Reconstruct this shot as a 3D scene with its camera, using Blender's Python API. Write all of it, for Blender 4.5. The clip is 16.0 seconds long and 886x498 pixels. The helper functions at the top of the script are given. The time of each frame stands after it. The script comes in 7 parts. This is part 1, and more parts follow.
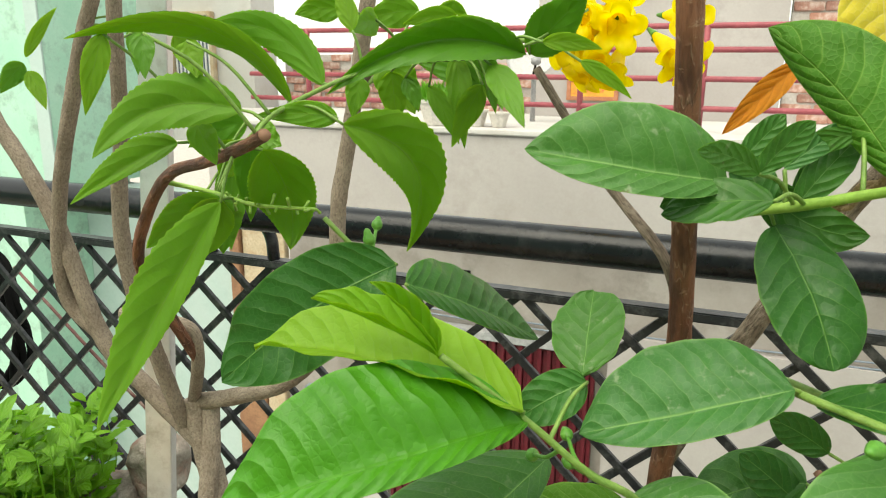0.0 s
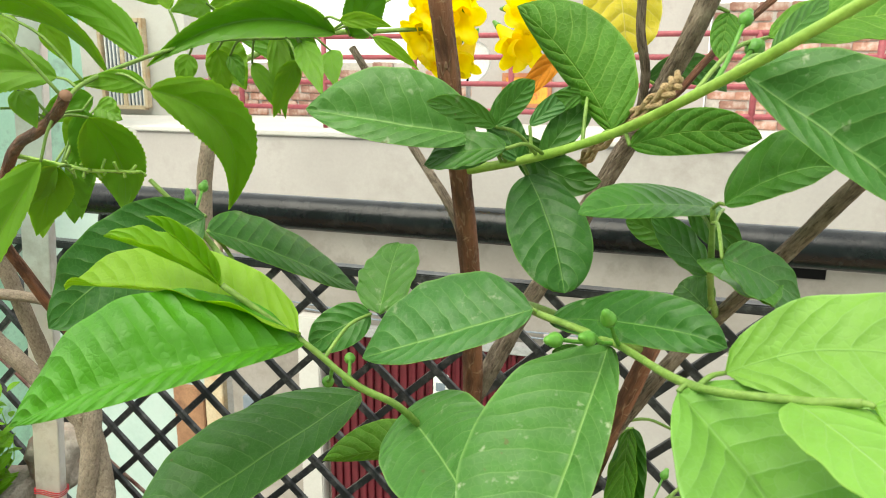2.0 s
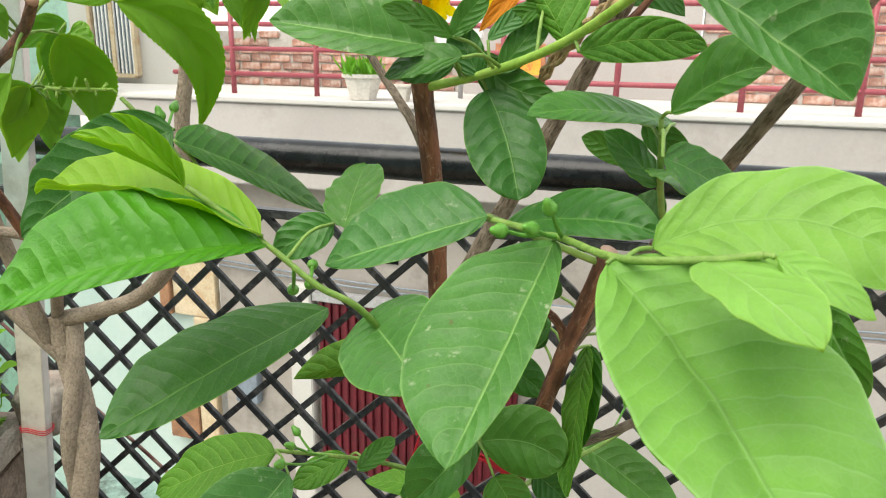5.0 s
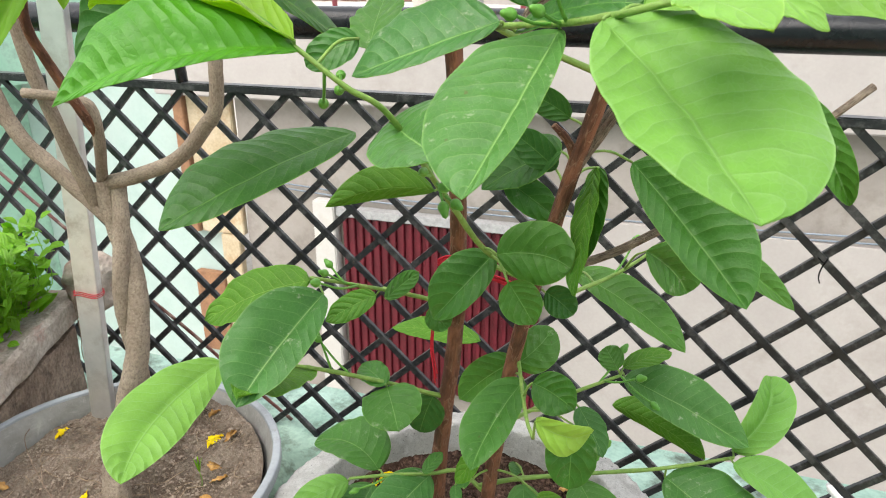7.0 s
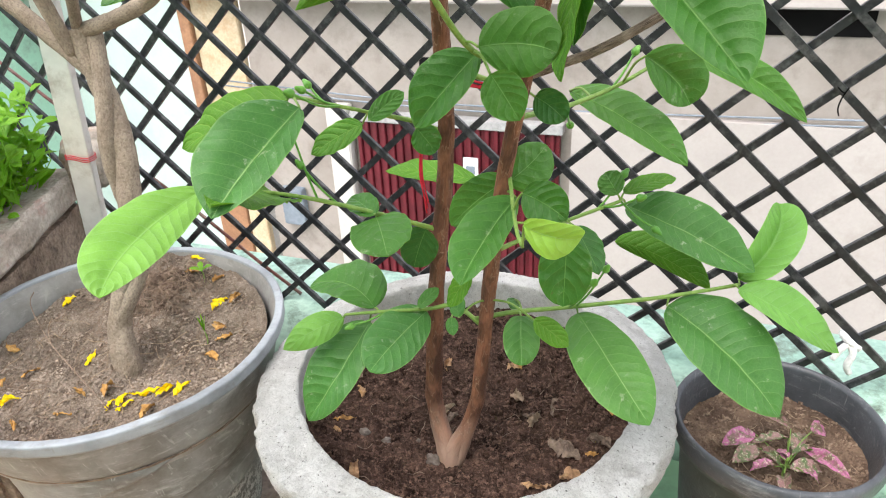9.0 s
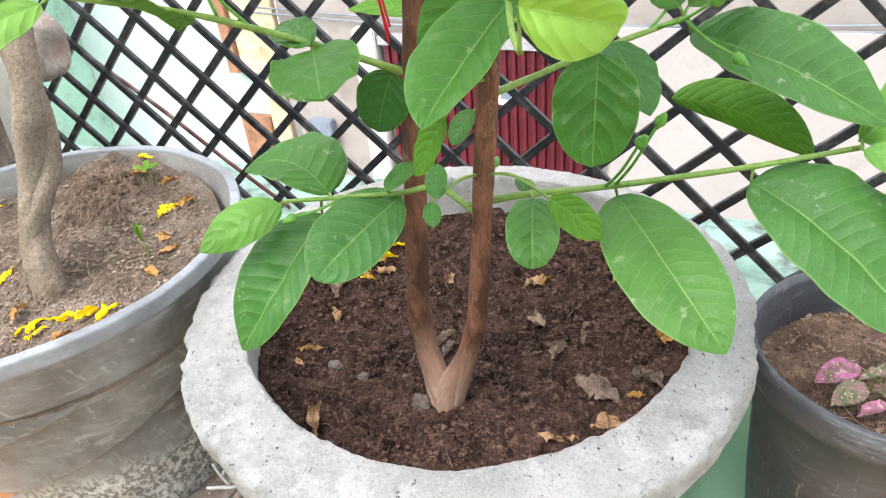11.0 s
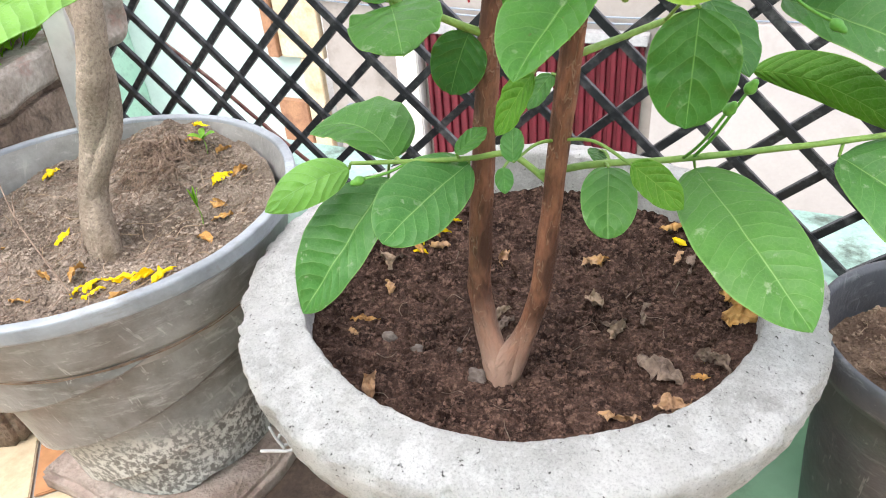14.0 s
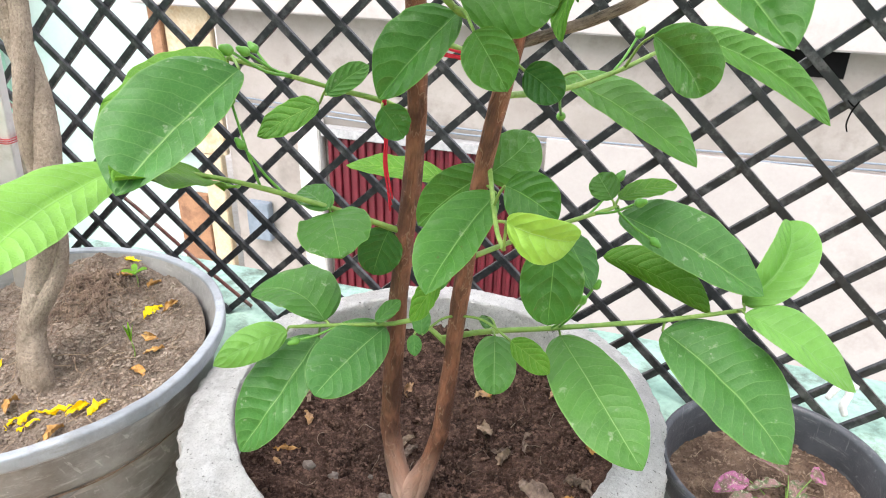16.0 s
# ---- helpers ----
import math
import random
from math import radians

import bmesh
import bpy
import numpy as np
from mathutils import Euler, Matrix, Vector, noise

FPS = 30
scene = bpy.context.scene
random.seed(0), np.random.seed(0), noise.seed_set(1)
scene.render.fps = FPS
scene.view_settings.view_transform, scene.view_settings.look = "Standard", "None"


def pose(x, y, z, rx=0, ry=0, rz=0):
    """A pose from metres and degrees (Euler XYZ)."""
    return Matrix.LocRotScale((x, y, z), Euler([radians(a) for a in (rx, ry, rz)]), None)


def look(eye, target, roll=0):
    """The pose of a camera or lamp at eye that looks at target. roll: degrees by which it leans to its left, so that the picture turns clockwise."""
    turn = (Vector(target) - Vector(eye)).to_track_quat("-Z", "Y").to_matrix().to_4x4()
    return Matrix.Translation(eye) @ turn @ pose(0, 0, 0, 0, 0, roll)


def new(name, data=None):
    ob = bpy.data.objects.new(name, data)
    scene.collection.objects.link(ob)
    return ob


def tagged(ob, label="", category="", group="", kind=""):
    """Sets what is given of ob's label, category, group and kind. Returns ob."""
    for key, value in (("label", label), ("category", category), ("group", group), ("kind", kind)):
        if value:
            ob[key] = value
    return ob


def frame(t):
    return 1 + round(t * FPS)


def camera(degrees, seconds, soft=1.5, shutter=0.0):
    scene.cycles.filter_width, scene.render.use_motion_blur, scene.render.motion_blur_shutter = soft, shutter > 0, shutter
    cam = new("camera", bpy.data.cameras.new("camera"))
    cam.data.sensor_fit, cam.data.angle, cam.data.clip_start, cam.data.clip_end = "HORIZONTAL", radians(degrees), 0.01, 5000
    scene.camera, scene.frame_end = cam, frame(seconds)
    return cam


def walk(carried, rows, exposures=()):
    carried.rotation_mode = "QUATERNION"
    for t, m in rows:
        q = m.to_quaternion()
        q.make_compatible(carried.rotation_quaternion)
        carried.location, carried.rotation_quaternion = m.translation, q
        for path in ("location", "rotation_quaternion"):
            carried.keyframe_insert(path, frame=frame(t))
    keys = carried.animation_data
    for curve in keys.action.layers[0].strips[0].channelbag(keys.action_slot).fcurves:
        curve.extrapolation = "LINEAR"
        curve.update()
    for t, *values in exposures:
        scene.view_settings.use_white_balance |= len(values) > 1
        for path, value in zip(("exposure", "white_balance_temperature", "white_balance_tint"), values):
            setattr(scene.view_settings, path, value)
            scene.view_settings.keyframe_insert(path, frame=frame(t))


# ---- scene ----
# camera
cam = camera(64.6, 16.0, soft=1.0)
EXPOSURES = [(0.0, 1.18, 7000, 1), (1.2, 1.40, 6980, 1), (2.0, 1.40, 6950, 1), (3.2, 1.27, 6900, 2), (6.0, 1.40, 6600, 9), (9.0, 1.82, 6400, 13), (12.0, 2.07, 6230, 15), (14.0, 2.07, 6230, 15), (16.0, 2.03, 6280, 15)]
PATH = [
    (0, -0.1069, -0.0142, 1.1662, 75.90, -0.60, 21.35),
    (0.5, -0.0774, -0.0299, 1.1585, 76.22, -0.44, 20.58),
    (1, -0.0498, -0.0354, 1.1528, 76.68, -0.60, 19.42),
    (1.5, -0.0159, -0.0421, 1.1501, 76.94, -0.63, 18.19),
    (2, 0.0034, -0.0418, 1.1438, 76.70, -0.62, 16.96),
    (2.5, 0.0205, -0.0397, 1.1399, 76.52, -0.41, 16.02),
    (3, 0.0283, -0.0401, 1.1403, 76.44, -0.51, 15.57),
    (3.2, 0.0292, -0.0400, 1.1403, 76.44, -0.50, 15.51),
    (5.3, 0.0336, -0.0611, 1.1010, 73.68, -1.03, 16.62),
    (5.5, 0.0358, -0.0609, 1.0966, 72.76, -0.78, 16.45),
    (6, 0.0446, -0.0740, 1.0849, 71.68, -0.10, 16.64),
    (6.5, 0.0456, -0.0914, 1.0660, 69.99, 0.16, 17.48),
    (7, 0.0562, -0.1256, 1.0461, 68.39, 0.08, 18.10),
    (7.5, 0.0729, -0.1490, 1.0335, 67.12, 0.95, 18.15),
    (8, 0.0796, -0.1568, 1.0112, 65.53, 1.07, 18.58),
    (8.5, 0.0848, -0.1482, 0.9868, 63.67, 1.73, 19.04),
    (9, 0.0880, -0.1234, 0.9483, 61.33, 2.40, 18.92),
    (9.5, 0.0896, -0.0860, 0.9121, 60.49, 3.10, 19.96),
    (9.7, 0.0876, -0.0649, 0.8899, 59.62, 2.82, 20.06),
    (11.8, 0.0527, 0.0853, 0.7438, 55.22, 6.01, 22.58),
    (12, 0.0488, 0.0844, 0.7397, 54.77, 6.02, 23.10),
    (12.5, 0.0489, 0.0814, 0.7332, 54.17, 6.34, 23.94),
    (13, 0.0473, 0.0752, 0.7380, 55.01, 6.34, 24.09),
    (13.5, 0.0484, 0.0718, 0.7413, 55.62, 5.87, 24.12),
    (14, 0.0406, 0.0436, 0.7569, 56.09, 4.34, 24.48),
    (14.5, 0.0563, 0.0198, 0.7867, 57.62, 3.01, 21.08),
    (15, 0.0668, 0.0119, 0.8160, 58.57, 1.28, 17.46),
    (15.5, 0.0666, -0.0167, 0.8539, 61.43, -0.28, 17.25),
    (16, 0.0604, -0.0403, 0.8809, 63.32, -0.96, 17.75),
]
walk(cam, [(t, pose(*row)) for t, *row in PATH], EXPOSURES)
cam.data.dof.use_dof = True
cam.data.dof.focus_distance = 0.62
cam.data.dof.aperture_fstop = 28.0
# end camera

# exposure and light
world = bpy.data.worlds.new("sky")
scene.world = world
world.use_nodes = True
sky = world.node_tree.nodes.new("ShaderNodeTexSky")
sky.sky_type = "NISHITA"
sky.sun_disc = False
sky.sun_elevation = radians(58)
sky.sun_rotation = radians(205)
sky.air_density = 1.0
sky.dust_density = 4.0
haze = world.node_tree.nodes.new("ShaderNodeMixRGB")
haze.inputs[0].default_value = 0.62
haze.inputs[2].default_value = (7.3, 7.25, 7.0, 1)
world.node_tree.links.new(sky.outputs[0], haze.inputs[1])
world.node_tree.links.new(haze.outputs[0], world.node_tree.nodes["Background"].inputs[0])
world.node_tree.nodes["Background"].inputs[1].default_value = 0.118
sun = new("sun", bpy.data.lights.new("sun", "SUN"))
sun.data.energy = 1.3
sun.data.angle = radians(55)
sun.data.color = (1.0, 0.97, 0.92)
sun.matrix_world = look((-1.0, -2.0, 3.6), (0, 0, 0))

# ---- materials ----


class Nodes:
    """Short hand for building a node material."""

    def __init__(self, name):
        self.mat = bpy.data.materials.new(name)
        self.mat.use_nodes = True
        self.tree = self.mat.node_tree
        self.bsdf = self.tree.nodes["Principled BSDF"]
        self.out = self.tree.nodes["Material Output"]

    def add(self, kind, **inputs):
        node = self.tree.nodes.new(kind)
        for key, value in inputs.items():
            self.put(node, key.replace("_", " "), value)
        return node

    def put(self, node, key, value):
        socket = node.inputs[int(key)] if key.isdigit() else node.inputs[key]
        if isinstance(value, bpy.types.NodeSocket):
            self.tree.links.new(value, socket)
        else:
            socket.default_value = value

    def math(self, op, a, b=0.0, c=None):
        node = self.tree.nodes.new("ShaderNodeMath")
        node.operation = op
        self.put(node, "0", a)
        self.put(node, "1", b)
        if c is not None:
            self.put(node, "2", c)
        return node.outputs[0]

    def mix(self, f, a, b, blend="MIX"):
        node = self.tree.nodes.new("ShaderNodeMixRGB")
        node.blend_type = blend
        for key, value in (("0", f), ("1", a), ("2", b)):
            if isinstance(value, tuple) and len(value) == 3:
                value = (*value, 1)
            self.put(node, key, value)
        return node.outputs[0]

    def noise(self, scale, detail=4.0, rough=0.6, where=None):
        node = self.add("ShaderNodeTexNoise", Scale=scale, Detail=detail, Roughness=rough)
        self.put(node, "Vector", where or self.place())
        return node.outputs["Fac"]

    def place(self):
        return self.add("ShaderNodeTexCoord").outputs["Object"]

    def ramp(self, f, lo, hi):
        node = self.add("ShaderNodeMapRange", From_Min=lo, From_Max=hi)
        self.put(node, "Value", f)
        return node.outputs[0]

    def bump(self, height, strength, distance, base=None):
        node = self.add("ShaderNodeBump", Strength=strength, Distance=distance)
        self.put(node, "Height", height)
        if base is not None:
            self.put(node, "Normal", base)
        return node.outputs[0]

    def finish(self, colour, rough=0.7, normal=None, metal=0.0, spec=0.5):
        if isinstance(colour, tuple) and len(colour) == 3:
            colour = (*colour, 1)
        self.put(self.bsdf, "Base Color", colour)
        self.put(self.bsdf, "Roughness", rough)
        self.put(self.bsdf, "Metallic", metal)
        self.put(self.bsdf, "Specular IOR Level", spec)
        if normal is not None:
            self.put(self.bsdf, "Normal", normal)
        return self.mat


def rough_stuff(name, one, two, scale=8.0, rough=0.85, bump=0.4, grain=120.0, stain=None, stain_scale=3.0, depth=0.004, spec=0.4, speck=0.25, metal=0.0):
    """Stone, plaster, soil: two tones, fine grain, relief and a stain."""
    n = Nodes(name)
    big = n.ramp(n.noise(scale), 0.35, 0.65)
    fine = n.noise(grain, 3.0)
    colour = n.mix(big, one, two)
    colour = n.mix(n.ramp(fine, 0.3, 0.75), n.mix(speck, colour, (0, 0, 0)), colour)
    if stain:
        colour = n.mix(n.ramp(n.noise(stain_scale, 6.0, 0.7), 0.5, 0.68), colour, stain)
    h = n.math("ADD", n.math("MULTIPLY", big, 0.6), n.math("MULTIPLY", fine, 0.5))
    return n.finish(colour, rough, n.bump(h, bump, depth), metal, spec)


def leaf_paint(name, base, vein, under=False, dust=0.0, shine=0.33, glow=0.25, count=11.0, rib_pale=0.75, quilted=0.21):
    """A leaf: midrib and side veins by the leaf's own length and width, quilted between them, with a net of fine veins."""
    n = Nodes(name)
    uv = n.add("ShaderNodeUVMap").outputs[0]
    sep = n.add("ShaderNodeSeparateXYZ")
    n.put(sep, "Vector", uv)
    u = sep.outputs[0]
    v = n.math("ABSOLUTE", n.math("SUBTRACT", n.math("MULTIPLY", sep.outputs[1], 2.0), 1.0))
    wob = n.math("MULTIPLY", n.math("SUBTRACT", n.noise(45.0, 2.0), 0.5), 0.7)
    ph = n.math("ADD", n.math("SUBTRACT", n.math("MULTIPLY", u, count), n.math("MULTIPLY", n.math("POWER", v, 1.3), 1.9)), wob)
    side = n.math("ABSOLUTE", n.math("SUBTRACT", n.math("FRACT", ph), 0.5))
    thin = n.math("SUBTRACT", 1.0, n.ramp(side, 0.0, 0.05 if not under else 0.075))
    edge = n.math("SUBTRACT", 1.0, n.ramp(v, 0.72, 0.95))
    thin = n.math("MULTIPLY", thin, edge)
    rib = n.math("SUBTRACT", 1.0, n.ramp(v, 0.004, 0.026))
    net = n.add("ShaderNodeTexVoronoi", Scale=260.0)
    net.feature = "DISTANCE_TO_EDGE"
    n.put(net, "Vector", n.place())
    mesh_lines = n.math("SUBTRACT", 1.0, n.ramp(net.outputs[0], 0.0, 0.09))
    veins = n.math("MAXIMUM", n.math("MULTIPLY", thin, 0.6 if under else 0.34), n.math("MULTIPLY", rib, rib_pale))
    veins = n.math("MAXIMUM", veins, n.math("MULTIPLY", mesh_lines, 0.22 if under else 0.11))
    info = n.add("ShaderNodeObjectInfo").outputs["Random"]
    tint = n.mix(info, tuple(c * k for c, k in zip(base, (0.86, 0.92, 1.0))), tuple(min(1, c * k) for c, k in zip(base, (1.35, 1.12, 0.85))))
    mott = n.ramp(n.noise(28.0, 6.0, 0.65), 0.3, 0.75)
    colour = n.mix(mott, n.mix(0.30, tint, (0.0, 0.02, 0.0)), tint)
    rim = n.math("MULTIPLY", n.ramp(v, 0.955, 0.99), 0.45)
    colour = n.mix(n.math("MAXIMUM", veins, rim), colour, vein)
    if dust:
        spots = n.ramp(n.noise(95.0, 3.0, 0.7), 0.60, 0.72)
        patch = n.ramp(n.noise(22.0, 2.0), 0.46, 0.62)
        colour = n.mix(n.math("MULTIPLY", n.math("MULTIPLY", spots, patch), dust), colour, (0.42, 0.47, 0.30))
        brown = n.math("MULTIPLY", n.ramp(n.noise(140.0, 2.0, 0.5), 0.74, 0.78), 0.7)
        colour = n.mix(brown, colour, (0.10, 0.07, 0.02))
    twice = n.math("MULTIPLY", side, 2.0)
    quilt = n.math("MULTIPLY", n.math("MULTIPLY", twice, n.math("SUBTRACT", 2.0, twice)), 1.3 if not under else -1.3)
    quilt = n.math("MULTIPLY", quilt, n.math("ADD", 0.35, n.ramp(n.noise(30.0, 3.0, 0.6), 0.3, 0.68)))
    h = n.math("SUBTRACT", quilt, n.math("MULTIPLY", rib, 0.7 if not under else -1.2))
    h = n.math("ADD", h, n.math("MULTIPLY", n.math("SQRT", net.outputs[0]), 0.30 if not under else -0.45))
    h = n.math("ADD", h, n.math("MULTIPLY", n.noise(60.0, 3.0), 0.6))
    normal = n.bump(h, quilted * 1.5, 0.0020)
    n.finish(colour, n.math("ADD", shine, n.math("MULTIPLY", n.noise(26.0, 4.0), 0.24)), normal, 0.0, 0.36)
    lit = n.add("ShaderNodeBsdfTranslucent")
    n.put(lit, "Color", n.mix(veins, tuple(min(1, c * k) for c, k in zip(base, (2.6, 2.0, 0.8))) + (1,), vein))
    n.put(lit, "Normal", normal)
    blend = n.add("ShaderNodeMixShader", Fac=glow)
    n.put(blend, "1", n.bsdf.outputs[0])
    n.put(blend, "2", lit.outputs[0])
    n.tree.links.new(blend.outputs[0], n.out.inputs[0])
    return n.mat


def spotted(name, green, pink):
    """A polka-dot leaf: blotches of pink on green-brown, with pale specks."""
    n = Nodes(name)
    blot = n.ramp(n.noise(95.0, 4.0, 0.6), 0.42, 0.56)
    colour = n.mix(blot, green, pink)
    colour = n.mix(n.math("MULTIPLY", n.ramp(n.noise(330.0, 3.0, 0.6), 0.56, 0.66), 0.6), colour, (0.52, 0.50, 0.33))
    colour = n.mix(n.ramp(n.noise(230.0, 2.0), 0.6, 0.7), colour, (0.10, 0.085, 0.035))
    return n.finish(colour, 0.6, n.bump(n.noise(200.0, 4.0), 0.5, 0.002))


def pitted_concrete(name):
    """Old cement: pale and dark patches, lime, pits of several sizes and a gritty relief."""
    n = Nodes(name)
    big = n.ramp(n.noise(13.0, 7.0, 0.7), 0.36, 0.64)
    colour = n.mix(big, (0.470, 0.463, 0.441), (0.650, 0.642, 0.620))
    lime = n.ramp(n.noise(15.0, 10.0, 0.84), 0.48, 0.56)
    colour = n.mix(n.math("MULTIPLY", lime, 0.50), colour, (0.82, 0.815, 0.795))
    grime = n.ramp(n.noise(17.0, 9.0, 0.8), 0.56, 0.64)
    colour = n.mix(n.math("MULTIPLY", grime, 0.50), colour, (0.330, 0.322, 0.298))
    fine = n.noise(520.0, 4.0, 0.8)
    colour = n.mix(n.ramp(fine, 0.30, 0.50), n.mix(0.42, colour, (0.05, 0.05, 0.045)), colour)
    cell = n.add("ShaderNodeTexVoronoi", Scale=95.0)
    n.put(cell, "Vector", n.place())
    pick = n.math("GREATER_THAN", n.noise(48.0, 2.0), 0.58)
    pit = n.math("MULTIPLY", n.math("SUBTRACT", 1.0, n.ramp(cell.outputs["Distance"], 0.06, 0.14)), pick)
    small = n.math("SUBTRACT", 1.0, n.ramp(n.noise(240.0, 2.0), 0.27, 0.32))
    pits = n.math("MAXIMUM", pit, small)
    colour = n.mix(n.math("MULTIPLY", pits, 0.85), colour, (0.060, 0.057, 0.050))
    h = n.math("ADD", n.math("MULTIPLY", n.noise(90.0, 9.0, 0.85), 1.3), n.math("MULTIPLY", fine, 0.5))
    h = n.math("SUBTRACT", n.math("ADD", h, n.math("MULTIPLY", lime, 0.25)), n.math("MULTIPLY", pits, 1.2))
    return n.finish(colour, 0.93, n.bump(h, 1.0, 0.005), 0.0, 0.25)


def old_plastic(name, one, two, pale, scale=1.0, flake=False):
    """Weathered plastic: dusty clouds, scratches, pale scuffs, and lime that flakes off in a band."""
    n = Nodes(name)
    cloud = n.ramp(n.noise(9.0 * scale, 6.0, 0.65), 0.3, 0.7)
    colour = n.mix(cloud, one, two)
    flat = n.add("ShaderNodeMapping")
    n.put(flat, "Vector", n.place())
    flat.inputs["Scale"].default_value = (1.0, 1.0, 4.5)
    streak = n.ramp(n.noise(14.0 * scale, 7.0, 0.75, flat.outputs[0]), 0.54, 0.70)
    colour = n.mix(n.math("MULTIPLY", streak, 0.6), colour, pale)
    grime = n.ramp(n.noise(5.0 * scale, 7.0, 0.7), 0.5, 0.68)
    colour = n.mix(n.math("MULTIPLY", grime, 0.55), colour, tuple(c * 0.5 for c in one))
    lines = None
    for turn in (0.5, 1.3, 2.4):
        slant = n.add("ShaderNodeMapping")
        n.put(slant, "Vector", n.place())
        slant.inputs["Rotation"].default_value = (turn, turn * 0.6, turn)
        slant.inputs["Scale"].default_value = (330.0, 26.0, 26.0)
        thin = n.math("MULTIPLY", n.ramp(n.noise(1.0, 3.0, 0.5, slant.outputs[0]), 0.66, 0.69), n.ramp(n.noise(16.0 + 5 * turn, 2.0), 0.50, 0.60))
        lines = thin if lines is None else n.math("MAXIMUM", lines, thin)
    colour = n.mix(n.math("MULTIPLY", lines, 0.42), colour, pale)
    scuff = n.ramp(n.noise(62.0 * scale, 5.0, 0.75), 0.63, 0.70)
    colour = n.mix(n.math("MULTIPLY", scuff, 0.55), colour, pale)
    rough = n.math("ADD", 0.38, n.math("MULTIPLY", streak, 0.25))
    h = n.math("ADD", n.noise(40.0, 5.0), n.math("MULTIPLY", n.noise(300.0, 3.0), 0.3))
    if flake:
        sep = n.add("ShaderNodeSeparateXYZ")
        n.put(sep, "Vector", n.place())
        z = n.math("ADD", sep.outputs[2], n.math("MULTIPLY", n.noise(7.0, 3.0), 0.13))
        band = n.math("MULTIPLY", n.ramp(z, 0.070, 0.10), n.math("SUBTRACT", 1.0, n.ramp(z, 0.195, 0.235)))
        chips = n.add("ShaderNodeMapping")
        n.put(chips, "Vector", n.place())
        chips.inputs["Scale"].default_value = (1.0, 1.0, 0.8)
        lime = n.math("MULTIPLY", n.ramp(n.noise(150.0, 5.0, 0.7, chips.outputs[0]), 0.46, 0.55), band)
        colour = n.mix(n.math("MULTIPLY", band, 0.4), colour, (0.12, 0.098, 0.078))
        colour = n.mix(n.math("MULTIPLY", n.math("MULTIPLY", lime, n.ramp(n.noise(12.0, 4.0), 0.25, 0.45)), 0.85), colour, (0.68, 0.67, 0.645))
        rough = n.math("ADD", rough, n.math("MULTIPLY", lime, 0.3))
        h = n.math("ADD", h, n.math("MULTIPLY", lime, 0.6))
    return n.finish(colour, rough, n.bump(h, 0.35, 0.003), 0.0, 0.45)


def petal_paint(name, one, two):
    """A thin bright petal that lets light through."""
    n = Nodes(name)
    colour = n.mix(n.ramp(n.noise(45.0, 4.0), 0.35, 0.65), one, two)
    n.finish(colour, 0.55, n.bump(n.noise(160.0, 4.0), 0.3, 0.002), 0.0, 0.3)
    lit = n.add("ShaderNodeBsdfTranslucent")
    n.put(lit, "Color", colour)
    blend = n.add("ShaderNodeMixShader", Fac=0.5)
    n.put(blend, "1", n.bsdf.outputs[0])
    n.put(blend, "2", lit.outputs[0])
    n.tree.links.new(blend.outputs[0], n.out.inputs[0])
    return n.mat


def bark(name, one, two, around=16.0, along=42.0, peel=0.5):
    """Bark: strips along the stem, cracks across them, and pale patches where it has peeled."""
    n = Nodes(name)
    uv = n.add("ShaderNodeUVMap").outputs[0]

    def strips(sx, sy, detail):
        m = n.add("ShaderNodeMapping")
        n.put(m, "Vector", uv)
        m.inputs["Scale"].default_value = (sx, sy, 1.0)
        return n.noise(1.0, detail, 0.68, m.outputs[0])

    flake = strips(around, along, 6.0)
    thin = strips(around * 2.6, along * 1.3, 4.0)
    patch = n.noise(38.0, 6.0, 0.7)
    colour = n.mix(n.ramp(flake, 0.36, 0.62), one, two)
    colour = n.mix(n.math("MULTIPLY", n.ramp(thin, 0.52, 0.62), 0.7), colour, tuple(c * 0.38 for c in one))
    colour = n.mix(n.math("MULTIPLY", n.ramp(patch, 0.52, 0.66), peel), colour, tuple(min(1, c * 1.7 + 0.04) for c in two))
    h = n.math("ADD", n.math("MULTIPLY", flake, 1.2), n.math("MULTIPLY", thin, -1.1))
    h = n.math("ADD", h, n.math("MULTIPLY", n.noise(320.0, 3.0), 0.3))
    return n.finish(colour, 0.82, n.bump(h, 1.0, 0.009), 0.0, 0.3)


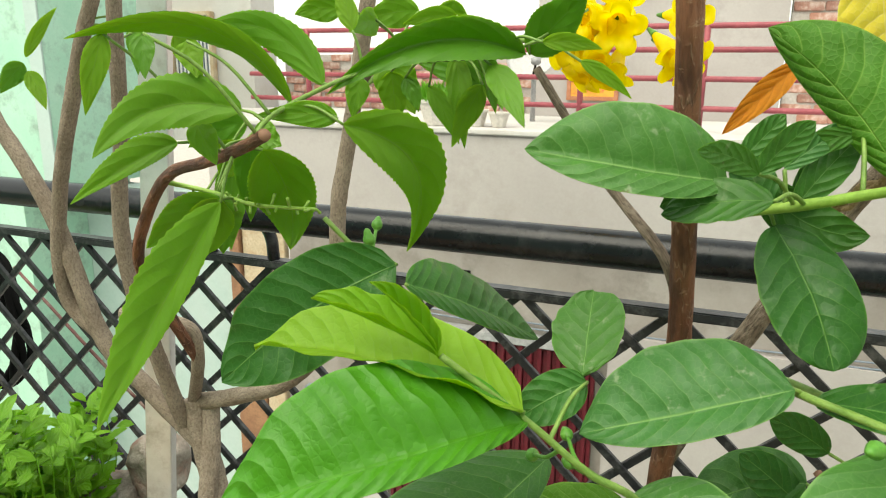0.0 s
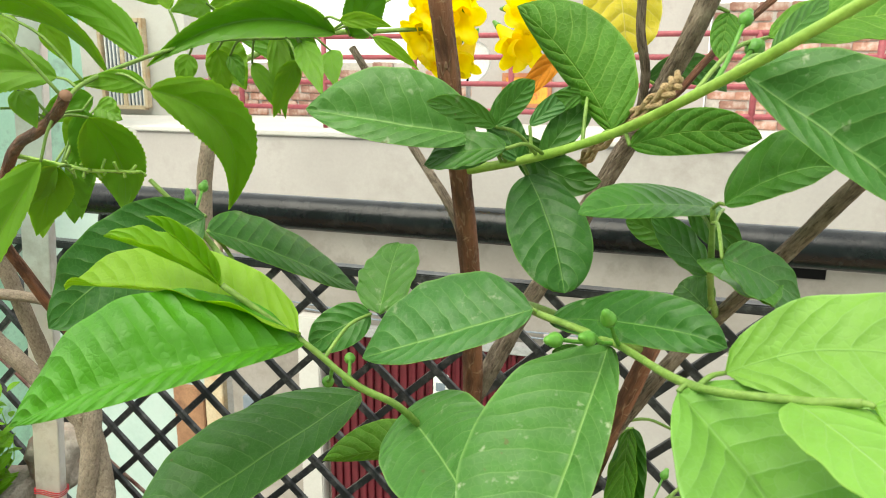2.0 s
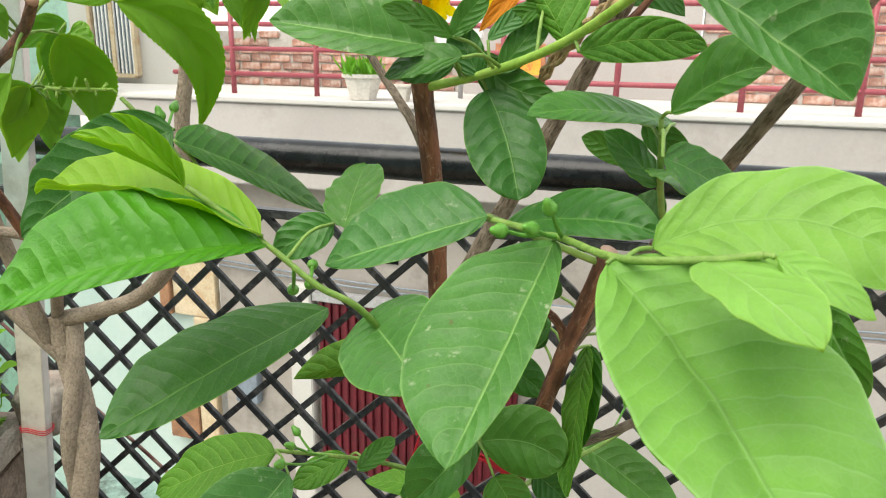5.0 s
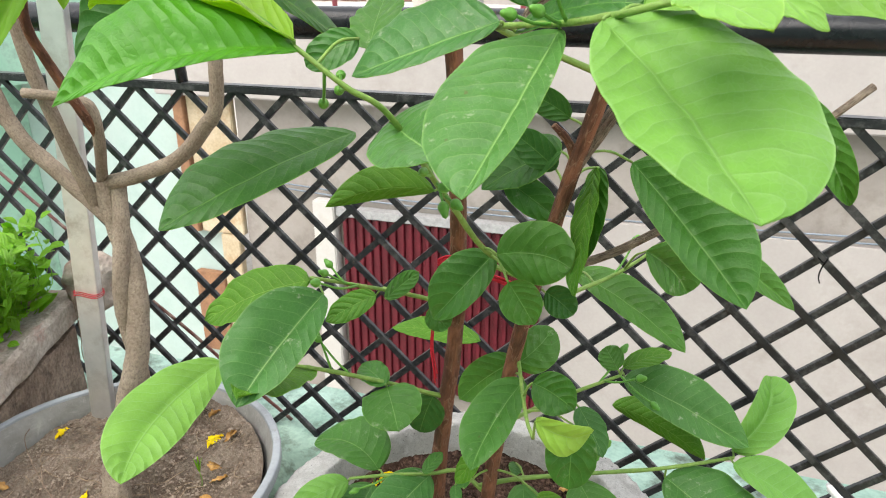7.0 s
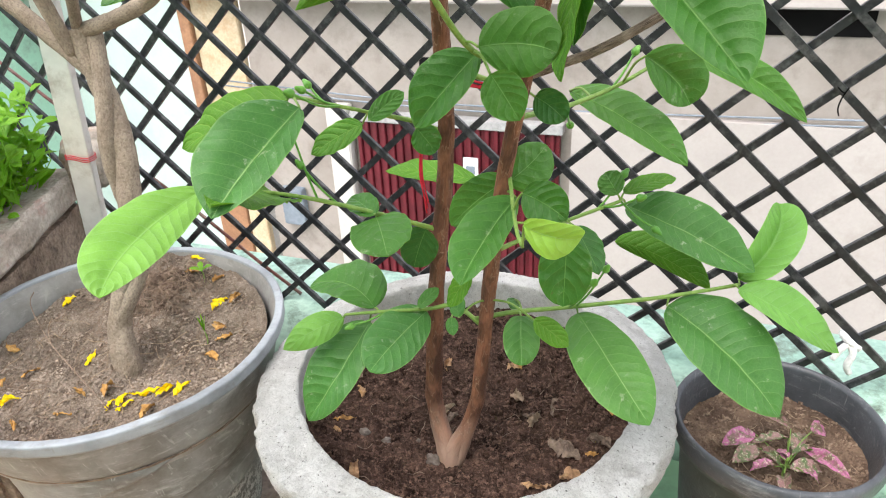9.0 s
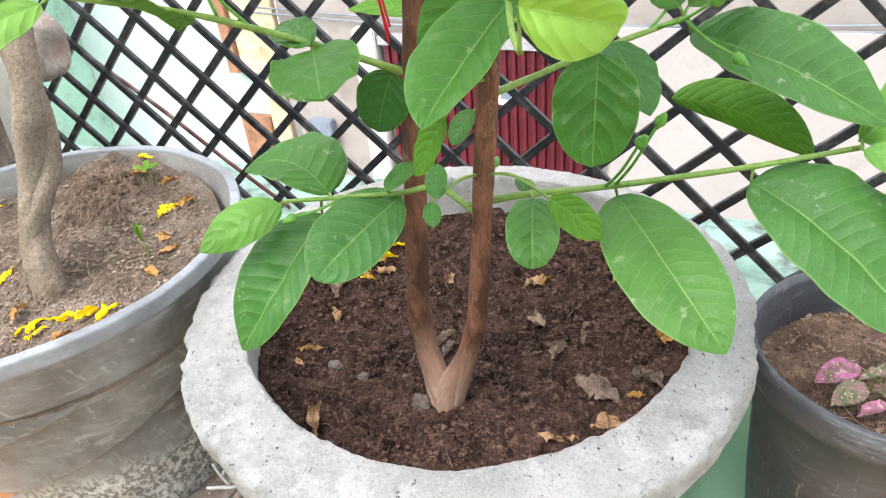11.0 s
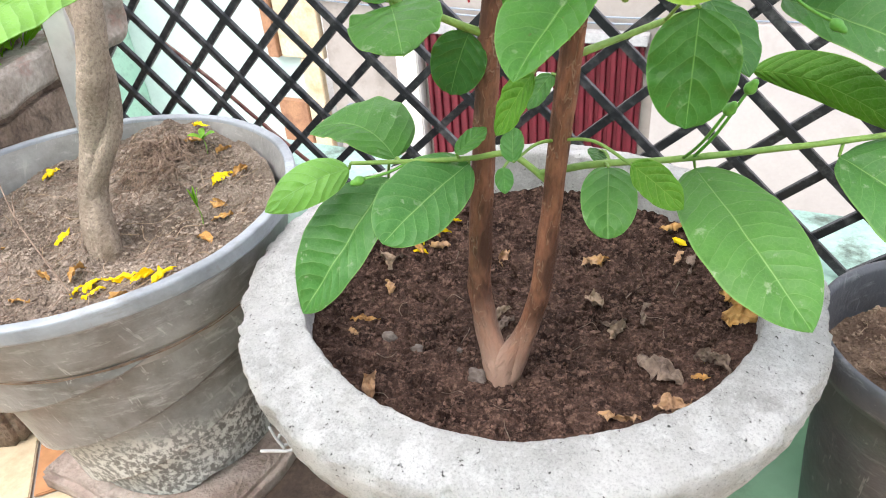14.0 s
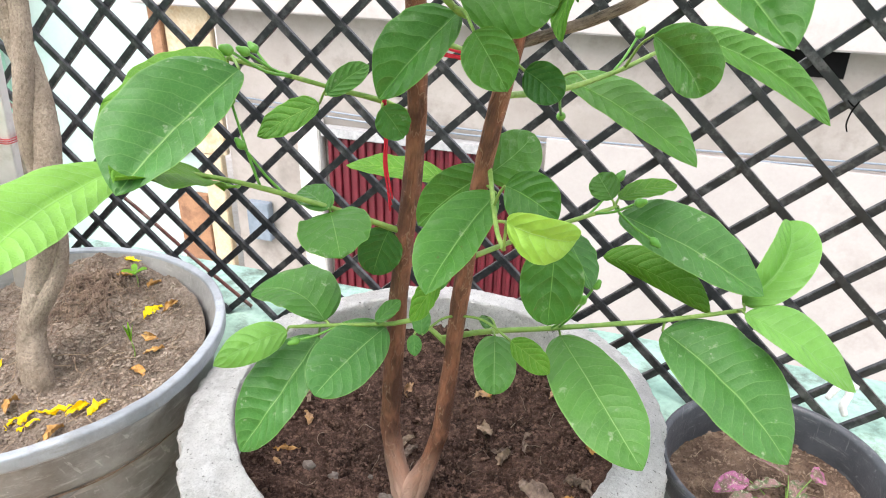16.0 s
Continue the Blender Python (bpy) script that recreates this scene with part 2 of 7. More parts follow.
def smooth_bark(name, one, two):
    """Young grey bark: even, with fine cross wrinkles, small corky dots and soft stains."""
    n = Nodes(name)
    uv = n.add("ShaderNodeUVMap").outputs[0]
    m = n.add("ShaderNodeMapping")
    n.put(m, "Vector", uv)
    m.inputs["Scale"].default_value = (26.0, 210.0, 1.0)
    wrinkle = n.noise(1.0, 5.0, 0.7, m.outputs[0])
    stain = n.noise(26.0, 6.0, 0.7)
    dots = n.noise(420.0, 2.0, 0.5)
    colour = n.mix(n.ramp(stain, 0.32, 0.68), one, two)
    colour = n.mix(n.math("MULTIPLY", n.ramp(wrinkle, 0.46, 0.66), 0.62), colour, tuple(c * 0.42 for c in one))
    colour = n.mix(n.math("MULTIPLY", n.ramp(dots, 0.62, 0.72), 0.45), colour, tuple(min(1, c * 1.3) for c in two))
    h = n.math("ADD", n.math("MULTIPLY", wrinkle, -0.9), n.math("MULTIPLY", dots, 0.5))
    return n.finish(colour, 0.85, n.bump(n.math("ADD", h, n.math("MULTIPLY", stain, 0.5)), 0.8, 0.004), 0.0, 0.25)


def peeling_bark(name, one, two, lip, foot=None):
    """Guava bark: smooth brown plates, darker where old, with thin pale curled lips where they peel."""
    n = Nodes(name)
    uv = n.add("ShaderNodeUVMap").outputs[0]

    def field(sx, sy, detail, rough=0.6):
        m = n.add("ShaderNodeMapping")
        n.put(m, "Vector", uv)
        m.inputs["Scale"].default_value = (sx, sy, 1.0)
        return n.noise(1.0, detail, rough, m.outputs[0])

    plate = field(3.0, 20.0, 3.0)
    grain = field(22.0, 60.0, 5.0, 0.7)
    ring = field(2.0, 95.0, 4.0, 0.7)
    colour = n.mix(n.ramp(plate, 0.38, 0.62), one, two)
    colour = n.mix(n.math("MULTIPLY", n.ramp(grain, 0.50, 0.68), 0.45), colour, tuple(c * 0.5 for c in one))
    edge = n.math("SUBTRACT", 1.0, n.ramp(n.math("ABSOLUTE", n.math("SUBTRACT", plate, 0.50)), 0.0, 0.016))
    edge = n.math("MULTIPLY", edge, n.ramp(field(6.0, 45.0, 2.0), 0.42, 0.56))
    crack = n.math("MULTIPLY", n.ramp(ring, 0.63, 0.68), 0.6)
    colour = n.mix(n.math("MAXIMUM", n.math("MULTIPLY", edge, 0.55), crack), colour, lip)
    if foot:
        along = n.add("ShaderNodeSeparateXYZ")
        n.put(along, "Vector", uv)
        young = n.ramp(n.math("ADD", along.outputs[1], n.math("MULTIPLY", plate, 0.06)), 0.085, 0.145)
        colour = n.mix(young, foot, colour)
    h = n.math("ADD", n.math("MULTIPLY", n.ramp(plate, 0.40, 0.60), 0.8), n.math("MULTIPLY", edge, 0.5))
    h = n.math("SUBTRACT", h, n.math("MULTIPLY", grain, 0.7))
    return n.finish(colour, n.math("ADD", 0.48, n.math("MULTIPLY", grain, 0.4)), n.bump(h, 0.85, 0.0032), 0.0, 0.35)


M = {
    "leaf_green": leaf_paint("leaf_green", (0.052, 0.185, 0.022), (0.20, 0.38, 0.09), dust=0.45, glow=0.2),
    "leaf_dark": leaf_paint("leaf_dark", (0.032, 0.135, 0.014), (0.15, 0.31, 0.06), dust=0.25, glow=0.18),
    "leaf_dusty": leaf_paint("leaf_dusty", (0.060, 0.198, 0.036), (0.25, 0.43, 0.12), dust=0.8, glow=0.2),
    "leaf_young": leaf_paint("leaf_young", (0.158, 0.375, 0.060), (0.33, 0.55, 0.19), glow=0.24, shine=0.36, count=11.0, rib_pale=0.35, quilted=0.24),
    "leaf_fresh": leaf_paint("leaf_fresh", (0.058, 0.262, 0.012), (0.13, 0.38, 0.03), glow=0.25, shine=0.32, count=13.0, rib_pale=0.35, quilted=0.30),
    "leaf_lime": leaf_paint("leaf_lime", (0.255, 0.475, 0.082), (0.42, 0.60, 0.20), glow=0.32, count=10.0),
    "leaf_new": leaf_paint("leaf_new", (0.190, 0.400, 0.020), (0.34, 0.54, 0.08), shine=0.4, glow=0.4, count=12.0, rib_pale=0.4, quilted=0.22),
    "leaf_under": leaf_paint("leaf_under", (0.078, 0.240, 0.014), (0.27, 0.46, 0.07), under=True, shine=0.5, glow=0.3, quilted=0.3),
    "leaf_trumpet": leaf_paint("leaf_trumpet", (0.175, 0.375, 0.022), (0.32, 0.50, 0.06), count=7.0, glow=0.5, shine=0.42, quilted=0.12),
    "leaf_trumpet_dark": leaf_paint("leaf_trumpet_dark", (0.120, 0.310, 0.020), (0.22, 0.42, 0.05), count=7.0, glow=0.42, quilted=0.12),
    "leaf_yellow": leaf_paint("leaf_yellow", (0.74, 0.60, 0.09), (0.80, 0.72, 0.28), under=True, shine=0.6, dust=0.3, glow=0.4),
    "leaf_orange": leaf_paint("leaf_orange", (0.50, 0.23, 0.020), (0.45, 0.18, 0.03), under=True, shine=0.65),
    "leaf_pink": spotted("leaf_pink", (0.130, 0.085, 0.055), (0.360, 0.105, 0.215)),
    "leaf_pinkgreen": spotted("leaf_pinkgreen", (0.075, 0.110, 0.035), (0.250, 0.130, 0.125)),
    "herb": leaf_paint("herb", (0.150, 0.380, 0.022), (0.30, 0.52, 0.08), count=6.0, glow=0.4),
    "bark_red": peeling_bark("bark_red", (0.078, 0.032, 0.019), (0.265, 0.112, 0.062), (0.42, 0.27, 0.18)),
    "bark_stem": peeling_bark("bark_stem", (0.078, 0.032, 0.019), (0.265, 0.112, 0.062), (0.42, 0.27, 0.18), foot=(0.40, 0.262, 0.195)),
    "bark_grey": smooth_bark("bark_grey", (0.215, 0.165, 0.123), (0.365, 0.298, 0.232)),
    "bark_dry": bark("bark_dry", (0.190, 0.140, 0.098), (0.410, 0.325, 0.245), 8.0, 70.0, 0.4),
    "twig_green": rough_stuff("twig_green", (0.150, 0.270, 0.045), (0.230, 0.360, 0.075), 60.0, 0.5, 0.35, 300.0),
    "twig_pale": rough_stuff("twig_pale", (0.230, 0.400, 0.050), (0.330, 0.500, 0.090), 60.0, 0.5, 0.2, 300.0),
    "bud": rough_stuff("bud", (0.085, 0.270, 0.030), (0.140, 0.350, 0.045), 70.0, 0.42, 0.15, 400.0),
    "concrete": pitted_concrete("concrete"),
    "pot_grey": old_plastic("pot_grey", (0.108, 0.102, 0.093), (0.320, 0.328, 0.332), (0.50, 0.505, 0.50), 1.2, True),
    "pot_rim": old_plastic("pot_rim", (0.20, 0.215, 0.235), (0.32, 0.345, 0.37), (0.17, 0.155, 0.135), 1.6),
    "pot_dusty": old_plastic("pot_dusty", (0.200, 0.190, 0.176), (0.330, 0.322, 0.308), (0.42, 0.40, 0.37), 2.2),
    "pot_black": old_plastic("pot_black", (0.036, 0.039, 0.045), (0.082, 0.087, 0.098), (0.26, 0.26, 0.265), 1.4),
    "soil_dark": rough_stuff("soil_dark", (0.020, 0.010, 0.007), (0.140, 0.081, 0.060), 26.0, 0.97, 1.0, 520.0, (0.190, 0.118, 0.088), 160.0, 0.008, spec=0.15, speck=0.72),
    "soil_pale": rough_stuff("soil_pale", (0.195, 0.148, 0.113), (0.465, 0.378, 0.300), 17.0, 0.97, 1.0, 420.0, (0.150, 0.106, 0.078), 60.0, 0.014, spec=0.15, speck=0.55),
    "soil_brown": rough_stuff("soil_brown", (0.105, 0.064, 0.042), (0.300, 0.200, 0.135), 22.0, 0.97, 1.0, 420.0, (0.10, 0.060, 0.040), 55.0, 0.012),
    "crumb_dark": rough_stuff("crumb_dark", (0.026, 0.014, 0.011), (0.165, 0.096, 0.071), 60.0, 0.97, 0.8, 700.0, (0.200, 0.125, 0.093), 130.0, 0.003, spec=0.15, speck=0.6),
    "crumb_pale": rough_stuff("crumb_pale", (0.195, 0.148, 0.113), (0.465, 0.378, 0.300), 22.0, 0.95, 0.8, 500.0, (0.36, 0.28, 0.21), 70.0, 0.003, speck=0.5),
    "crumb_brown": rough_stuff("crumb_brown", (0.095, 0.058, 0.038), (0.290, 0.195, 0.132), 30.0, 0.95, 0.8, 500.0, (0.34, 0.25, 0.18), 60.0, 0.003),
    "root_brown": rough_stuff("root_brown", (0.145, 0.095, 0.066), (0.320, 0.232, 0.170), 60.0, 0.9, 0.3, 400.0),
    "straw": rough_stuff("straw", (0.30, 0.21, 0.13), (0.45, 0.34, 0.23), 60.0, 0.9, 0.3, 400.0),
    "black_paint": rough_stuff("black_paint", (0.006, 0.007, 0.009), (0.011, 0.013, 0.016), 14.0, 0.26, 0.3, 120.0, (0.022, 0.023, 0.025), 34.0, 0.002, 0.30),
    "lattice_paint": rough_stuff("lattice_paint", (0.014, 0.016, 0.018), (0.026, 0.028, 0.031), 20.0, 0.38, 0.4, 160.0, (0.075, 0.075, 0.075), 40.0, 0.002, 0.4),
    "tin": rough_stuff("tin", (0.74, 0.74, 0.73), (0.86, 0.86, 0.85), 10.0, 0.34, 0.2, 60.0, (0.55, 0.53, 0.50), 18.0, speck=0.10, metal=0.7),
    "mint": rough_stuff("mint", (0.32, 0.55, 0.42), (0.40, 0.62, 0.49), 3.0, 0.85, 0.25, 60.0, (0.24, 0.35, 0.28), 6.0, speck=0.07),
    "mint_floor": rough_stuff("mint_floor", (0.27, 0.49, 0.30), (0.35, 0.57, 0.38), 5.0, 0.6, 0.2, 60.0, (0.20, 0.33, 0.22), 9.0, speck=0.07),
    "mint_dirty": rough_stuff("mint_dirty", (0.30, 0.48, 0.39), (0.46, 0.64, 0.54), 7.0, 0.9, 0.5, 90.0, (0.10, 0.13, 0.10), 16.0),
    "mint_pale": rough_stuff("mint_pale", (0.37, 0.475, 0.440), (0.44, 0.535, 0.500), 2.0, 0.9, 0.2, 50.0, (0.40, 0.48, 0.45), 4.0, speck=0.07),
    # base colour lowered to carry the shade below the overhanging parapet
    "plaster_grey": rough_stuff("plaster_grey", (0.270, 0.240, 0.215), (0.350, 0.318, 0.290), 1.8, 0.92, 0.3, 50.0, (0.205, 0.182, 0.162), 3.0, speck=0.07),
    "plaster_beige": rough_stuff("plaster_beige", (0.365, 0.335, 0.318), (0.438, 0.408, 0.388), 1.2, 0.92, 0.25, 50.0, (0.32, 0.290, 0.270), 2.4, speck=0.07),
    "plaster_white": rough_stuff("plaster_white", (0.475, 0.458, 0.432), (0.537, 0.520, 0.493), 1.5, 0.92, 0.2, 50.0, (0.45, 0.42, 0.39), 3.0, speck=0.07),
    "cream": rough_stuff("cream", (0.50, 0.395, 0.255), (0.61, 0.505, 0.355), 5.0, 0.8, 0.3, 60.0, (0.40, 0.26, 0.14), 7.0),
    "wood": rough_stuff("wood", (0.26, 0.13, 0.07), (0.36, 0.19, 0.10), 6.0, 0.7, 0.3, 60.0, (0.18, 0.09, 0.05), 8.0),
    "maroon": rough_stuff("maroon", (0.095, 0.006, 0.013), (0.140, 0.010, 0.020), 8.0, 0.5, 0.15, 60.0),
    "maroon_rail": rough_stuff("maroon_rail", (0.28, 0.055, 0.075), (0.36, 0.085, 0.100), 8.0, 0.55, 0.15, 60.0),
    "brick": rough_stuff("brick", (0.36, 0.17, 0.12), (0.50, 0.27, 0.20), 4.0, 0.92, 0.5, 60.0, (0.55, 0.45, 0.40), 9.0),
    "mortar": rough_stuff("mortar", (0.42, 0.38, 0.34), (0.52, 0.48, 0.44), 6.0, 0.95, 0.5, 60.0),
    "terracotta": rough_stuff("terracotta", (0.390, 0.318, 0.262), (0.570, 0.500, 0.435), 13.0, 0.92, 0.9, 110.0, (0.330, 0.150, 0.120), 11.0, 0.008, speck=0.4),
    "trough": rough_stuff("trough", (0.270, 0.192, 0.142), (0.440, 0.335, 0.260), 12.0, 0.94, 1.0, 120.0, (0.085, 0.060, 0.045), 22.0, 0.012, speck=0.5),
    "tile_cream": rough_stuff("tile_cream", (0.56, 0.45, 0.30), (0.64, 0.53, 0.37), 6.0, 0.35, 0.05, 60.0, (0.42, 0.32, 0.20), 10.0),
    "tile_orange": rough_stuff("tile_orange", (0.46, 0.22, 0.10), (0.54, 0.28, 0.14), 6.0, 0.35, 0.05, 60.0, (0.34, 0.16, 0.08), 10.0),
    "petal": petal_paint("petal", (0.93, 0.72, 0.004), (0.96, 0.82, 0.010)),
    "petal_dry": rough_stuff("petal_dry", (0.40, 0.20, 0.045), (0.56, 0.34, 0.12), 60.0, 0.85, 0.4, 260.0, (0.22, 0.11, 0.04), 70.0),
    "dry_leaf": rough_stuff("dry_leaf", (0.225, 0.125, 0.068), (0.500, 0.315, 0.175), 60.0, 0.85, 0.9, 300.0, (0.50, 0.30, 0.11), 40.0),
    "dry_grey": rough_stuff("dry_grey", (0.095, 0.066, 0.050), (0.260, 0.190, 0.145), 70.0, 0.9, 0.9, 300.0, (0.27, 0.20, 0.15), 60.0),
    "dry_pale": rough_stuff("dry_pale", (0.220, 0.155, 0.105), (0.410, 0.315, 0.225), 60.0, 0.85, 0.8, 300.0, (0.24, 0.150, 0.09), 60.0),
    "thread_red": rough_stuff("thread_red", (0.50, 0.012, 0.030), (0.62, 0.02, 0.045), 200.0, 0.8, 0.3, 900.0),
    "rope": rough_stuff("rope", (0.36, 0.24, 0.12), (0.52, 0.37, 0.20), 120.0, 0.9, 0.8, 700.0),
    "white_cloth": rough_stuff("white_cloth", (0.74, 0.74, 0.73), (0.84, 0.84, 0.83), 40.0, 0.8, 0.3, 200.0),
    "stone": rough_stuff("stone", (0.090, 0.068, 0.055), (0.215, 0.180, 0.155), 90.0, 0.9, 0.6, 200.0),
    "stone_rough": rough_stuff("stone_rough", (0.31, 0.23, 0.195), (0.47, 0.385, 0.335), 14.0, 0.93, 0.9, 130.0, (0.20, 0.15, 0.12), 24.0, 0.012),
    "brick_dark": rough_stuff("brick_dark", (0.24, 0.12, 0.09), (0.36, 0.20, 0.155), 5.0, 0.92, 0.5, 60.0, (0.46, 0.38, 0.33), 12.0),
    "wire": rough_stuff("wire", (0.30, 0.30, 0.30), (0.42, 0.42, 0.42), 40.0, 0.4, 0.1, 200.0),
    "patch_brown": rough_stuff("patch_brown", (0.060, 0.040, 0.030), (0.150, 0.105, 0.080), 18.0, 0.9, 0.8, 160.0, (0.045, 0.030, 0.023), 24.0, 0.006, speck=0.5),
    "cable_brown": rough_stuff("cable_brown", (0.105, 0.030, 0.024), (0.180, 0.060, 0.046), 40.0, 0.5, 0.3, 200.0, (0.26, 0.17, 0.14), 30.0),
    "glass_dark": rough_stuff("glass_dark", (0.16, 0.20, 0.24), (0.24, 0.28, 0.33), 2.0, 0.25, 0.05, 20.0),
    "dark": rough_stuff("dark", (0.004, 0.004, 0.004), (0.007, 0.007, 0.007), 3.0, 0.9, 0.1, 20.0, spec=0.1),
    "poster": rough_stuff("poster", (0.80, 0.30, 0.04), (0.86, 0.46, 0.06), 14.0, 0.5, 0.05, 60.0, (0.62, 0.10, 0.05), 18.0),
    "poster_edge": rough_stuff("poster_edge", (0.40, 0.14, 0.06), (0.50, 0.22, 0.12), 14.0, 0.5, 0.05, 60.0),
    "far_pot": rough_stuff("far_pot", (0.58, 0.54, 0.48), (0.68, 0.64, 0.58), 8.0, 0.8, 0.2, 60.0),
}

# ---- builders ----


def mesh(name, bm, material, smooth=True):
    data = bpy.data.meshes.new(name)
    bm.to_mesh(data)
    bm.free()
    for m in material if isinstance(material, (list, tuple)) else (material,):
        data.materials.append(M[m])
    if smooth:
        data.polygons.foreach_set("use_smooth", [True] * len(data.polygons))
    return data


def part(name, bm, material, parent, label="", smooth=True):
    """Links a bmesh as one mesh object under a thing or a part; its points are in world places."""
    ob = new(name, mesh(name, bm, material, smooth))
    ob.parent = parent
    ob.matrix_parent_inverse = parent.matrix_world.inverted()
    return tagged(ob, label) if label else ob


def thing(name, place, label, category, group="", kind=""):
    ob = new(name)
    ob.empty_display_size = 0.05
    ob.location = place
    ob.matrix_world = Matrix.Translation(place)
    return tagged(ob, label, category, group, kind)


def solo(name, bm, material, label, category, group="", kind="", smooth=True):
    return tagged(new(name, mesh(name, bm, material, smooth)), label, category, group, kind)


def box(bm, lo, hi, bevel=0.0, spin=None):
    """A box from corner to corner, with bevelled edges."""
    lo, hi = Vector(lo), Vector(hi)
    made = bmesh.ops.create_cube(bm, size=1.0)["verts"]
    mid, size = (lo + hi) / 2, hi - lo
    for v in made:
        v.co = Vector((v.co.x * size.x, v.co.y * size.y, v.co.z * size.z)) + (mid if spin is None else Vector())
    if bevel:
        edges = list({e for v in made for e in v.link_edges})
        made = bmesh.ops.bevel(bm, geom=edges, offset=bevel, segments=2, affect="EDGES")["verts"]
    if spin is not None:
        made = list({v for v in made if v.is_valid})
        bmesh.ops.transform(bm, matrix=Matrix.Translation(mid) @ spin, verts=made)
    return bm


def roughen(bm, size, scale):
    """Uneven, worn surface: every corner moved a little by a smooth noise."""
    for v in bm.verts:
        q = v.co * scale
        v.co += Vector((noise.noise(q), noise.noise(q + Vector((7, 0, 0))), noise.noise(q + Vector((0, 7, 0))))) * size


def curve_points(points, steps):
    """A smooth line through the points (Catmull-Rom), with as many steps between each two."""
    p = [Vector(q) for q in points]
    p = [p[0] * 2 - p[1], *p, p[-1] * 2 - p[-2]]
    out = []
    for i in range(1, len(p) - 2):
        for k in range(steps):
            t = k / steps
            a, b, c, d = p[i - 1], p[i], p[i + 1], p[i + 2]
            out.append(0.5 * (2 * b + (c - a) * t + (2 * a - 5 * b + 4 * c - d) * t * t + (3 * b - a - 3 * c + d) * t ** 3))
    return out + [p[-2]]


def tube(bm, points, r0, r1=None, sides=10, steps=6, rough=0.0, seed=0.0, closed=True):
    """A tapered round stem along the points."""
    line = curve_points(points, steps) if len(points) > 2 else [Vector(points[0]).lerp(Vector(points[-1]), k / steps) for k in range(steps + 1)]
    r1 = r0 if r1 is None else r1
    uv = bm.loops.layers.uv.verify()
    rings, run = [], 0.0
    side = None
    for i, q in enumerate(line):
        ahead = (line[min(i + 1, len(line) - 1)] - line[max(i - 1, 0)]).normalized()
        if side is None:
            side = ahead.orthogonal().normalized()
        side = (side - ahead * side.dot(ahead)).normalized()
        other = ahead.cross(side)
        r = r0 + (r1 - r0) * i / (len(line) - 1)
        if i:
            run += (q - line[i - 1]).length
        ring = []
        for k in range(sides):
            a = 2 * math.pi * k / sides
            w = 1.0 + rough * (noise.noise(Vector((math.cos(a) * 1.5, math.sin(a) * 1.5, run * 40 + seed))) + 0.5 * noise.noise(Vector((math.cos(a) * 4, math.sin(a) * 4, run * 130 + seed))))
            ring.append(bm.verts.new(q + (side * math.cos(a) + other * math.sin(a)) * r * w))
        rings.append((ring, run))
    for (a, ra), (b, rb) in zip(rings, rings[1:]):
        for k in range(sides):
            j = (k + 1) % sides
            face = bm.faces.new((a[k], a[j], b[j], b[k]))
            for loop, (x, y) in zip(face.loops, ((k, ra), (k + 1, ra), (k + 1, rb), (k, rb))):
                loop[uv].uv = (x / sides, y)
    if closed:
        for ring, flip in ((rings[0][0], True), (rings[-1][0], False)):
            bm.faces.new(list(reversed(ring)) if flip else ring)
    return bm


def lathe(bm, profile, centre, sides=72, wobble=0.0, seed=0.0, fine=0.0):
    """A turned shape from (radius, height) pairs."""
    cx, cy = centre
    rings = []
    for r, z in profile:
        ring = []
        for k in range(sides):
            a = 2 * math.pi * k / sides
            p = Vector((math.cos(a), math.sin(a), z * 4))
            w = wobble * noise.noise(p * 2 + Vector((seed, 0, 0))) + fine * noise.noise(p * 14 + Vector((seed, 3, 0)))
            dz = fine * noise.noise(p * 11 + Vector((seed, 9, 5)))
            ring.append(bm.verts.new((cx + (r + w) * math.cos(a), cy + (r + w) * math.sin(a), z + dz)))
        rings.append(ring)
    for a, b in zip(rings, rings[1:]):
        for k in range(sides):
            j = (k + 1) % sides
            bm.faces.new((a[k], a[j], b[j], b[k]))
    return bm


def disc(bm, centre, radius, height, rings=40, sides=96):
    """A round sheet whose height is given by a function of x and y."""
    cx, cy = centre
    mid = bm.verts.new((cx, cy, height(cx, cy)))
    last = None
    for i in range(1, rings + 1):
        r = radius * i / rings
        ring = []
        for k in range(sides):
            a = 2 * math.pi * k / sides
            x, y = cx + r * math.cos(a), cy + r * math.sin(a)
            ring.append(bm.verts.new((x, y, height(x, y))))
        for k in range(sides):
            j = (k + 1) % sides
            if last is None:
                bm.faces.new((mid, ring[k], ring[j]))
            else:
                bm.faces.new((last[k], ring[k], ring[j], last[j]))
        last = ring
    return bm


def blade(u, shape):
    """Half width of a leaf along its length, 0 to 1."""
    if shape == "guava":
        return max(0.0, 1 - abs(2 * u ** 0.97 - 1) ** 2.15) ** (0.58 + 0.55 * max(0.0, u - 0.55))
    if shape == "broad":
        return max(0.0, 1 - abs(2 * u ** 0.96 - 1) ** 2.15) ** (0.64 + 0.42 * max(0.0, u - 0.45) * 1.8)
    if shape == "blunt":
        return max(0.0, 1 - abs(2 * u ** 1.08 - 1) ** 2.3) ** 0.62
    if shape == "round":
        return max(0.0, 1 - abs(2 * u - 1) ** 2.2) ** 0.56
    if shape == "lance":
        return (math.sin(math.pi * u ** 0.75) ** 0.85) * (1.06 - 0.28 * u)
    return math.sin(math.pi * u ** 0.95) ** 0.8


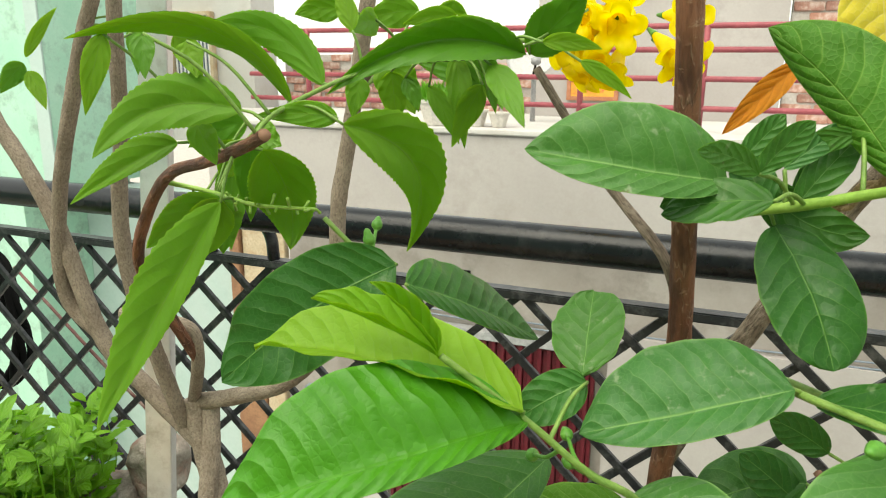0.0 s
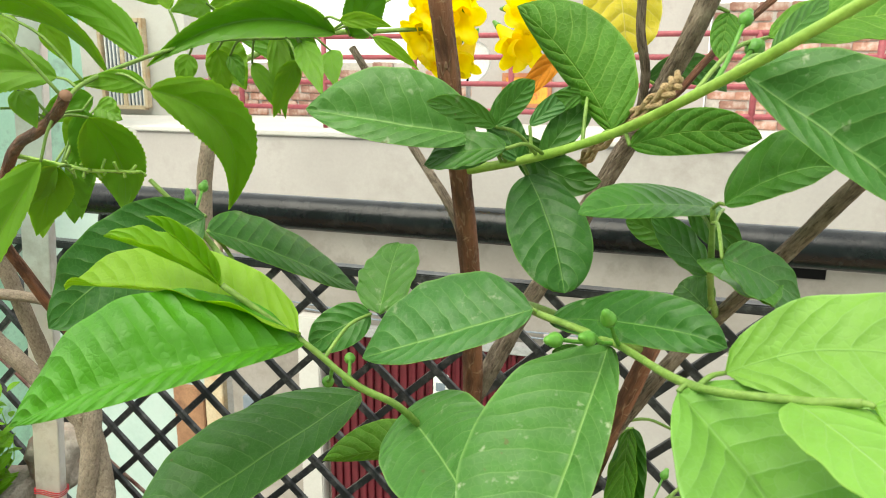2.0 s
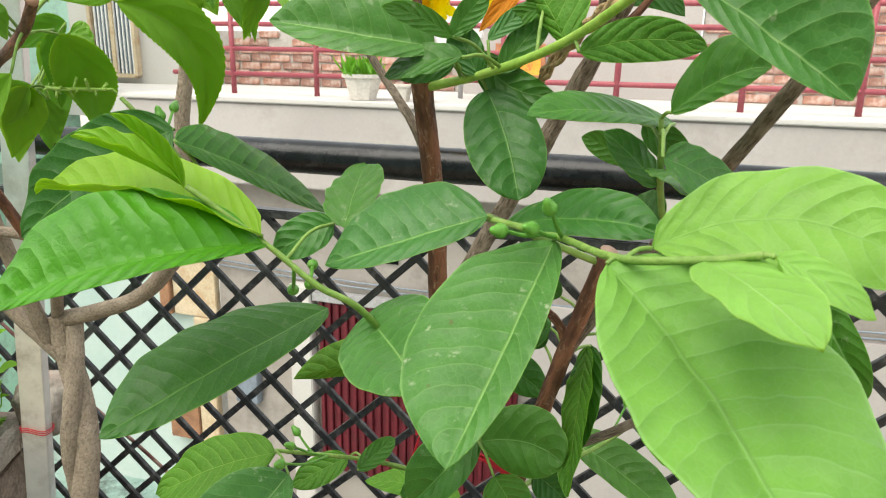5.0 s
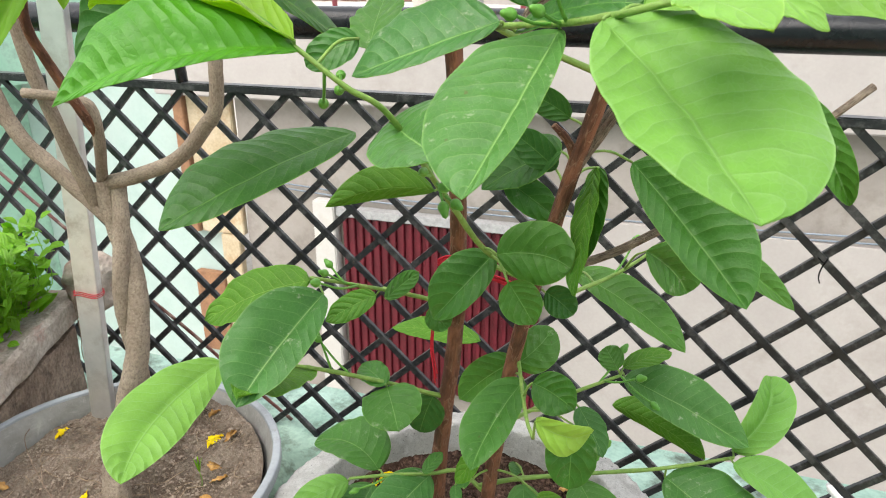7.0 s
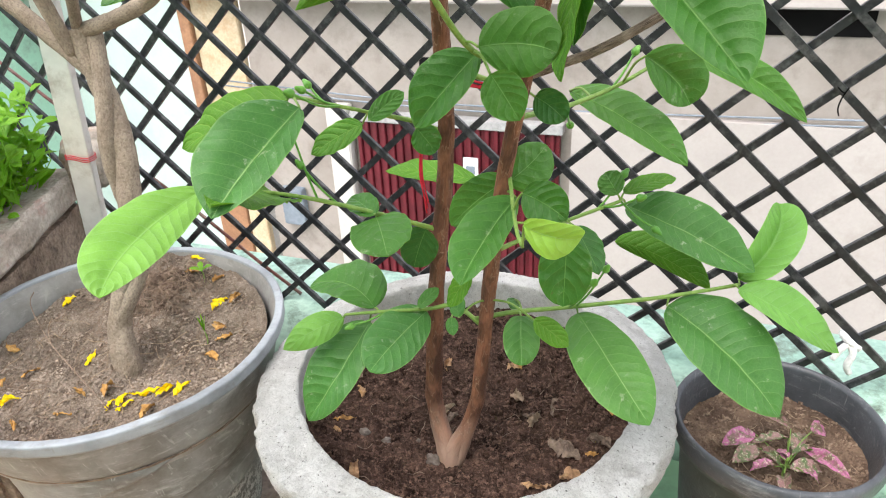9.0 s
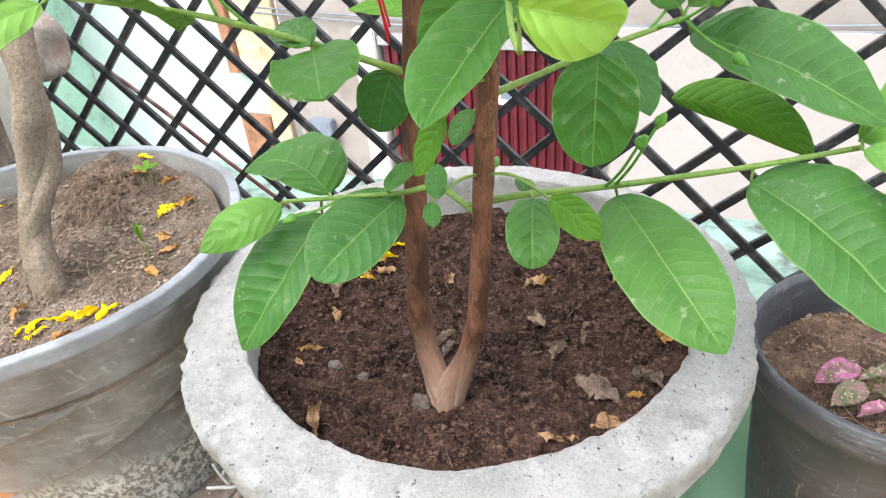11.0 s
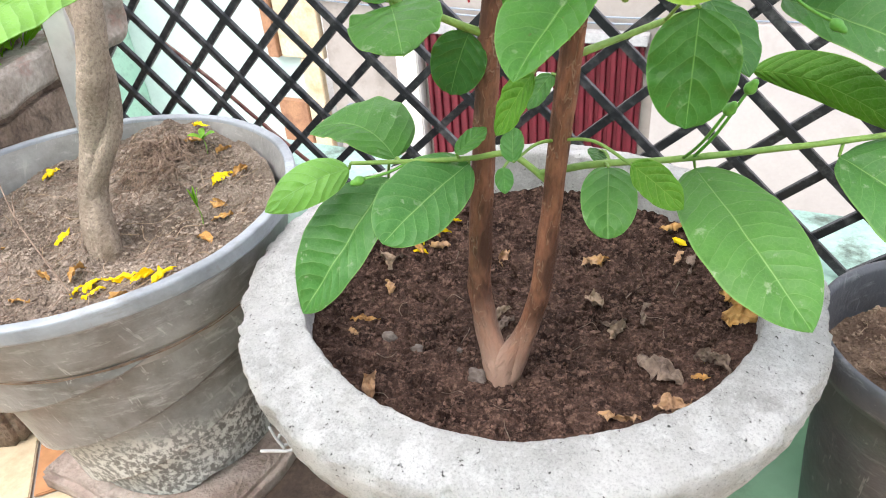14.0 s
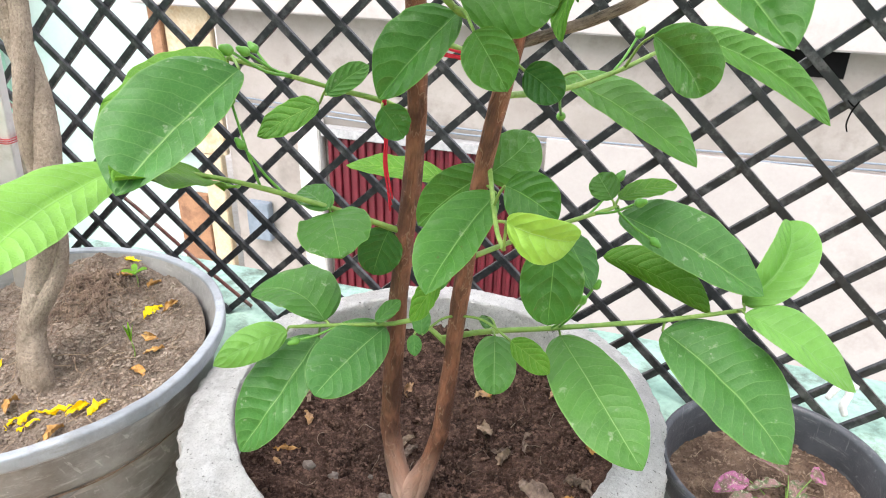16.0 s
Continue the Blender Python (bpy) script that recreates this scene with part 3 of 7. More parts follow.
TOP = {"g": "leaf_green", "d": "leaf_dark", "s": "leaf_dusty", "y": "leaf_young", "v": "leaf_fresh", "l": "leaf_lime", "n": "leaf_new", "u": "leaf_under",
       "t": "leaf_trumpet", "k": "leaf_trumpet_dark", "w": "leaf_yellow", "o": "leaf_orange", "p": "leaf_pink", "q": "leaf_pinkgreen", "h": "herb"}


def leaf_sheet(bm, base, mid, tip, width, normal, shape="guava", fold=0.22, wave=0.05, curl=0.25, rows=26, cols=6, teeth=0.0, seed=0.0, slots=(0, 1)):
    """A leaf blade along base, mid and tip, facing the normal, folded along its midrib, with wavy edges; an upper and a lower skin."""
    base, mid, tip, normal = Vector(base), Vector(mid), Vector(tip), Vector(normal).normalized()
    ctrl = mid * 2 - (base + tip) / 2
    uv = bm.loops.layers.uv.verify()
    grid = []
    for i in range(rows + 1):
        u = i / rows
        q = base * (1 - u) ** 2 + ctrl * 2 * u * (1 - u) + tip * u * u
        ahead = ((ctrl - base) * (1 - u) + (tip - ctrl) * u).normalized()
        across = ahead.cross(normal).normalized()
        out = across.cross(ahead).normalized()
        half = width / 2 * blade(u, shape)
        row = []
        for k in range(-cols, cols + 1):
            s = k / cols
            h = half * (1 + (teeth * (1 if i % 2 else -1) if abs(k) == cols else 0))
            lift = abs(s) * math.sin(fold) - curl * s * s * 0.35
            ripple = wave * s * s * (noise.noise(Vector((u * 5.5, s * 0.6 + (7 if s > 0 else 0), seed))) * 1.6 + 0.35 * math.sin(u * 30 + seed))
            pucker = 0.045 * noise.noise(Vector((u * 7, s * 3, seed + 40)))
            row.append((q + across * s * h * math.cos(fold) + out * (half * (lift + pucker) + width * ripple), u, s))
        grid.append(row)
    thick = 0.00045
    count = min(1.25, max(0.5, (tip - base).length / 0.125))
    for skin in (0, 1):
        made = []
        for i, row in enumerate(grid):
            made.append([bm.verts.new(p - normal * (thick * skin)) for p, u, s in row])
        for i in range(rows):
            for k in range(2 * cols):
                corner = ((i, k), (i + 1, k), (i + 1, k + 1), (i, k + 1))
                if skin:
                    corner = corner[::-1]
                face = bm.faces.new([made[a][b] for a, b in corner])
                face.material_index = slots[skin]
                face.smooth = True
                for loop, (a, b) in zip(face.loops, corner):
                    loop[uv].uv = (grid[a][b][1] * count, grid[a][b][2] * 0.5 + 0.5)
    return bm


COUNT = [0]


def leaf(plant, tone, base, mid, tip, width, normal, shape="guava", fold=0.22, wave=0.05, curl=0.25, tilt=0.0, label=""):
    COUNT[0] += 1
    if tilt:
        normal = Matrix.Rotation(tilt, 3, (Vector(tip) - Vector(base)).normalized()) @ Vector(normal)
    bm = bmesh.new()
    teeth = 0.022 if shape == "lance" else 0.0
    leaf_sheet(bm, base, mid, tip, width, normal, shape, fold, wave, curl, rows=40 if teeth else 26, teeth=teeth, seed=COUNT[0] * 3.7)
    under = TOP[tone] if tone in "ulwon" else "leaf_under"
    return part("leaf", bm, (TOP[tone], under), plant, label)


def shaped_leaf(plant, tone, base, mid, tip, left, right, shape="guava", arch=0.10, wave=0.02, label=""):
    """A leaf whose two halves lean and reach differently: rib through base, mid and tip, edges through left and right at its middle."""
    COUNT[0] += 1
    base, mid, tip = Vector(base), Vector(mid), Vector(tip)
    ctrl = mid * 2 - (base + tip) / 2
    ahead0 = (tip - base).normalized()
    halves = {-1: Vector(left) - mid, 1: Vector(right) - mid}
    for k, d in halves.items():
        halves[k] = d - ahead0 * d.dot(ahead0)
    normal0 = (halves[1].normalized() - halves[-1].normalized()).cross(ahead0).normalized()
    seed = COUNT[0] * 3.7
    rows, cols = (48, 8)
    toothed = shape == "lance"
    middle = blade(0.5, shape)
    bm = bmesh.new()
    uv = bm.loops.layers.uv.verify()
    grid = []
    for i in range(rows + 1):
        u = i / rows
        q = base * (1 - u) ** 2 + ctrl * 2 * u * (1 - u) + tip * u * u
        ahead = ((ctrl - base) * (1 - u) + (tip - ctrl) * u).normalized()
        turn = ahead0.rotation_difference(ahead)
        out = turn @ normal0
        b = blade(u, shape) / middle
        row = []
        for k in range(-cols, cols + 1):
            s = k / cols
            d = turn @ halves[1 if k > 0 else -1]
            w = d.length
            reach = 1.0 + 0.025 * noise.noise(Vector((u * 4.0, 3.0 if k > 0 else 9.0, seed)))
            if toothed and abs(k) == cols:
                reach *= 1.03 if i % 2 else 0.97
            up = arch * 4 * abs(s) * (1 - abs(s)) * w * b
            up += 2 * w * wave * s * s * (noise.noise(Vector((u * 5.5, s * 0.6 + (7 if s > 0 else 0), seed))) * 1.6 + 0.35 * math.sin(u * 30 + seed)) * min(1.0, b * 1.5)
            up += 0.05 * w * b * noise.noise(Vector((u * 7, s * 3, seed + 40)))
            row.append((q + d * (abs(s) * b * reach) + out * up, out, u, s))
        grid.append(row)
    count = min(1.25, max(0.5, (tip - base).length / 0.125))
    for skin in (0, 1):
        made = [[bm.verts.new(p - n * (0.00045 * skin)) for p, n, u, s in row] for row in grid]
        for i in range(rows):
            for k in range(2 * cols):
                corner = ((i, k), (i + 1, k), (i + 1, k + 1), (i, k + 1))
                if skin:
                    corner = corner[::-1]
                face = bm.faces.new([made[a][b] for a, b in corner])
                face.material_index = skin
                for loop, (a, b) in zip(face.loops, corner):
                    loop[uv].uv = (grid[a][b][2] * count, grid[a][b][3] * 0.5 + 0.5)
    under = TOP[tone] if tone in "ulwon" else "leaf_under"
    return part("leaf", bm, (TOP[tone], under), plant, label)


def stalk(plant, base, foot, r=0.0012, material="twig_green"):
    """The stalk from the twig to the blade."""
    base, foot = Vector(base), Vector(foot)
    bend = (base + foot) / 2 + Vector((0, 0, 0.12 * (base - foot).length))
    return part("leaf_stalk", tube(bmesh.new(), [foot, bend, base], r * 1.2, r, 6, 4), material, plant)


def bud(plant, base, tip, r, stem_r=0.0011):
    """A green flower bud on a bowed stalk: a round ovary, a waist and a blunt cap."""
    base, tip = Vector(base), Vector(tip)
    ahead = (tip - base).normalized()
    size = min(r * 3.0, (tip - base).length * 0.7)
    body = tip - ahead * size
    bm = bmesh.new()
    tube(bm, [base, (base + body) / 2 + Vector((0, 0, -0.06 * (body - base).length)), body], stem_r * 1.2, stem_r, 7, 3)
    a = ahead.orthogonal().normalized()
    b = ahead.cross(a)
    rings = []
    for u, w in ((0.0, 0.30), (0.08, 0.62), (0.22, 0.92), (0.38, 1.0), (0.52, 0.90), (0.63, 0.70), (0.72, 0.62), (0.84, 0.55), (0.94, 0.34), (1.0, 0.08)):
        rings.append([bm.verts.new(body + ahead * size * u + (a * math.cos(t) + b * math.sin(t)) * r * w) for t in (2 * math.pi * k / 12 for k in range(12))])
    for p, q in zip(rings, rings[1:]):
        for k in range(12):
            bm.faces.new((p[k], p[(k + 1) % 12], q[(k + 1) % 12], q[k]))
    bm.faces.new(rings[-1])
    return part("flower_bud", bm, "bud", plant)

# ---- the balcony ----
def floor_of_tiles():
    floor = solo("floor", box(bmesh.new(), (-3.0, -2.0, -0.12), (2.6, 0.86, -0.006)), "mortar", "tiled balcony floor with dark joints", "floor", kind="structure", smooth=False)
    return floor


floor = floor_of_tiles()
kerb = solo("kerb", box(bmesh.new(), (-3.0, 0.865, -0.12), (2.6, 1.10, 0.168), 0.008), "mint_dirty", "low mint green painted kerb with grime, under the lattice", "kerb", kind="structure")
solo("trim", box(bmesh.new(), (0.06, 0.56, -0.0055), (2.6, 0.864, 0.004), 0.002), "mint_floor", "green painted strip of floor along the kerb", "floor strip", kind="structure")
solo("wall_west", box(bmesh.new(), (-3.2, -2.0, -0.12), (-3.0, 0.8, 1.0)), "mint", "mint green painted side wall of the balcony", "wall", kind="structure", smooth=False)
solo("wall_south", box(bmesh.new(), (-3.2, -2.2, -0.12), (2.8, -2.0, 2.9)), "mint", "mint green painted house wall behind the balcony", "wall", kind="structure", smooth=False)

LAT_Y, LAT_X, LAT_Z, LAT_W, LAT_H = 0.924, 0.2825, 0.664, 0.105, 0.098
LAT_TOP, LAT_LOW, LAT_LEFT, LAT_RIGHT = 0.858, 0.170, -2.3, 1.3


def lattice():
    """Flat black bars in two crossing layers between a top and a bottom bar."""
    fence = thing("lattice_fence", (-0.5, LAT_Y, LAT_LOW), "black painted metal lattice fence with diamond openings on a kerb", "fence")
    slope = LAT_H / LAT_W
    wide = 0.0115
    for way, depth in ((-1, -0.004), (1, 0.004)):
        c = Vector((1, 0, way * slope)).normalized()
        for n in range(-60, 61):
            # each bar crosses the anchor's level at this x
            x0 = LAT_X + n * LAT_W
            z_of = lambda x: LAT_Z + way * slope * (x - x0)
            x_top = x0 + (LAT_TOP - LAT_Z) / (way * slope)
            x_low = x0 + (LAT_LOW - LAT_Z) / (way * slope)
            lo, hi = sorted((x_top, x_low))
            lo, hi = max(lo, LAT_LEFT), min(hi, LAT_RIGHT)
            if hi - lo < 0.03:
                continue
            a, b = Vector((lo, LAT_Y + depth, z_of(lo))), Vector((hi, LAT_Y + depth, z_of(hi)))
            turn = Matrix.Rotation(-math.atan2(b.z - a.z, b.x - a.x), 4, "Y")
            bm = bmesh.new()
            box(bm, (-(b - a).length / 2, -0.004, -wide / 2), ((b - a).length / 2, 0.004, wide / 2), 0.0008, Matrix())
            bmesh.ops.transform(bm, matrix=Matrix.Translation((a + b) / 2) @ turn, verts=bm.verts)
            part("lattice_bar", bm, "lattice_paint", fence, smooth=False)
    part("top_bar", box(bmesh.new(), (LAT_LEFT, LAT_Y - 0.012, LAT_TOP - 0.005), (LAT_RIGHT, LAT_Y + 0.012, LAT_TOP + 0.009), 0.002), "lattice_paint", fence, smooth=False)
    for x in (-0.83, 0.9):
        pts = [(x - 0.062, LAT_Y, LAT_TOP), (x - 0.058, LAT_Y - 0.01, LAT_TOP + 0.06), (x, LAT_Y - 0.02, LAT_TOP + 0.11), (x + 0.058, LAT_Y - 0.01, LAT_TOP + 0.06), (x + 0.062, LAT_Y, LAT_TOP)]
        part("arch", tube(bmesh.new(), pts, 0.010, 0.010, 8, 8), "black_paint", fence)
    return fence


lattice()
storey = solo("wall_below", box(bmesh.new(), (-3.2, -2.2, -4.2), (2.8, 1.08, -0.122)), "mint", "lower storey of the house under the balcony", "wall", kind="structure", smooth=False)


def hand_rail():
    rail = thing("handrail", (-0.5, 0.735, 0.984), "thick black painted pipe handrail, scuffed", "handrail")
    part("pipe", tube(bmesh.new(), [(-2.4, 0.735, 0.984), (1.6, 0.735, 0.984)], 0.0212, 0.0212, 24, 40, 0.006), "black_paint", rail)
    for x in (-2.2, 1.5):
        part("post", tube(bmesh.new(), [(x, 0.735, -0.012), (x, 0.735, 0.985)], 0.016, 0.016, 14, 2), "black_paint", rail)
    return rail


hand_rail()

# ---- pots ----
CEM = (-0.146, 0.566)
cement_pot = thing("cement_pot", (*CEM, 0), "large round pale grey cement pot with a thick chipped rim", "flower pot")
rim_bm = lathe(bmesh.new(), [(0.150, 0.0), (0.165, 0.002), (0.185, 0.06), (0.205, 0.14), (0.222, 0.22), (0.228, 0.262), (0.232, 0.272), (0.240, 0.278), (0.250, 0.286), (0.258, 0.295), (0.264, 0.305), (0.268, 0.315), (0.271, 0.325), (0.273, 0.334), (0.2742, 0.342), (0.2748, 0.350), (0.2748, 0.3545), (0.2744, 0.3578), (0.2734, 0.3601), (0.2718, 0.3616), (0.2695, 0.3627), (0.2665, 0.3635), (0.2630, 0.3644), (0.257, 0.3657), (0.250, 0.3673), (0.243, 0.3689), (0.237, 0.3703), (0.232, 0.3716), (0.2275, 0.3727), (0.2238, 0.3735), (0.2212, 0.3736), (0.2196, 0.3728), (0.2187, 0.3708), (0.2182, 0.366), (0.2178, 0.355), (0.217, 0.340), (0.2155, 0.310), (0.214, 0.26)], CEM, 520, 0.003, 1.0, 0.0006)
for v in rim_bm.verts:
    p = v.co.copy()
    r = math.hypot(p.x - CEM[0], p.y - CEM[1])
    out = Vector((p.x - CEM[0], p.y - CEM[1], 0)) / max(r, 0.01)
    edge = math.exp(-((r - 0.2745) / 0.0055) ** 2) if p.z > 0.30 else 0.15
    bite = max(0.0, noise.noise(p * 24) - 0.12)
    chip = 0.010 * bite + 0.010 * bite * max(0.0, noise.noise(p * 90 + Vector((3, 0, 0)))) * 3 + 0.0050 * max(0.0, noise.noise(p * 60 + Vector((0, 7, 0)))) + 0.0036 * max(0.0, noise.noise(p * 130)) + 0.0020 * noise.noise(p * 240)
    v.co -= out * chip * edge
    v.co.z -= 0.6 * chip * edge if p.z > 0.33 else 0.0
    if r < 0.2235 and p.z > 0.34:
        v.co -= out * (0.0018 * noise.noise(p * 30) + 0.0030 * max(0.0, noise.noise(p * 85)) + 0.0012 * noise.noise(p * 190))
    inner = min(1.0, max(0.0, (0.252 - r) / 0.024)) if p.z > 0.25 else 0.0
    v.co -= out * 0.013 * inner * max(0.0, ((CEM[0] - p.x) * 0.50 + (CEM[1] - p.y) * 0.866) / max(r, 0.01)) ** 4
    if p.z > 0.28 and r > 0.235:
        v.co -= out * 0.003 * min(1.0, (r - 0.235) / 0.025)
    v.co.y -= 0.010 * inner * max(0.0, (CEM[1] - p.y) / max(r, 0.01)) ** 1.5
    v.co.z += 0.0005 * noise.noise(p * 110) + 0.0014 * noise.noise(p * 16)
part("pot_wall", rim_bm, "concrete", cement_pot)


def cement_soil(x, y):
    r = math.hypot(x - CEM[0], y - CEM[1]) / 0.21
    p = Vector((x, y, 0))
    return 0.290 + 0.028 * r ** 3 + 0.020 * (y - CEM[1]) + 0.007 * noise.noise(p * 14) + (0.5 + max(0.0, noise.noise(p * 9 + Vector((4, 1, 0)))) * 2.2) * (0.0042 * noise.noise(p * 52) + 0.0040 * max(0.0, noise.noise(p * 95))) - 0.022 * max(0.0, noise.noise(p * 75 + Vector((0, 0, 3))) - 0.20) + 0.0018 * noise.noise(p * 170) + 0.0018 * noise.noise(p * 320)


part("soil", disc(bmesh.new(), CEM, 0.2270, cement_soil, 170, 560), "soil_dark", cement_pot, "dark moist crumbly soil")

GREY = (-0.652, 0.500)
grey_pot = thing("plastic_pot", (*GREY, 0), "big weathered grey plastic pot with swirled bands on a stone block", "flower pot")


def swirled_wall(centre, low, high, foot, mouth, collar, pitch=0.0855, climb=0.068):
    """A tapering plastic wall with moulded bands that climb round it, each lapping over the one below, and a plain collar."""
    bm = bmesh.new()
    sides, rows = 320, 170
    rings = []
    for i in range(rows + 1):
        z = low + (high - low) * i / rows
        ring = []
        for k in range(sides):
            a = 2 * math.pi * k / sides
            phase = (z - 0.072 - climb * (a + 1.396)) / pitch
            saw = phase - math.floor(phase)
            lap = (1.0 - saw) ** 1.5 * min(1.0, saw / 0.04)
            r = foot + (mouth - foot) * (z - low) / (high - low) + 0.0012 * noise.noise(Vector((math.cos(a) * 2, math.sin(a) * 2, z * 9)))
            r += (0.0120 * lap - 0.005) * max(0.0, min(1.0, (collar - z) / 0.012)) + 0.0030 * max(0.0, min(1.0, (z - collar) / 0.004))
            ring.append(bm.verts.new((centre[0] + 0.020 * (high - z) / (high - low) + r * math.cos(a), centre[1] + r * math.sin(a), z)))
        rings.append(ring)
    for p, q in zip(rings, rings[1:]):
        for k in range(sides):
            j = (k + 1) % sides
            bm.faces.new((p[k], p[j], q[j], q[k]))
    bm.faces.new(list(reversed(rings[0])))
    return bm


part("pot_wall", swirled_wall(GREY, 0.032, 0.367, 0.1285, 0.2275, 0.304), "pot_grey", grey_pot)
dirt = bmesh.new()
for start, end, drop in ((-2.6, -0.2, 0.0), (-1.9, -0.5, 0.0016), (-1.2, 0.1, 0.0022)):
    tube(dirt, [(GREY[0] + 0.0037 + (0.2113 - drop * 0.3) * math.cos(start + (end - start) * k / 14), GREY[1] + (0.2113 - drop * 0.3) * math.sin(start + (end - start) * k / 14), 0.3035 - drop + 0.0008 * math.sin(k * 2.3)) for k in range(15)], 0.0007, 0.0004, 6, 4, 0.5)
part("dirt_line", dirt, "root_brown", grey_pot, "straw and dirt caught under the collar")
part("rim", lathe(bmesh.new(), [(0.2275, 0.3640), (0.2380, 0.3700), (0.2392, 0.3706), (0.2400, 0.3716), (0.2404, 0.3735), (0.2406, 0.3850), (0.2403, 0.3870), (0.2394, 0.3881), (0.2380, 0.3885), (0.2300, 0.3885), (0.2288, 0.3880), (0.2281, 0.3866), (0.2276, 0.3840)], GREY, 160, 0.003, 4.0, 0.0006), "pot_rim", grey_pot, "pale bluish grey rim, scuffed")
part("inner_wall", lathe(bmesh.new(), [(0.2276, 0.3838), (0.2215, 0.368), (0.2150, 0.340), (0.207, 0.29)], GREY, 160, 0.003, 4.0, 0.0006), "pot_dusty", grey_pot, "inner wall caked with brown dust")


def grey_soil(x, y):
    p = Vector((x, y, 0))
    far = math.hypot(x + 0.690, y - 0.662) / 0.066
    mound = (0.018 + 0.010 * noise.noise(p * 40)) * math.exp(-far ** 4)
    dip = -0.018 * math.exp(-(math.hypot(x + 0.605, y - 0.515) / 0.055) ** 2)
    foot = 0.012 * math.exp(-(math.hypot(x + 0.655, y - 0.49) / 0.035) ** 2)
    return 0.335 + mound + dip + foot + 0.11 * (y - GREY[1]) + 0.014 * max(0.0, (y - GREY[1]) / 0.21) * min(1.0, math.hypot(x - GREY[0], y - GREY[1]) / 0.21) ** 3 + 0.008 * noise.noise(p * 18) + 0.0050 * noise.noise(p * 55) + 0.0030 * max(0.0, noise.noise(p * 105)) + 0.0022 * noise.noise(p * 170) + 0.0019 * noise.noise(p * 300)


part("soil", disc(bmesh.new(), GREY, 0.2125, grey_soil, 135, 520), "soil_pale", grey_pot, "dry pale brown soil with fine roots")
block = bmesh.new()
box(block, (GREY[0] - 0.108, GREY[1] - 0.155, -0.003), (GREY[0] + 0.19, GREY[1] + 0.17, 0.0315), 0.008)
bmesh.ops.subdivide_edges(block, edges=block.edges, cuts=4, use_grid_fill=True)
for v in block.verts:
    v.co += Vector((noise.noise(v.co * 9), noise.noise(v.co * 9 + Vector((5, 0, 0))), 0)) * 0.014
solo("stone_block", block, "stone_rough", "rough grey stone block under the plastic pot", "stone block")

# thin uneven dark brown sheet over the tiles between the pots
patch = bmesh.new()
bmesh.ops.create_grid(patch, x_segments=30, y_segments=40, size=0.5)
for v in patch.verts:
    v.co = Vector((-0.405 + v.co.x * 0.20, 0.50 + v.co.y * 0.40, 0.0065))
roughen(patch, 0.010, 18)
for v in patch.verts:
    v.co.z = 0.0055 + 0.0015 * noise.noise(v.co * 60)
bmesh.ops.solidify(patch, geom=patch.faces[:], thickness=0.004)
solo("floor_patch", patch, "patch_brown", "dark brown patch on the floor between the pots", "floor patch", kind="structure")

BLK = (0.251, 0.668)
black_pot = thing("black_pot", (*BLK, 0), "black plastic nursery pot with scuffs", "flower pot")
part("pot_wall", lathe(bmesh.new(), [(0.085, -0.010), (0.092, -0.008), (0.104, 0.10), (0.113, 0.20), (0.118, 0.262), (0.128, 0.266), (0.1315, 0.276), (0.1315, 0.292), (0.129, 0.299), (0.124, 0.300), (0.121, 0.292), (0.117, 0.262), (0.112, 0.21)], BLK, 96, 0.0015, 7.0), "pot_black", black_pot)


def black_soil(x, y):
    p = Vector((x, y, 0))
    return 0.246 + 0.005 * noise.noise(p * 25) + 0.003 * noise.noise(p * 70) + 0.0016 * noise.noise(p * 160)


part("soil", disc(bmesh.new(), BLK, 0.1165, black_soil, 50, 120), "soil_brown", black_pot, "dry brown soil")

# long concrete planter with herbs
planter = thing("planter", (-1.25, 0.5, 0), "long concrete planter with a worn terracotta rim, full of herbs", "planter")
trough = bmesh.new()
box(trough, (-1.62, 0.36, -0.012), (-0.945, 0.84, 0.405), 0.010)
bmesh.ops.subdivide_edges(trough, edges=trough.edges, cuts=14, use_grid_fill=True)
roughen(trough, 0.006, 9)
roughen(trough, 0.003, 40)
part("trough", trough, "trough", planter)
for lo, hi in (((-1.65, 0.34, 0.407), (-1.57, 0.86, 0.462)), ((-0.995, 0.34, 0.407), (-0.93, 0.86, 0.462)), ((-1.568, 0.34, 0.407), (-0.997, 0.40, 0.462)), ((-1.568, 0.79, 0.407), (-0.997, 0.86, 0.462))):
    bar = box(bmesh.new(), lo, hi, 0.006)
    bmesh.ops.subdivide_edges(bar, edges=[e for e in bar.edges if e.calc_length() > 0.03], cuts=12, use_grid_fill=True)
    roughen(bar, 0.004, 14)
    roughen(bar, 0.003, 45)
    part("rim", bar, "terracotta", planter)
part("soil", box(bmesh.new(), (-1.566, 0.402, 0.400), (-0.999, 0.788, 0.436)), "soil_brown", planter)
PLANTER_TURN = Matrix.Translation((-1.000, 0.80, 0)) @ Matrix.Rotation(radians(22), 4, "Z") @ Matrix.Translation((0.93, -0.80, 0))
planter.matrix_world = PLANTER_TURN @ Matrix.Translation((-1.25, 0.5, 0))
lump = bmesh.new()
bmesh.ops.create_icosphere(lump, subdivisions=4, radius=1.0)
for v in lump.verts:
    v.co = Vector((max(-0.8, min(0.8, v.co.x)) * 0.062, max(-0.8, min(0.8, v.co.y)) * 0.055, max(-0.85, min(0.85, v.co.z)) * 0.066))
    v.co += Vector((-0.985, 0.850, 0.482))
roughen(lump, 0.012, 16)
roughen(lump, 0.004, 60)
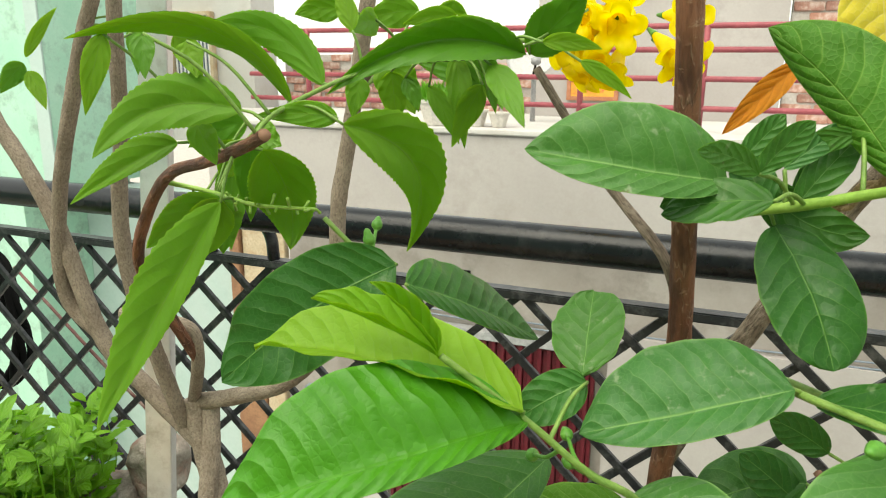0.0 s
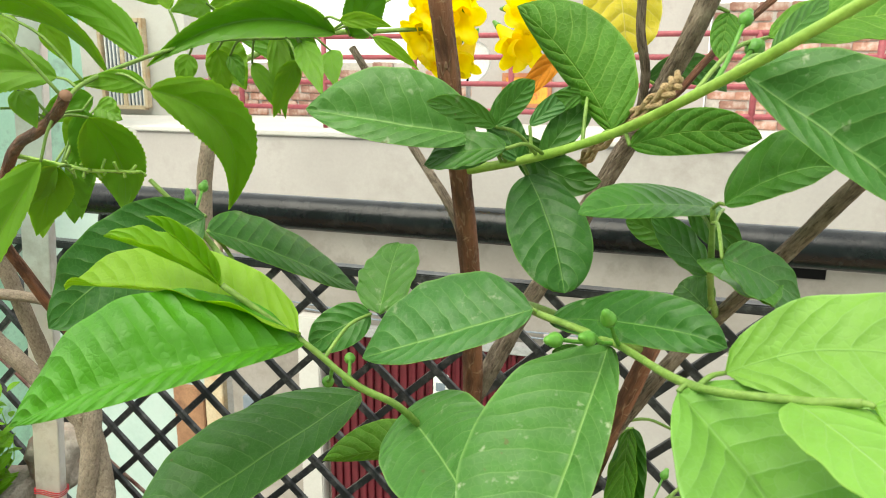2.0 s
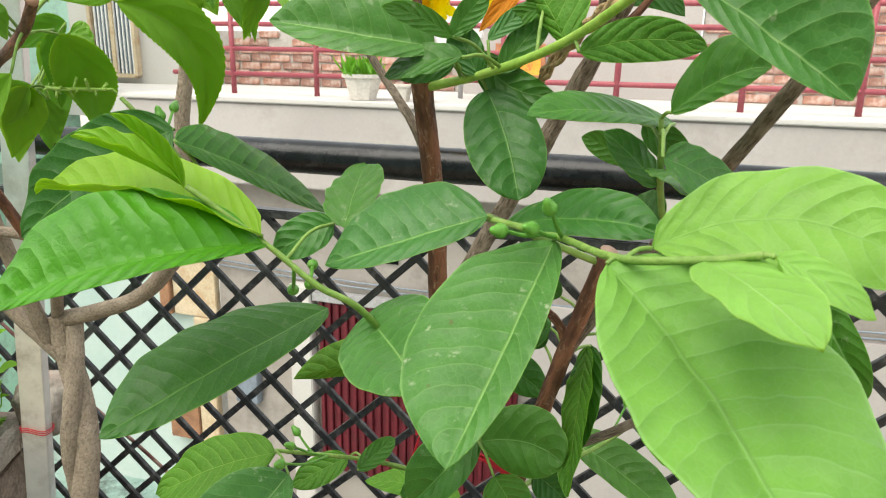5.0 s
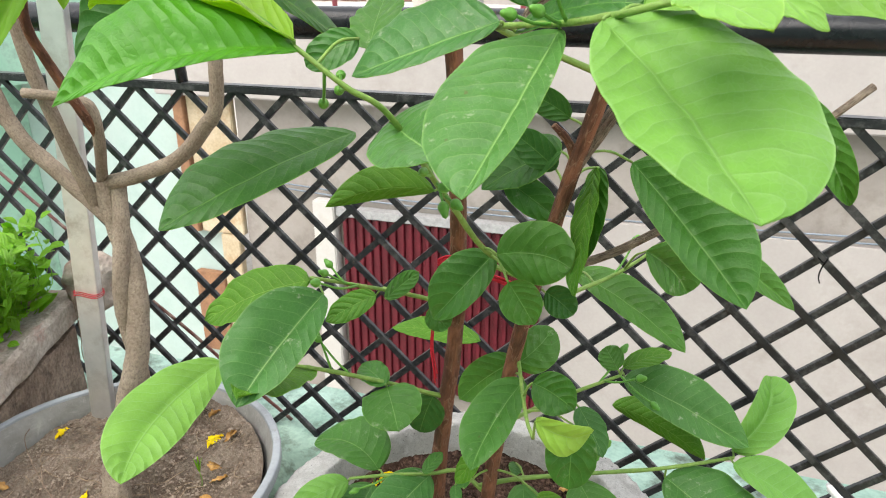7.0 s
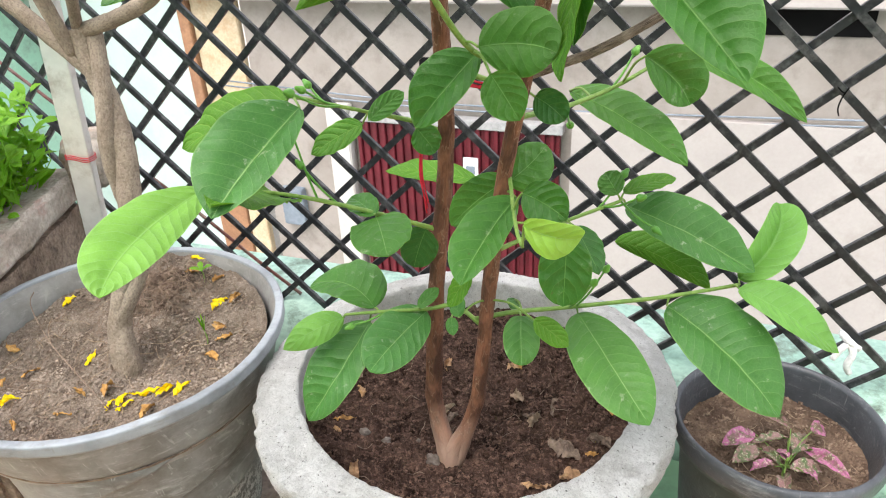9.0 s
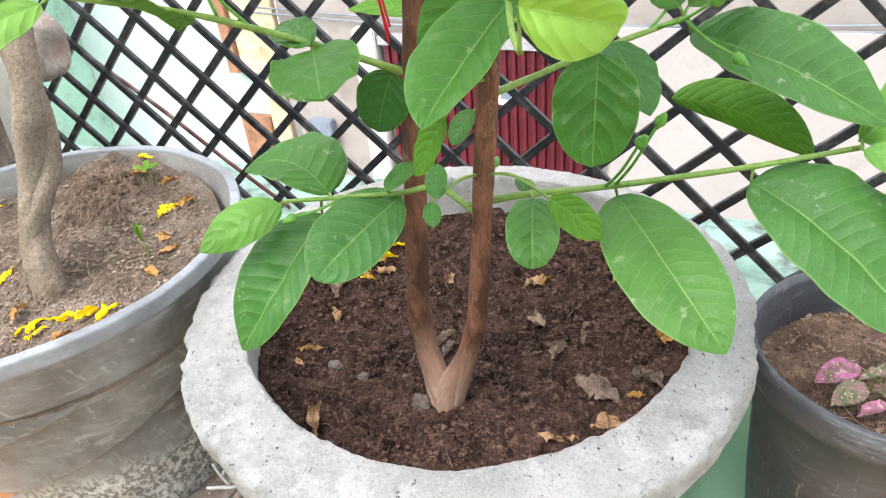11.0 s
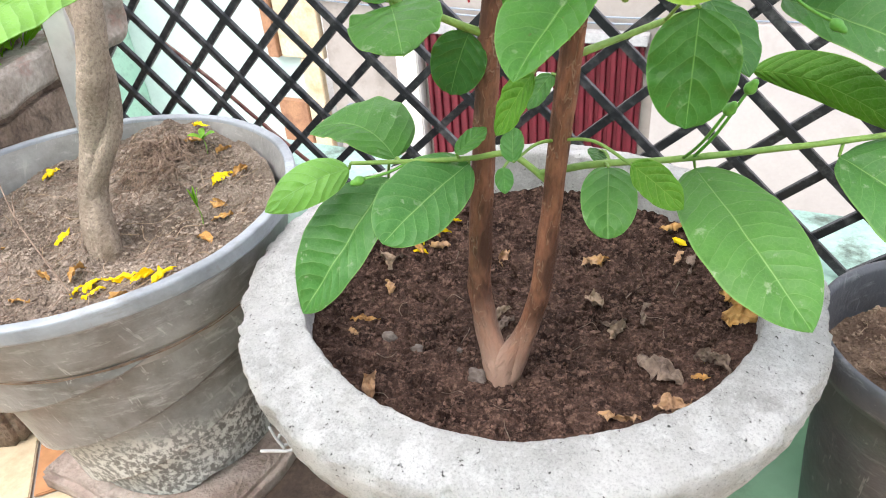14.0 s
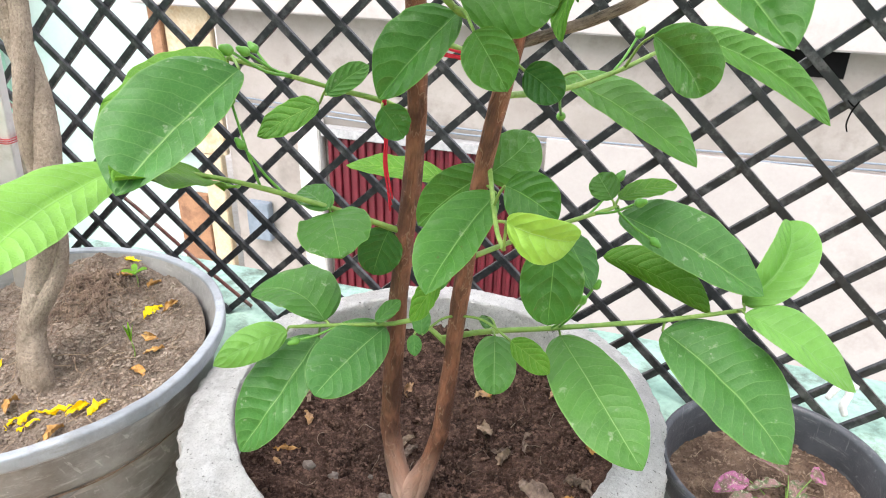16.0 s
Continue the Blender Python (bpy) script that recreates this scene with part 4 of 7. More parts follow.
solo("concrete_lump", lump, "terracotta", "broken lump of concrete with worn red paint beside the planter", "concrete lump")

# ---- neighbour's house across the lane ----
FACE = 4.0
house = thing("neighbour_house", (-0.5, FACE, -3.0), "pale plastered house across the lane with a roof terrace", "house")
# shade under the parapet is in this wall's colour; lower_wall stays paler
part("wall", box(bmesh.new(), (-2.78, FACE, -3.0), (4.5, FACE + 0.25, 0.262)), "plaster_grey", house, "grey beige plaster wall, the parapet's shade put into its colour", smooth=False)
part("parapet", box(bmesh.new(), (-3.3, FACE - 0.16, 0.266), (4.5, FACE + 0.34, 0.785), 0.01), "plaster_beige", house, "pale beige parapet band", smooth=False)
part("ledge", box(bmesh.new(), (-3.3, FACE - 0.18, 0.787), (4.5, FACE + 0.36, 0.815), 0.006), "plaster_white", house, smooth=False)
part("terrace", box(bmesh.new(), (-8.0, FACE + 0.345, 0.60), (4.5, 9.0, 0.765)), "plaster_white", house, smooth=False)
part("lower_wall", box(bmesh.new(), (-0.55, FACE - 0.06, -3.0), (4.5, FACE - 0.004, -0.36)), "plaster_beige", house, "pale plaster lower wall", smooth=False)
part("pillar", box(bmesh.new(), (-2.19, FACE - 0.10, -3.0), (-2.03, FACE - 0.004, -0.40), 0.008), "plaster_white", house, smooth=False)
part("pale_wall", box(bmesh.new(), (-4.675, FACE + 0.03, -3.0), (-2.99, FACE + 0.22, 0.262)), "mint_pale", house, "pale mint wall", smooth=False)
part("door_frame", box(bmesh.new(), (-3.25, FACE - 0.06, -0.75), (-3.16, FACE + 0.02, 0.255), 0.006), "wood", house, "brown wooden frame", smooth=False)
part("door_panel", box(bmesh.new(), (-3.155, FACE - 0.03, -0.75), (-2.80, FACE + 0.025, 0.255), 0.006), "cream", house, "cream worn panel", smooth=False)
part("brown_board", box(bmesh.new(), (-3.26, FACE - 0.05, -1.75), (-3.00, FACE + 0.02, -1.08), 0.006), "wood", house, smooth=False)
part("cream_board", box(bmesh.new(), (-2.995, FACE - 0.04, -2.2), (-2.84, FACE + 0.02, -0.755), 0.006), "cream", house, smooth=False)
part("vent", box(bmesh.new(), (0.40, FACE - 0.012, 0.11), (0.93, FACE - 0.003, 0.258)), "dark", house, "dark vent opening", smooth=False)
part("vent", box(bmesh.new(), (-1.53, FACE - 0.012, -0.21), (-1.44, FACE - 0.003, -0.08)), "dark", house, smooth=False)
part("meter_box", box(bmesh.new(), (-2.66, FACE - 0.07, -1.35), (-2.48, FACE - 0.004, -1.06), 0.006), "glass_dark", house, "grey meter box", smooth=False)
for z in (-0.34, -0.375):
    part("cable", tube(bmesh.new(), [(-3.0, FACE - 0.03, z + 0.05), (-1.5, FACE - 0.03, z - 0.02), (0.2, FACE - 0.03, z), (3.0, FACE - 0.08, z + 0.12)], 0.006, 0.006, 6, 8), "glass_dark", house)

shutter = thing("shutter", (-1.32, FACE, -1.77), "maroon corrugated roller shutter in the plaster wall", "shutter")
for i in range(46):
    x = -1.98 + i * 0.0296
    part("slat", box(bmesh.new(), (x, FACE - 0.075 + (0.02 if i % 2 else 0), -1.77), (x + 0.027, FACE - 0.005, -0.50), 0.004), "maroon", shutter, smooth=False)
part("frame", box(bmesh.new(), (-2.02, FACE - 0.09, -0.498), (-0.60, FACE - 0.003, -0.44), 0.004), "wire", shutter, smooth=False)
part("sticker", box(bmesh.new(), (-1.235, FACE - 0.092, -0.84), (-1.135, FACE - 0.078, -0.69), 0.003), "white_cloth", shutter, "small white sticker with a dark mark", smooth=False)
part("sticker_mark", box(bmesh.new(), (-1.215, FACE - 0.097, -0.80), (-1.155, FACE - 0.0925, -0.745)), "glass_dark", shutter, smooth=False)

mint_house = thing("mint_house", (-6.0, FACE, -3.0), "mint green painted neighbouring house wall", "house")
part("wall", box(bmesh.new(), (-12.0, FACE - 0.5, -3.0), (-4.68, FACE + 0.5, 0.30)), "mint", mint_house, smooth=False)
part("upper_wall", box(bmesh.new(), (-12.0, FACE - 0.5, 0.304), (-4.30, FACE + 0.5, 2.6)), "mint", mint_house, smooth=False)
part("plinth_band", box(bmesh.new(), (-12.0, FACE - 0.53, -3.0), (-4.66, FACE - 0.502, -2.3), 0.006), "mint_dirty", mint_house, "darker grimy band along the foot", smooth=False)
part("corner_strip", box(bmesh.new(), (-4.42, FACE - 0.515, 0.304), (-4.297, FACE - 0.502, 2.6), 0.004), "mint_pale", mint_house, "pale plaster strip on the corner", smooth=False)

# terrace railing
rail = thing("terrace_railing", (-1.0, FACE + 0.30, 0.78), "thin maroon metal railing on the terrace edge", "railing")
for z in (0.947, 1.110, 1.268, 1.395):
    part("rail_bar", tube(bmesh.new(), [(-3.2, FACE + 0.24, z), (4.4, FACE + 0.24, z)], 0.016, 0.016, 8, 2), "maroon_rail", rail)
for x in (-2.726, -2.104, -1.48, -0.86, -0.18, 0.505, 1.097, 1.72, 2.34, 2.96):
    part("post", tube(bmesh.new(), [(x, FACE + 0.24, 0.81), (x, FACE + 0.24, 1.41)], 0.018, 0.018, 8, 2), "maroon_rail", rail)

# white house with a barred window on the terrace
white_house = thing("white_house", (-6, 6.0, 0.76), "white plastered upper room with a barred window", "house")
part("wall", box(bmesh.new(), (-9.0, 6.0, 0.70), (-4.45, 6.4, 4.2)), "plaster_white", white_house, smooth=False)
window = part("window", box(bmesh.new(), (-5.40, 5.985, 0.86), (-4.93, 5.998, 1.66)), "glass_dark", white_house, "barred window in a wooden frame", smooth=False)
for lo, hi in (((-5.44, 5.93, 0.84), (-5.40, 6.0, 1.70)), ((-4.93, 5.93, 0.84), (-4.89, 6.0, 1.70)), ((-5.40, 5.93, 1.66), (-4.93, 6.0, 1.70)), ((-5.40, 5.93, 0.82), (-4.93, 6.0, 0.86)), ((-5.19, 5.94, 0.86), (-5.14, 5.984, 1.66))):
    part("window_frame", box(bmesh.new(), lo, hi, 0.004), "cream", window, smooth=False)
for i in range(10):
    x = -5.375 + i * 0.046
    part("window_bar", box(bmesh.new(), (x, 5.955, 0.861), (x + 0.014, 5.97, 1.659)), "white_cloth", window, smooth=False)

terrace_room = thing("terrace_room", (-0.6, 6.2, 0.76), "pale plastered terrace room wall with a framed poster", "house")
part("wall", box(bmesh.new(), (-1.62, 6.2, 0.70), (0.35, 6.5, 3.2)), "plaster_beige", terrace_room, smooth=False)
part("far_wall", box(bmesh.new(), (-4.44, 7.6, 0.70), (-1.63, 7.9, 1.20)), "plaster_white", terrace_room, smooth=False)
poster = thing("poster", (-1.11, 6.19, 0.93), "orange framed picture on the wall", "picture")
part("picture", box(bmesh.new(), (-1.30, 6.17, 0.945), (-0.93, 6.185, 1.17)), "poster", poster, smooth=False)
for lo, hi in (((-1.335, 6.16, 0.91), (-1.30, 6.195, 1.205)), ((-0.93, 6.16, 0.91), (-0.895, 6.195, 1.205)), ((-1.30, 6.16, 1.17), (-0.93, 6.195, 1.205)), ((-1.30, 6.16, 0.91), (-0.93, 6.195, 0.945))):
    part("frame", box(bmesh.new(), lo, hi, 0.003), "poster_edge", poster, smooth=False)


def far_pot(x, r, h, plant=True):
    t = thing("far_pot", (x, FACE + 0.05, 0.815), "small pale cement pot standing on the terrace ledge", "flower pot", "pots on the ledge")
    part("pot_wall", lathe(bmesh.new(), [(r * 0.62, 0.816), (r * 0.66, 0.818), (r * 0.95, 0.816 + h * 0.85), (r * 1.08, 0.816 + h * 0.87), (r * 1.1, 0.816 + h), (r * 0.95, 0.816 + h), (r * 0.9, 0.816 + h * 0.8), (0.001, 0.816 + h * 0.8)], (x, FACE + 0.05), 8), "far_pot", t, smooth=False)
    if plant:
        bm = bmesh.new()
        rnd = random.Random(int(x * 100))
        for i in range(160):
            a, q = rnd.uniform(0, 6.28), rnd.uniform(0, r)
            b = Vector((x + q * math.cos(a), FACE + 0.05 + q * math.sin(a), 0.82 + h * 0.85))
            tip = b + Vector((rnd.uniform(-1, 1) * r * 0.6, rnd.uniform(-1, 1) * r * 0.6, rnd.uniform(0.3, 1.1) * r))
            leaf_sheet(bm, b, (b + tip) / 2, tip, 0.02, (rnd.uniform(-1, 1), -1, 1), "oval", rows=3, cols=1, slots=(0, 0))
        part("foliage", bm, "herb", t)


for x, r, h, p in ((-1.695, 0.128, 0.155, True), (-1.44, 0.07, 0.10, False), (-1.30, 0.065, 0.09, False)):
    far_pot(x, r, h, p)

# the lane below
solo("ground", box(bmesh.new(), (-60, -6, -4.45), (60, 90, -4.2)), "mortar", "concrete lane and ground far below", "ground", kind="structure", smooth=False)

# ---- the guava plant ----
SPOTS = {}


def twig(plant, name, points, r0, r1, material, sides=10, rough=0.2, label=""):
    """A woody piece; its foot is set on the nearest place of the wood that stands already."""
    if name != "stem":
        points = [min(SPOTS[plant.name], key=lambda q: (q - Vector(points[0])).length), *points[1:]]
    line = curve_points(points, 12)
    SPOTS.setdefault(plant.name, []).extend(line)
    return part(name, tube(bmesh.new(), points, r0, r1, sides, 10, rough, len(SPOTS[plant.name])), material, plant, label)


def stalks(plant, r, material, reach=0.07):
    """Joins each leaf that stands off its twig to the nearest place on one."""
    for ob in [o for o in plant.children if o.name.startswith("leaf") and not o.name.startswith("leaf_stalk")]:
        row = 17 if len(ob.data.vertices) == 2 * 49 * 17 else 13
        base = sum((ob.data.vertices[k].co for k in range(row)), Vector()) / row + ob.matrix_parent_inverse.translation + plant.location
        foot = min(SPOTS[plant.name], key=lambda q: (q - base).length + max(0, q.z - base.z) * 0.3)
        if 0.003 < (foot - base).length < reach:
            stalk(plant, base, foot, r, material)


guava = thing("guava_plant", (-0.150, 0.487, 0.286), "leafy guava plant with two reddish brown stems in a pot", "plant")
twig(guava, "stem", [(-0.141, 0.485, 0.255), (-0.152, 0.494, 0.32), (-0.163, 0.502, 0.37), (-0.163, 0.508, 0.42), (-0.155, 0.515, 0.55), (-0.138, 0.514, 0.70), (-0.125, 0.472, 0.85), (-0.118, 0.431, 1.0), (-0.124, 0.387, 1.15), (-0.132, 0.341, 1.30)], 0.0115, 0.0064, "bark_stem", 20, 0.13)
twig(guava, "stem", [(-0.140, 0.484, 0.255), (-0.124, 0.490, 0.32), (-0.104, 0.495, 0.40), (-0.087, 0.487, 0.55), (-0.064, 0.468, 0.70), (-0.028, 0.444, 0.85), (0.012, 0.408, 0.985)], 0.0098, 0.0060, "bark_stem", 20, 0.13)
part("root_collar", tube(bmesh.new(), [(-0.141, 0.484, 0.250), (-0.1415, 0.486, 0.290), (-0.146, 0.490, 0.312), (-0.154, 0.496, 0.336), (-0.160, 0.500, 0.358)], 0.0158, 0.0074, 22, 10, 0.10), "bark_stem", guava)
part("root_collar", tube(bmesh.new(), [(-0.140, 0.483, 0.250), (-0.1390, 0.485, 0.290), (-0.134, 0.487, 0.312), (-0.123, 0.491, 0.336), (-0.114, 0.493, 0.360)], 0.0156, 0.0066, 22, 10, 0.10), "bark_stem", guava)
twig(guava, "branch", [(-0.132, 0.475, 0.91), (-0.085, 0.485, 0.975), (-0.025, 0.484, 1.088), (0.022, 0.44, 1.182), (0.05, 0.42, 1.28)], 0.0075, 0.0065, "bark_dry", 12, 0.16)
twig(guava, "branch", [(-0.02, 0.43, 0.90), (0.020, 0.432, 0.955), (0.053, 0.430, 1.0), (0.102, 0.361, 1.095), (0.138, 0.318, 1.166), (0.175, 0.275, 1.238)], 0.0058, 0.0042, "bark_dry", 10, 0.16)
twig(guava, "branch", [(-0.045, 0.455, 0.79), (0.03, 0.475, 0.818), (0.12, 0.51, 0.878), (0.214, 0.552, 0.956)], 0.0042, 0.0034, "bark_dry", 10, 0.14)
twig(guava, "branch", [(-0.121, 0.42, 1.03), (-0.133, 0.425, 1.06), (-0.179, 0.47, 1.10), (-0.23, 0.48, 1.17)], 0.004, 0.003, "bark_dry", 8, 0.1)
twig(guava, "twig", [(-0.119, 0.409, 1.082), (-0.075, 0.392, 1.098), (-0.02, 0.362, 1.118), (0.035, 0.30, 1.15), (0.09, 0.27, 1.185), (0.16, 0.25, 1.22)], 0.0031, 0.0023, "twig_pale")
twig(guava, "twig", [(-0.040, 0.455, 0.825), (-0.078, 0.432, 0.812), (-0.105, 0.37, 0.885), (-0.126, 0.315, 0.955), (-0.150, 0.30, 0.975), (-0.182, 0.298, 0.998), (-0.221, 0.279, 1.034)], 0.0027, 0.0017, "twig_green")
twig(guava, "twig", [(-0.035, 0.42, 0.99), (-0.062, 0.385, 1.005), (-0.058, 0.354, 1.012), (-0.010, 0.300, 1.018), (0.023, 0.240, 1.026), (0.056, 0.216, 1.035), (0.075, 0.204, 1.042)], 0.0026, 0.0015, "twig_green")
twig(guava, "twig", [(0.042, 0.425, 0.996), (0.042, 0.41, 1.02), (0.037, 0.388, 1.075)], 0.0028, 0.0018, "twig_green")
twig(guava, "twig", [(-0.150, 0.53, 0.72), (-0.165, 0.50, 0.727), (-0.205, 0.485, 0.738), (-0.262, 0.43, 0.768)], 0.0028, 0.0018, "twig_green")
twig(guava, "twig", [(-0.165, 0.55, 0.60), (-0.199, 0.475, 0.632), (-0.26, 0.43, 0.665), (-0.322, 0.39, 0.686)], 0.0030, 0.0018, "twig_green")
twig(guava, "twig", [(-0.104, 0.509, 0.506), (-0.13, 0.500, 0.514), (-0.158, 0.488, 0.513), (-0.20, 0.475, 0.511), (-0.241, 0.447, 0.517)], 0.0028, 0.0016, "twig_green")
twig(guava, "twig", [(-0.104, 0.509, 0.500), (-0.07, 0.512, 0.508), (-0.009, 0.542, 0.507), (0.088, 0.565, 0.522), (0.167, 0.60, 0.530)], 0.0032, 0.0020, "twig_green")
twig(guava, "twig", [(-0.066, 0.490, 0.70), (-0.060, 0.467, 0.690), (-0.040, 0.41, 0.67), (-0.028, 0.385, 0.664)], 0.0022, 0.0016, "twig_green")
twig(guava, "twig", [(-0.085, 0.503, 0.60), (-0.03, 0.53, 0.612), (0.034, 0.575, 0.628)], 0.0026, 0.0018, "twig_green")
twig(guava, "twig", [(-0.050, 0.47, 0.755), (-0.02, 0.53, 0.742), (0.02, 0.57, 0.752), (0.056, 0.62, 0.765)], 0.0026, 0.0018, "twig_green")
twig(guava, "twig", [(-0.145, 0.52, 0.80), (-0.10, 0.50, 0.775), (-0.06, 0.485, 0.77)], 0.0030, 0.0024, "twig_green")
twig(guava, "twig", [(-0.007, 0.475, 1.11), (-0.008, 0.455, 1.15), (-0.013, 0.445, 1.183), (-0.012, 0.44, 1.24)], 0.0034, 0.0030, "bark_dry")
twig(guava, "twig", [(0.0, 0.478, 1.125), (0.012, 0.477, 1.138), (0.030, 0.479, 1.16), (0.051, 0.481, 1.183), (0.09, 0.485, 1.22)], 0.0030, 0.0022, "bark_red")
twig(guava, "twig", [(-0.24, 0.36, 0.985), (-0.28, 0.370, 1.020), (-0.305, 0.372, 1.045), (-0.338, 0.370, 1.075)], 0.0026, 0.0016, "twig_green")
shaped_leaf(guava, 'v', (-0.1814, 0.2991, 0.9982), (-0.2335, 0.2316, 0.9985), (-0.3050, 0.2090, 0.9692), (-0.2260, 0.2229, 0.9935), (-0.2576, 0.2540, 1.0313), shape="broad")
leaf(guava, 'n', (-0.183, 0.295, 1.005), (-0.254, 0.284, 1.023), (-0.325, 0.273, 1.026), 0.065, (0.18, -0.21, 0.96), fold=0.75)
leaf(guava, 'n', (-0.222, 0.280, 1.033), (-0.251, 0.270, 1.050), (-0.281, 0.261, 1.061), 0.028, (0.48, -0.21, 0.85), fold=1.0)
leaf(guava, 'n', (-0.223, 0.279, 1.036), (-0.234, 0.265, 1.059), (-0.245, 0.252, 1.076), 0.021, (0.91, -0.22, 0.35), fold=1.1)
shaped_leaf(guava, 'd', (-0.1898, 0.3947, 0.9234), (-0.2273, 0.3031, 0.9075), (-0.2749, 0.2483, 0.8788), (-0.2102, 0.2950, 0.9012), (-0.2674, 0.3222, 0.9210))
shaped_leaf(guava, 's', (-0.1325, 0.3306, 0.9478), (-0.1021, 0.2998, 0.9419), (-0.0618, 0.2344, 0.9498), (-0.0796, 0.3169, 0.9659), (-0.1263, 0.2818, 0.9307))
shaped_leaf(guava, 'd', (-0.2587, 0.3212, 1.0539), (-0.2342, 0.3679, 1.0290), (-0.2101, 0.4388, 0.9866), (-0.2469, 0.3837, 1.0475), (-0.2298, 0.3616, 1.0212))
leaf(guava, 'd', (-0.274, 0.342, 1.058), (-0.323, 0.322, 1.028), (-0.371, 0.301, 0.984), 0.064, (0.19, -0.94, 0.28))
shaped_leaf(guava, 's', (-0.0592, 0.3488, 1.0152), (-0.1078, 0.3385, 0.9979), (-0.1616, 0.3335, 0.9775), (-0.1028, 0.3239, 0.9903), (-0.1216, 0.3653, 1.0244))
leaf(guava, 'g', (-0.169, 0.380, 0.991), (-0.171, 0.405, 1.013), (-0.173, 0.430, 1.029), 0.047, (-0.21, -0.60, 0.77), shape="round")
leaf(guava, 'g', (-0.161, 0.347, 1.002), (-0.177, 0.337, 0.995), (-0.194, 0.328, 0.983), 0.028, (0.28, -0.87, 0.42), shape="round")
shaped_leaf(guava, 's', (-0.1006, 0.3692, 1.1138), (-0.1458, 0.3486, 1.1206), (-0.2013, 0.3458, 1.1280), (-0.1446, 0.3372, 1.1100), (-0.1438, 0.3600, 1.1534))
shaped_leaf(guava, 'd', (-0.0740, 0.3996, 1.0879), (-0.0543, 0.3759, 1.0567), (-0.0423, 0.3572, 1.0245), (-0.0331, 0.3832, 1.0624), (-0.0773, 0.3627, 1.0541), shape="round")
shaped_leaf(guava, 's', (-0.0125, 0.3063, 1.0144), (-0.0242, 0.2429, 0.9773), (-0.0369, 0.1877, 0.9426), (-0.0099, 0.2377, 0.9811), (-0.0710, 0.2500, 0.9815))
shaped_leaf(guava, 'd', (-0.0497, 0.3541, 1.0085), (0.0040, 0.3019, 1.0284), (0.0415, 0.2882, 1.0263), (0.0080, 0.3116, 1.0436), (-0.0018, 0.2920, 1.0213))
shaped_leaf(guava, 'y', (0.0189, 0.2358, 1.0242), (0.0618, 0.2024, 0.9872), (0.0919, 0.1427, 0.9586), (0.1050, 0.2247, 1.0035), (0.0297, 0.1718, 0.9949), shape="blunt")
leaf(guava, 'y', (0.037, 0.247, 1.030), (0.093, 0.237, 1.049), (0.143, 0.222, 1.025), 0.049, (-0.14, -0.72, 0.68), shape="broad")
leaf(guava, 'l', (0.056, 0.215, 1.035), (0.071, 0.186, 1.034), (0.087, 0.157, 1.026), 0.033, (-0.12, -0.20, 0.97))
leaf(guava, 'l', (0.078, 0.202, 1.042), (0.095, 0.201, 1.035), (0.112, 0.199, 1.024), 0.017, (0.31, -0.63, 0.71))
shaped_leaf(guava, 'u', (-0.0228, 0.3800, 1.1180), (-0.0491, 0.3986, 1.1559), (-0.0880, 0.4156, 1.1916), (-0.0550, 0.4073, 1.1465), (-0.0247, 0.4029, 1.1755))
leaf(guava, 'g', (-0.087, 0.359, 1.120), (-0.101, 0.338, 1.130), (-0.115, 0.316, 1.134), 0.014, (0.81, -0.57, -0.17))
leaf(guava, 'g', (-0.087, 0.359, 1.120), (-0.076, 0.359, 1.135), (-0.065, 0.359, 1.146), 0.015, (0.16, -0.98, -0.11))
leaf(guava, 'd', (-0.084, 0.410, 1.112), (-0.059, 0.403, 1.090), (-0.028, 0.399, 1.086), 0.027, (-0.09, -0.97, 0.22))
leaf(guava, 'd', (-0.079, 0.353, 1.108), (-0.105, 0.357, 1.105), (-0.131, 0.361, 1.096), 0.027, (-0.25, -0.72, 0.64))
leaf(guava, 'u', (-0.011, 0.353, 1.112), (0.024, 0.369, 1.120), (0.059, 0.386, 1.116), 0.026, (0.42, -0.90, 0.09))
shaped_leaf(guava, 's', (0.0383, 0.3070, 1.1491), (0.0803, 0.2934, 1.1188), (0.1146, 0.2881, 1.0932), (0.1013, 0.2919, 1.1480), (0.0736, 0.2861, 1.1122))
shaped_leaf(guava, 'g', (0.0420, 0.3764, 1.0793), (0.0673, 0.3553, 1.1000), (0.0868, 0.3360, 1.1063), (0.0635, 0.3650, 1.1209), (0.0661, 0.3476, 1.0906))
shaped_leaf(guava, 'g', (0.0457, 0.4192, 1.0696), (0.0028, 0.3558, 1.0803), (-0.0333, 0.3207, 1.0788), (0.0087, 0.3506, 1.0746), (-0.0074, 0.3649, 1.0906))
leaf(guava, 'g', (0.039, 0.404, 1.031), (0.021, 0.400, 1.050), (0.003, 0.397, 1.065), 0.025, (0.52, -0.74, 0.41))
leaf(guava, 'g', (0.039, 0.399, 1.043), (0.052, 0.364, 1.043), (0.065, 0.330, 1.036), 0.037, (0.06, -0.08, 0.99))
leaf(guava, 'g', (0.039, 0.330, 1.059), (0.061, 0.344, 1.048), (0.083, 0.358, 1.032), 0.032, (0.66, -0.63, 0.42))
leaf(guava, 'd', (0.042, 0.417, 1.004), (0.033, 0.427, 1.011), (0.024, 0.437, 1.015), 0.030, (-0.42, -0.70, 0.58))
leaf(guava, 'u', (0.053, 0.363, 1.168), (0.102, 0.370, 1.179), (0.151, 0.376, 1.179), 0.040, (0.01, -0.69, 0.72))
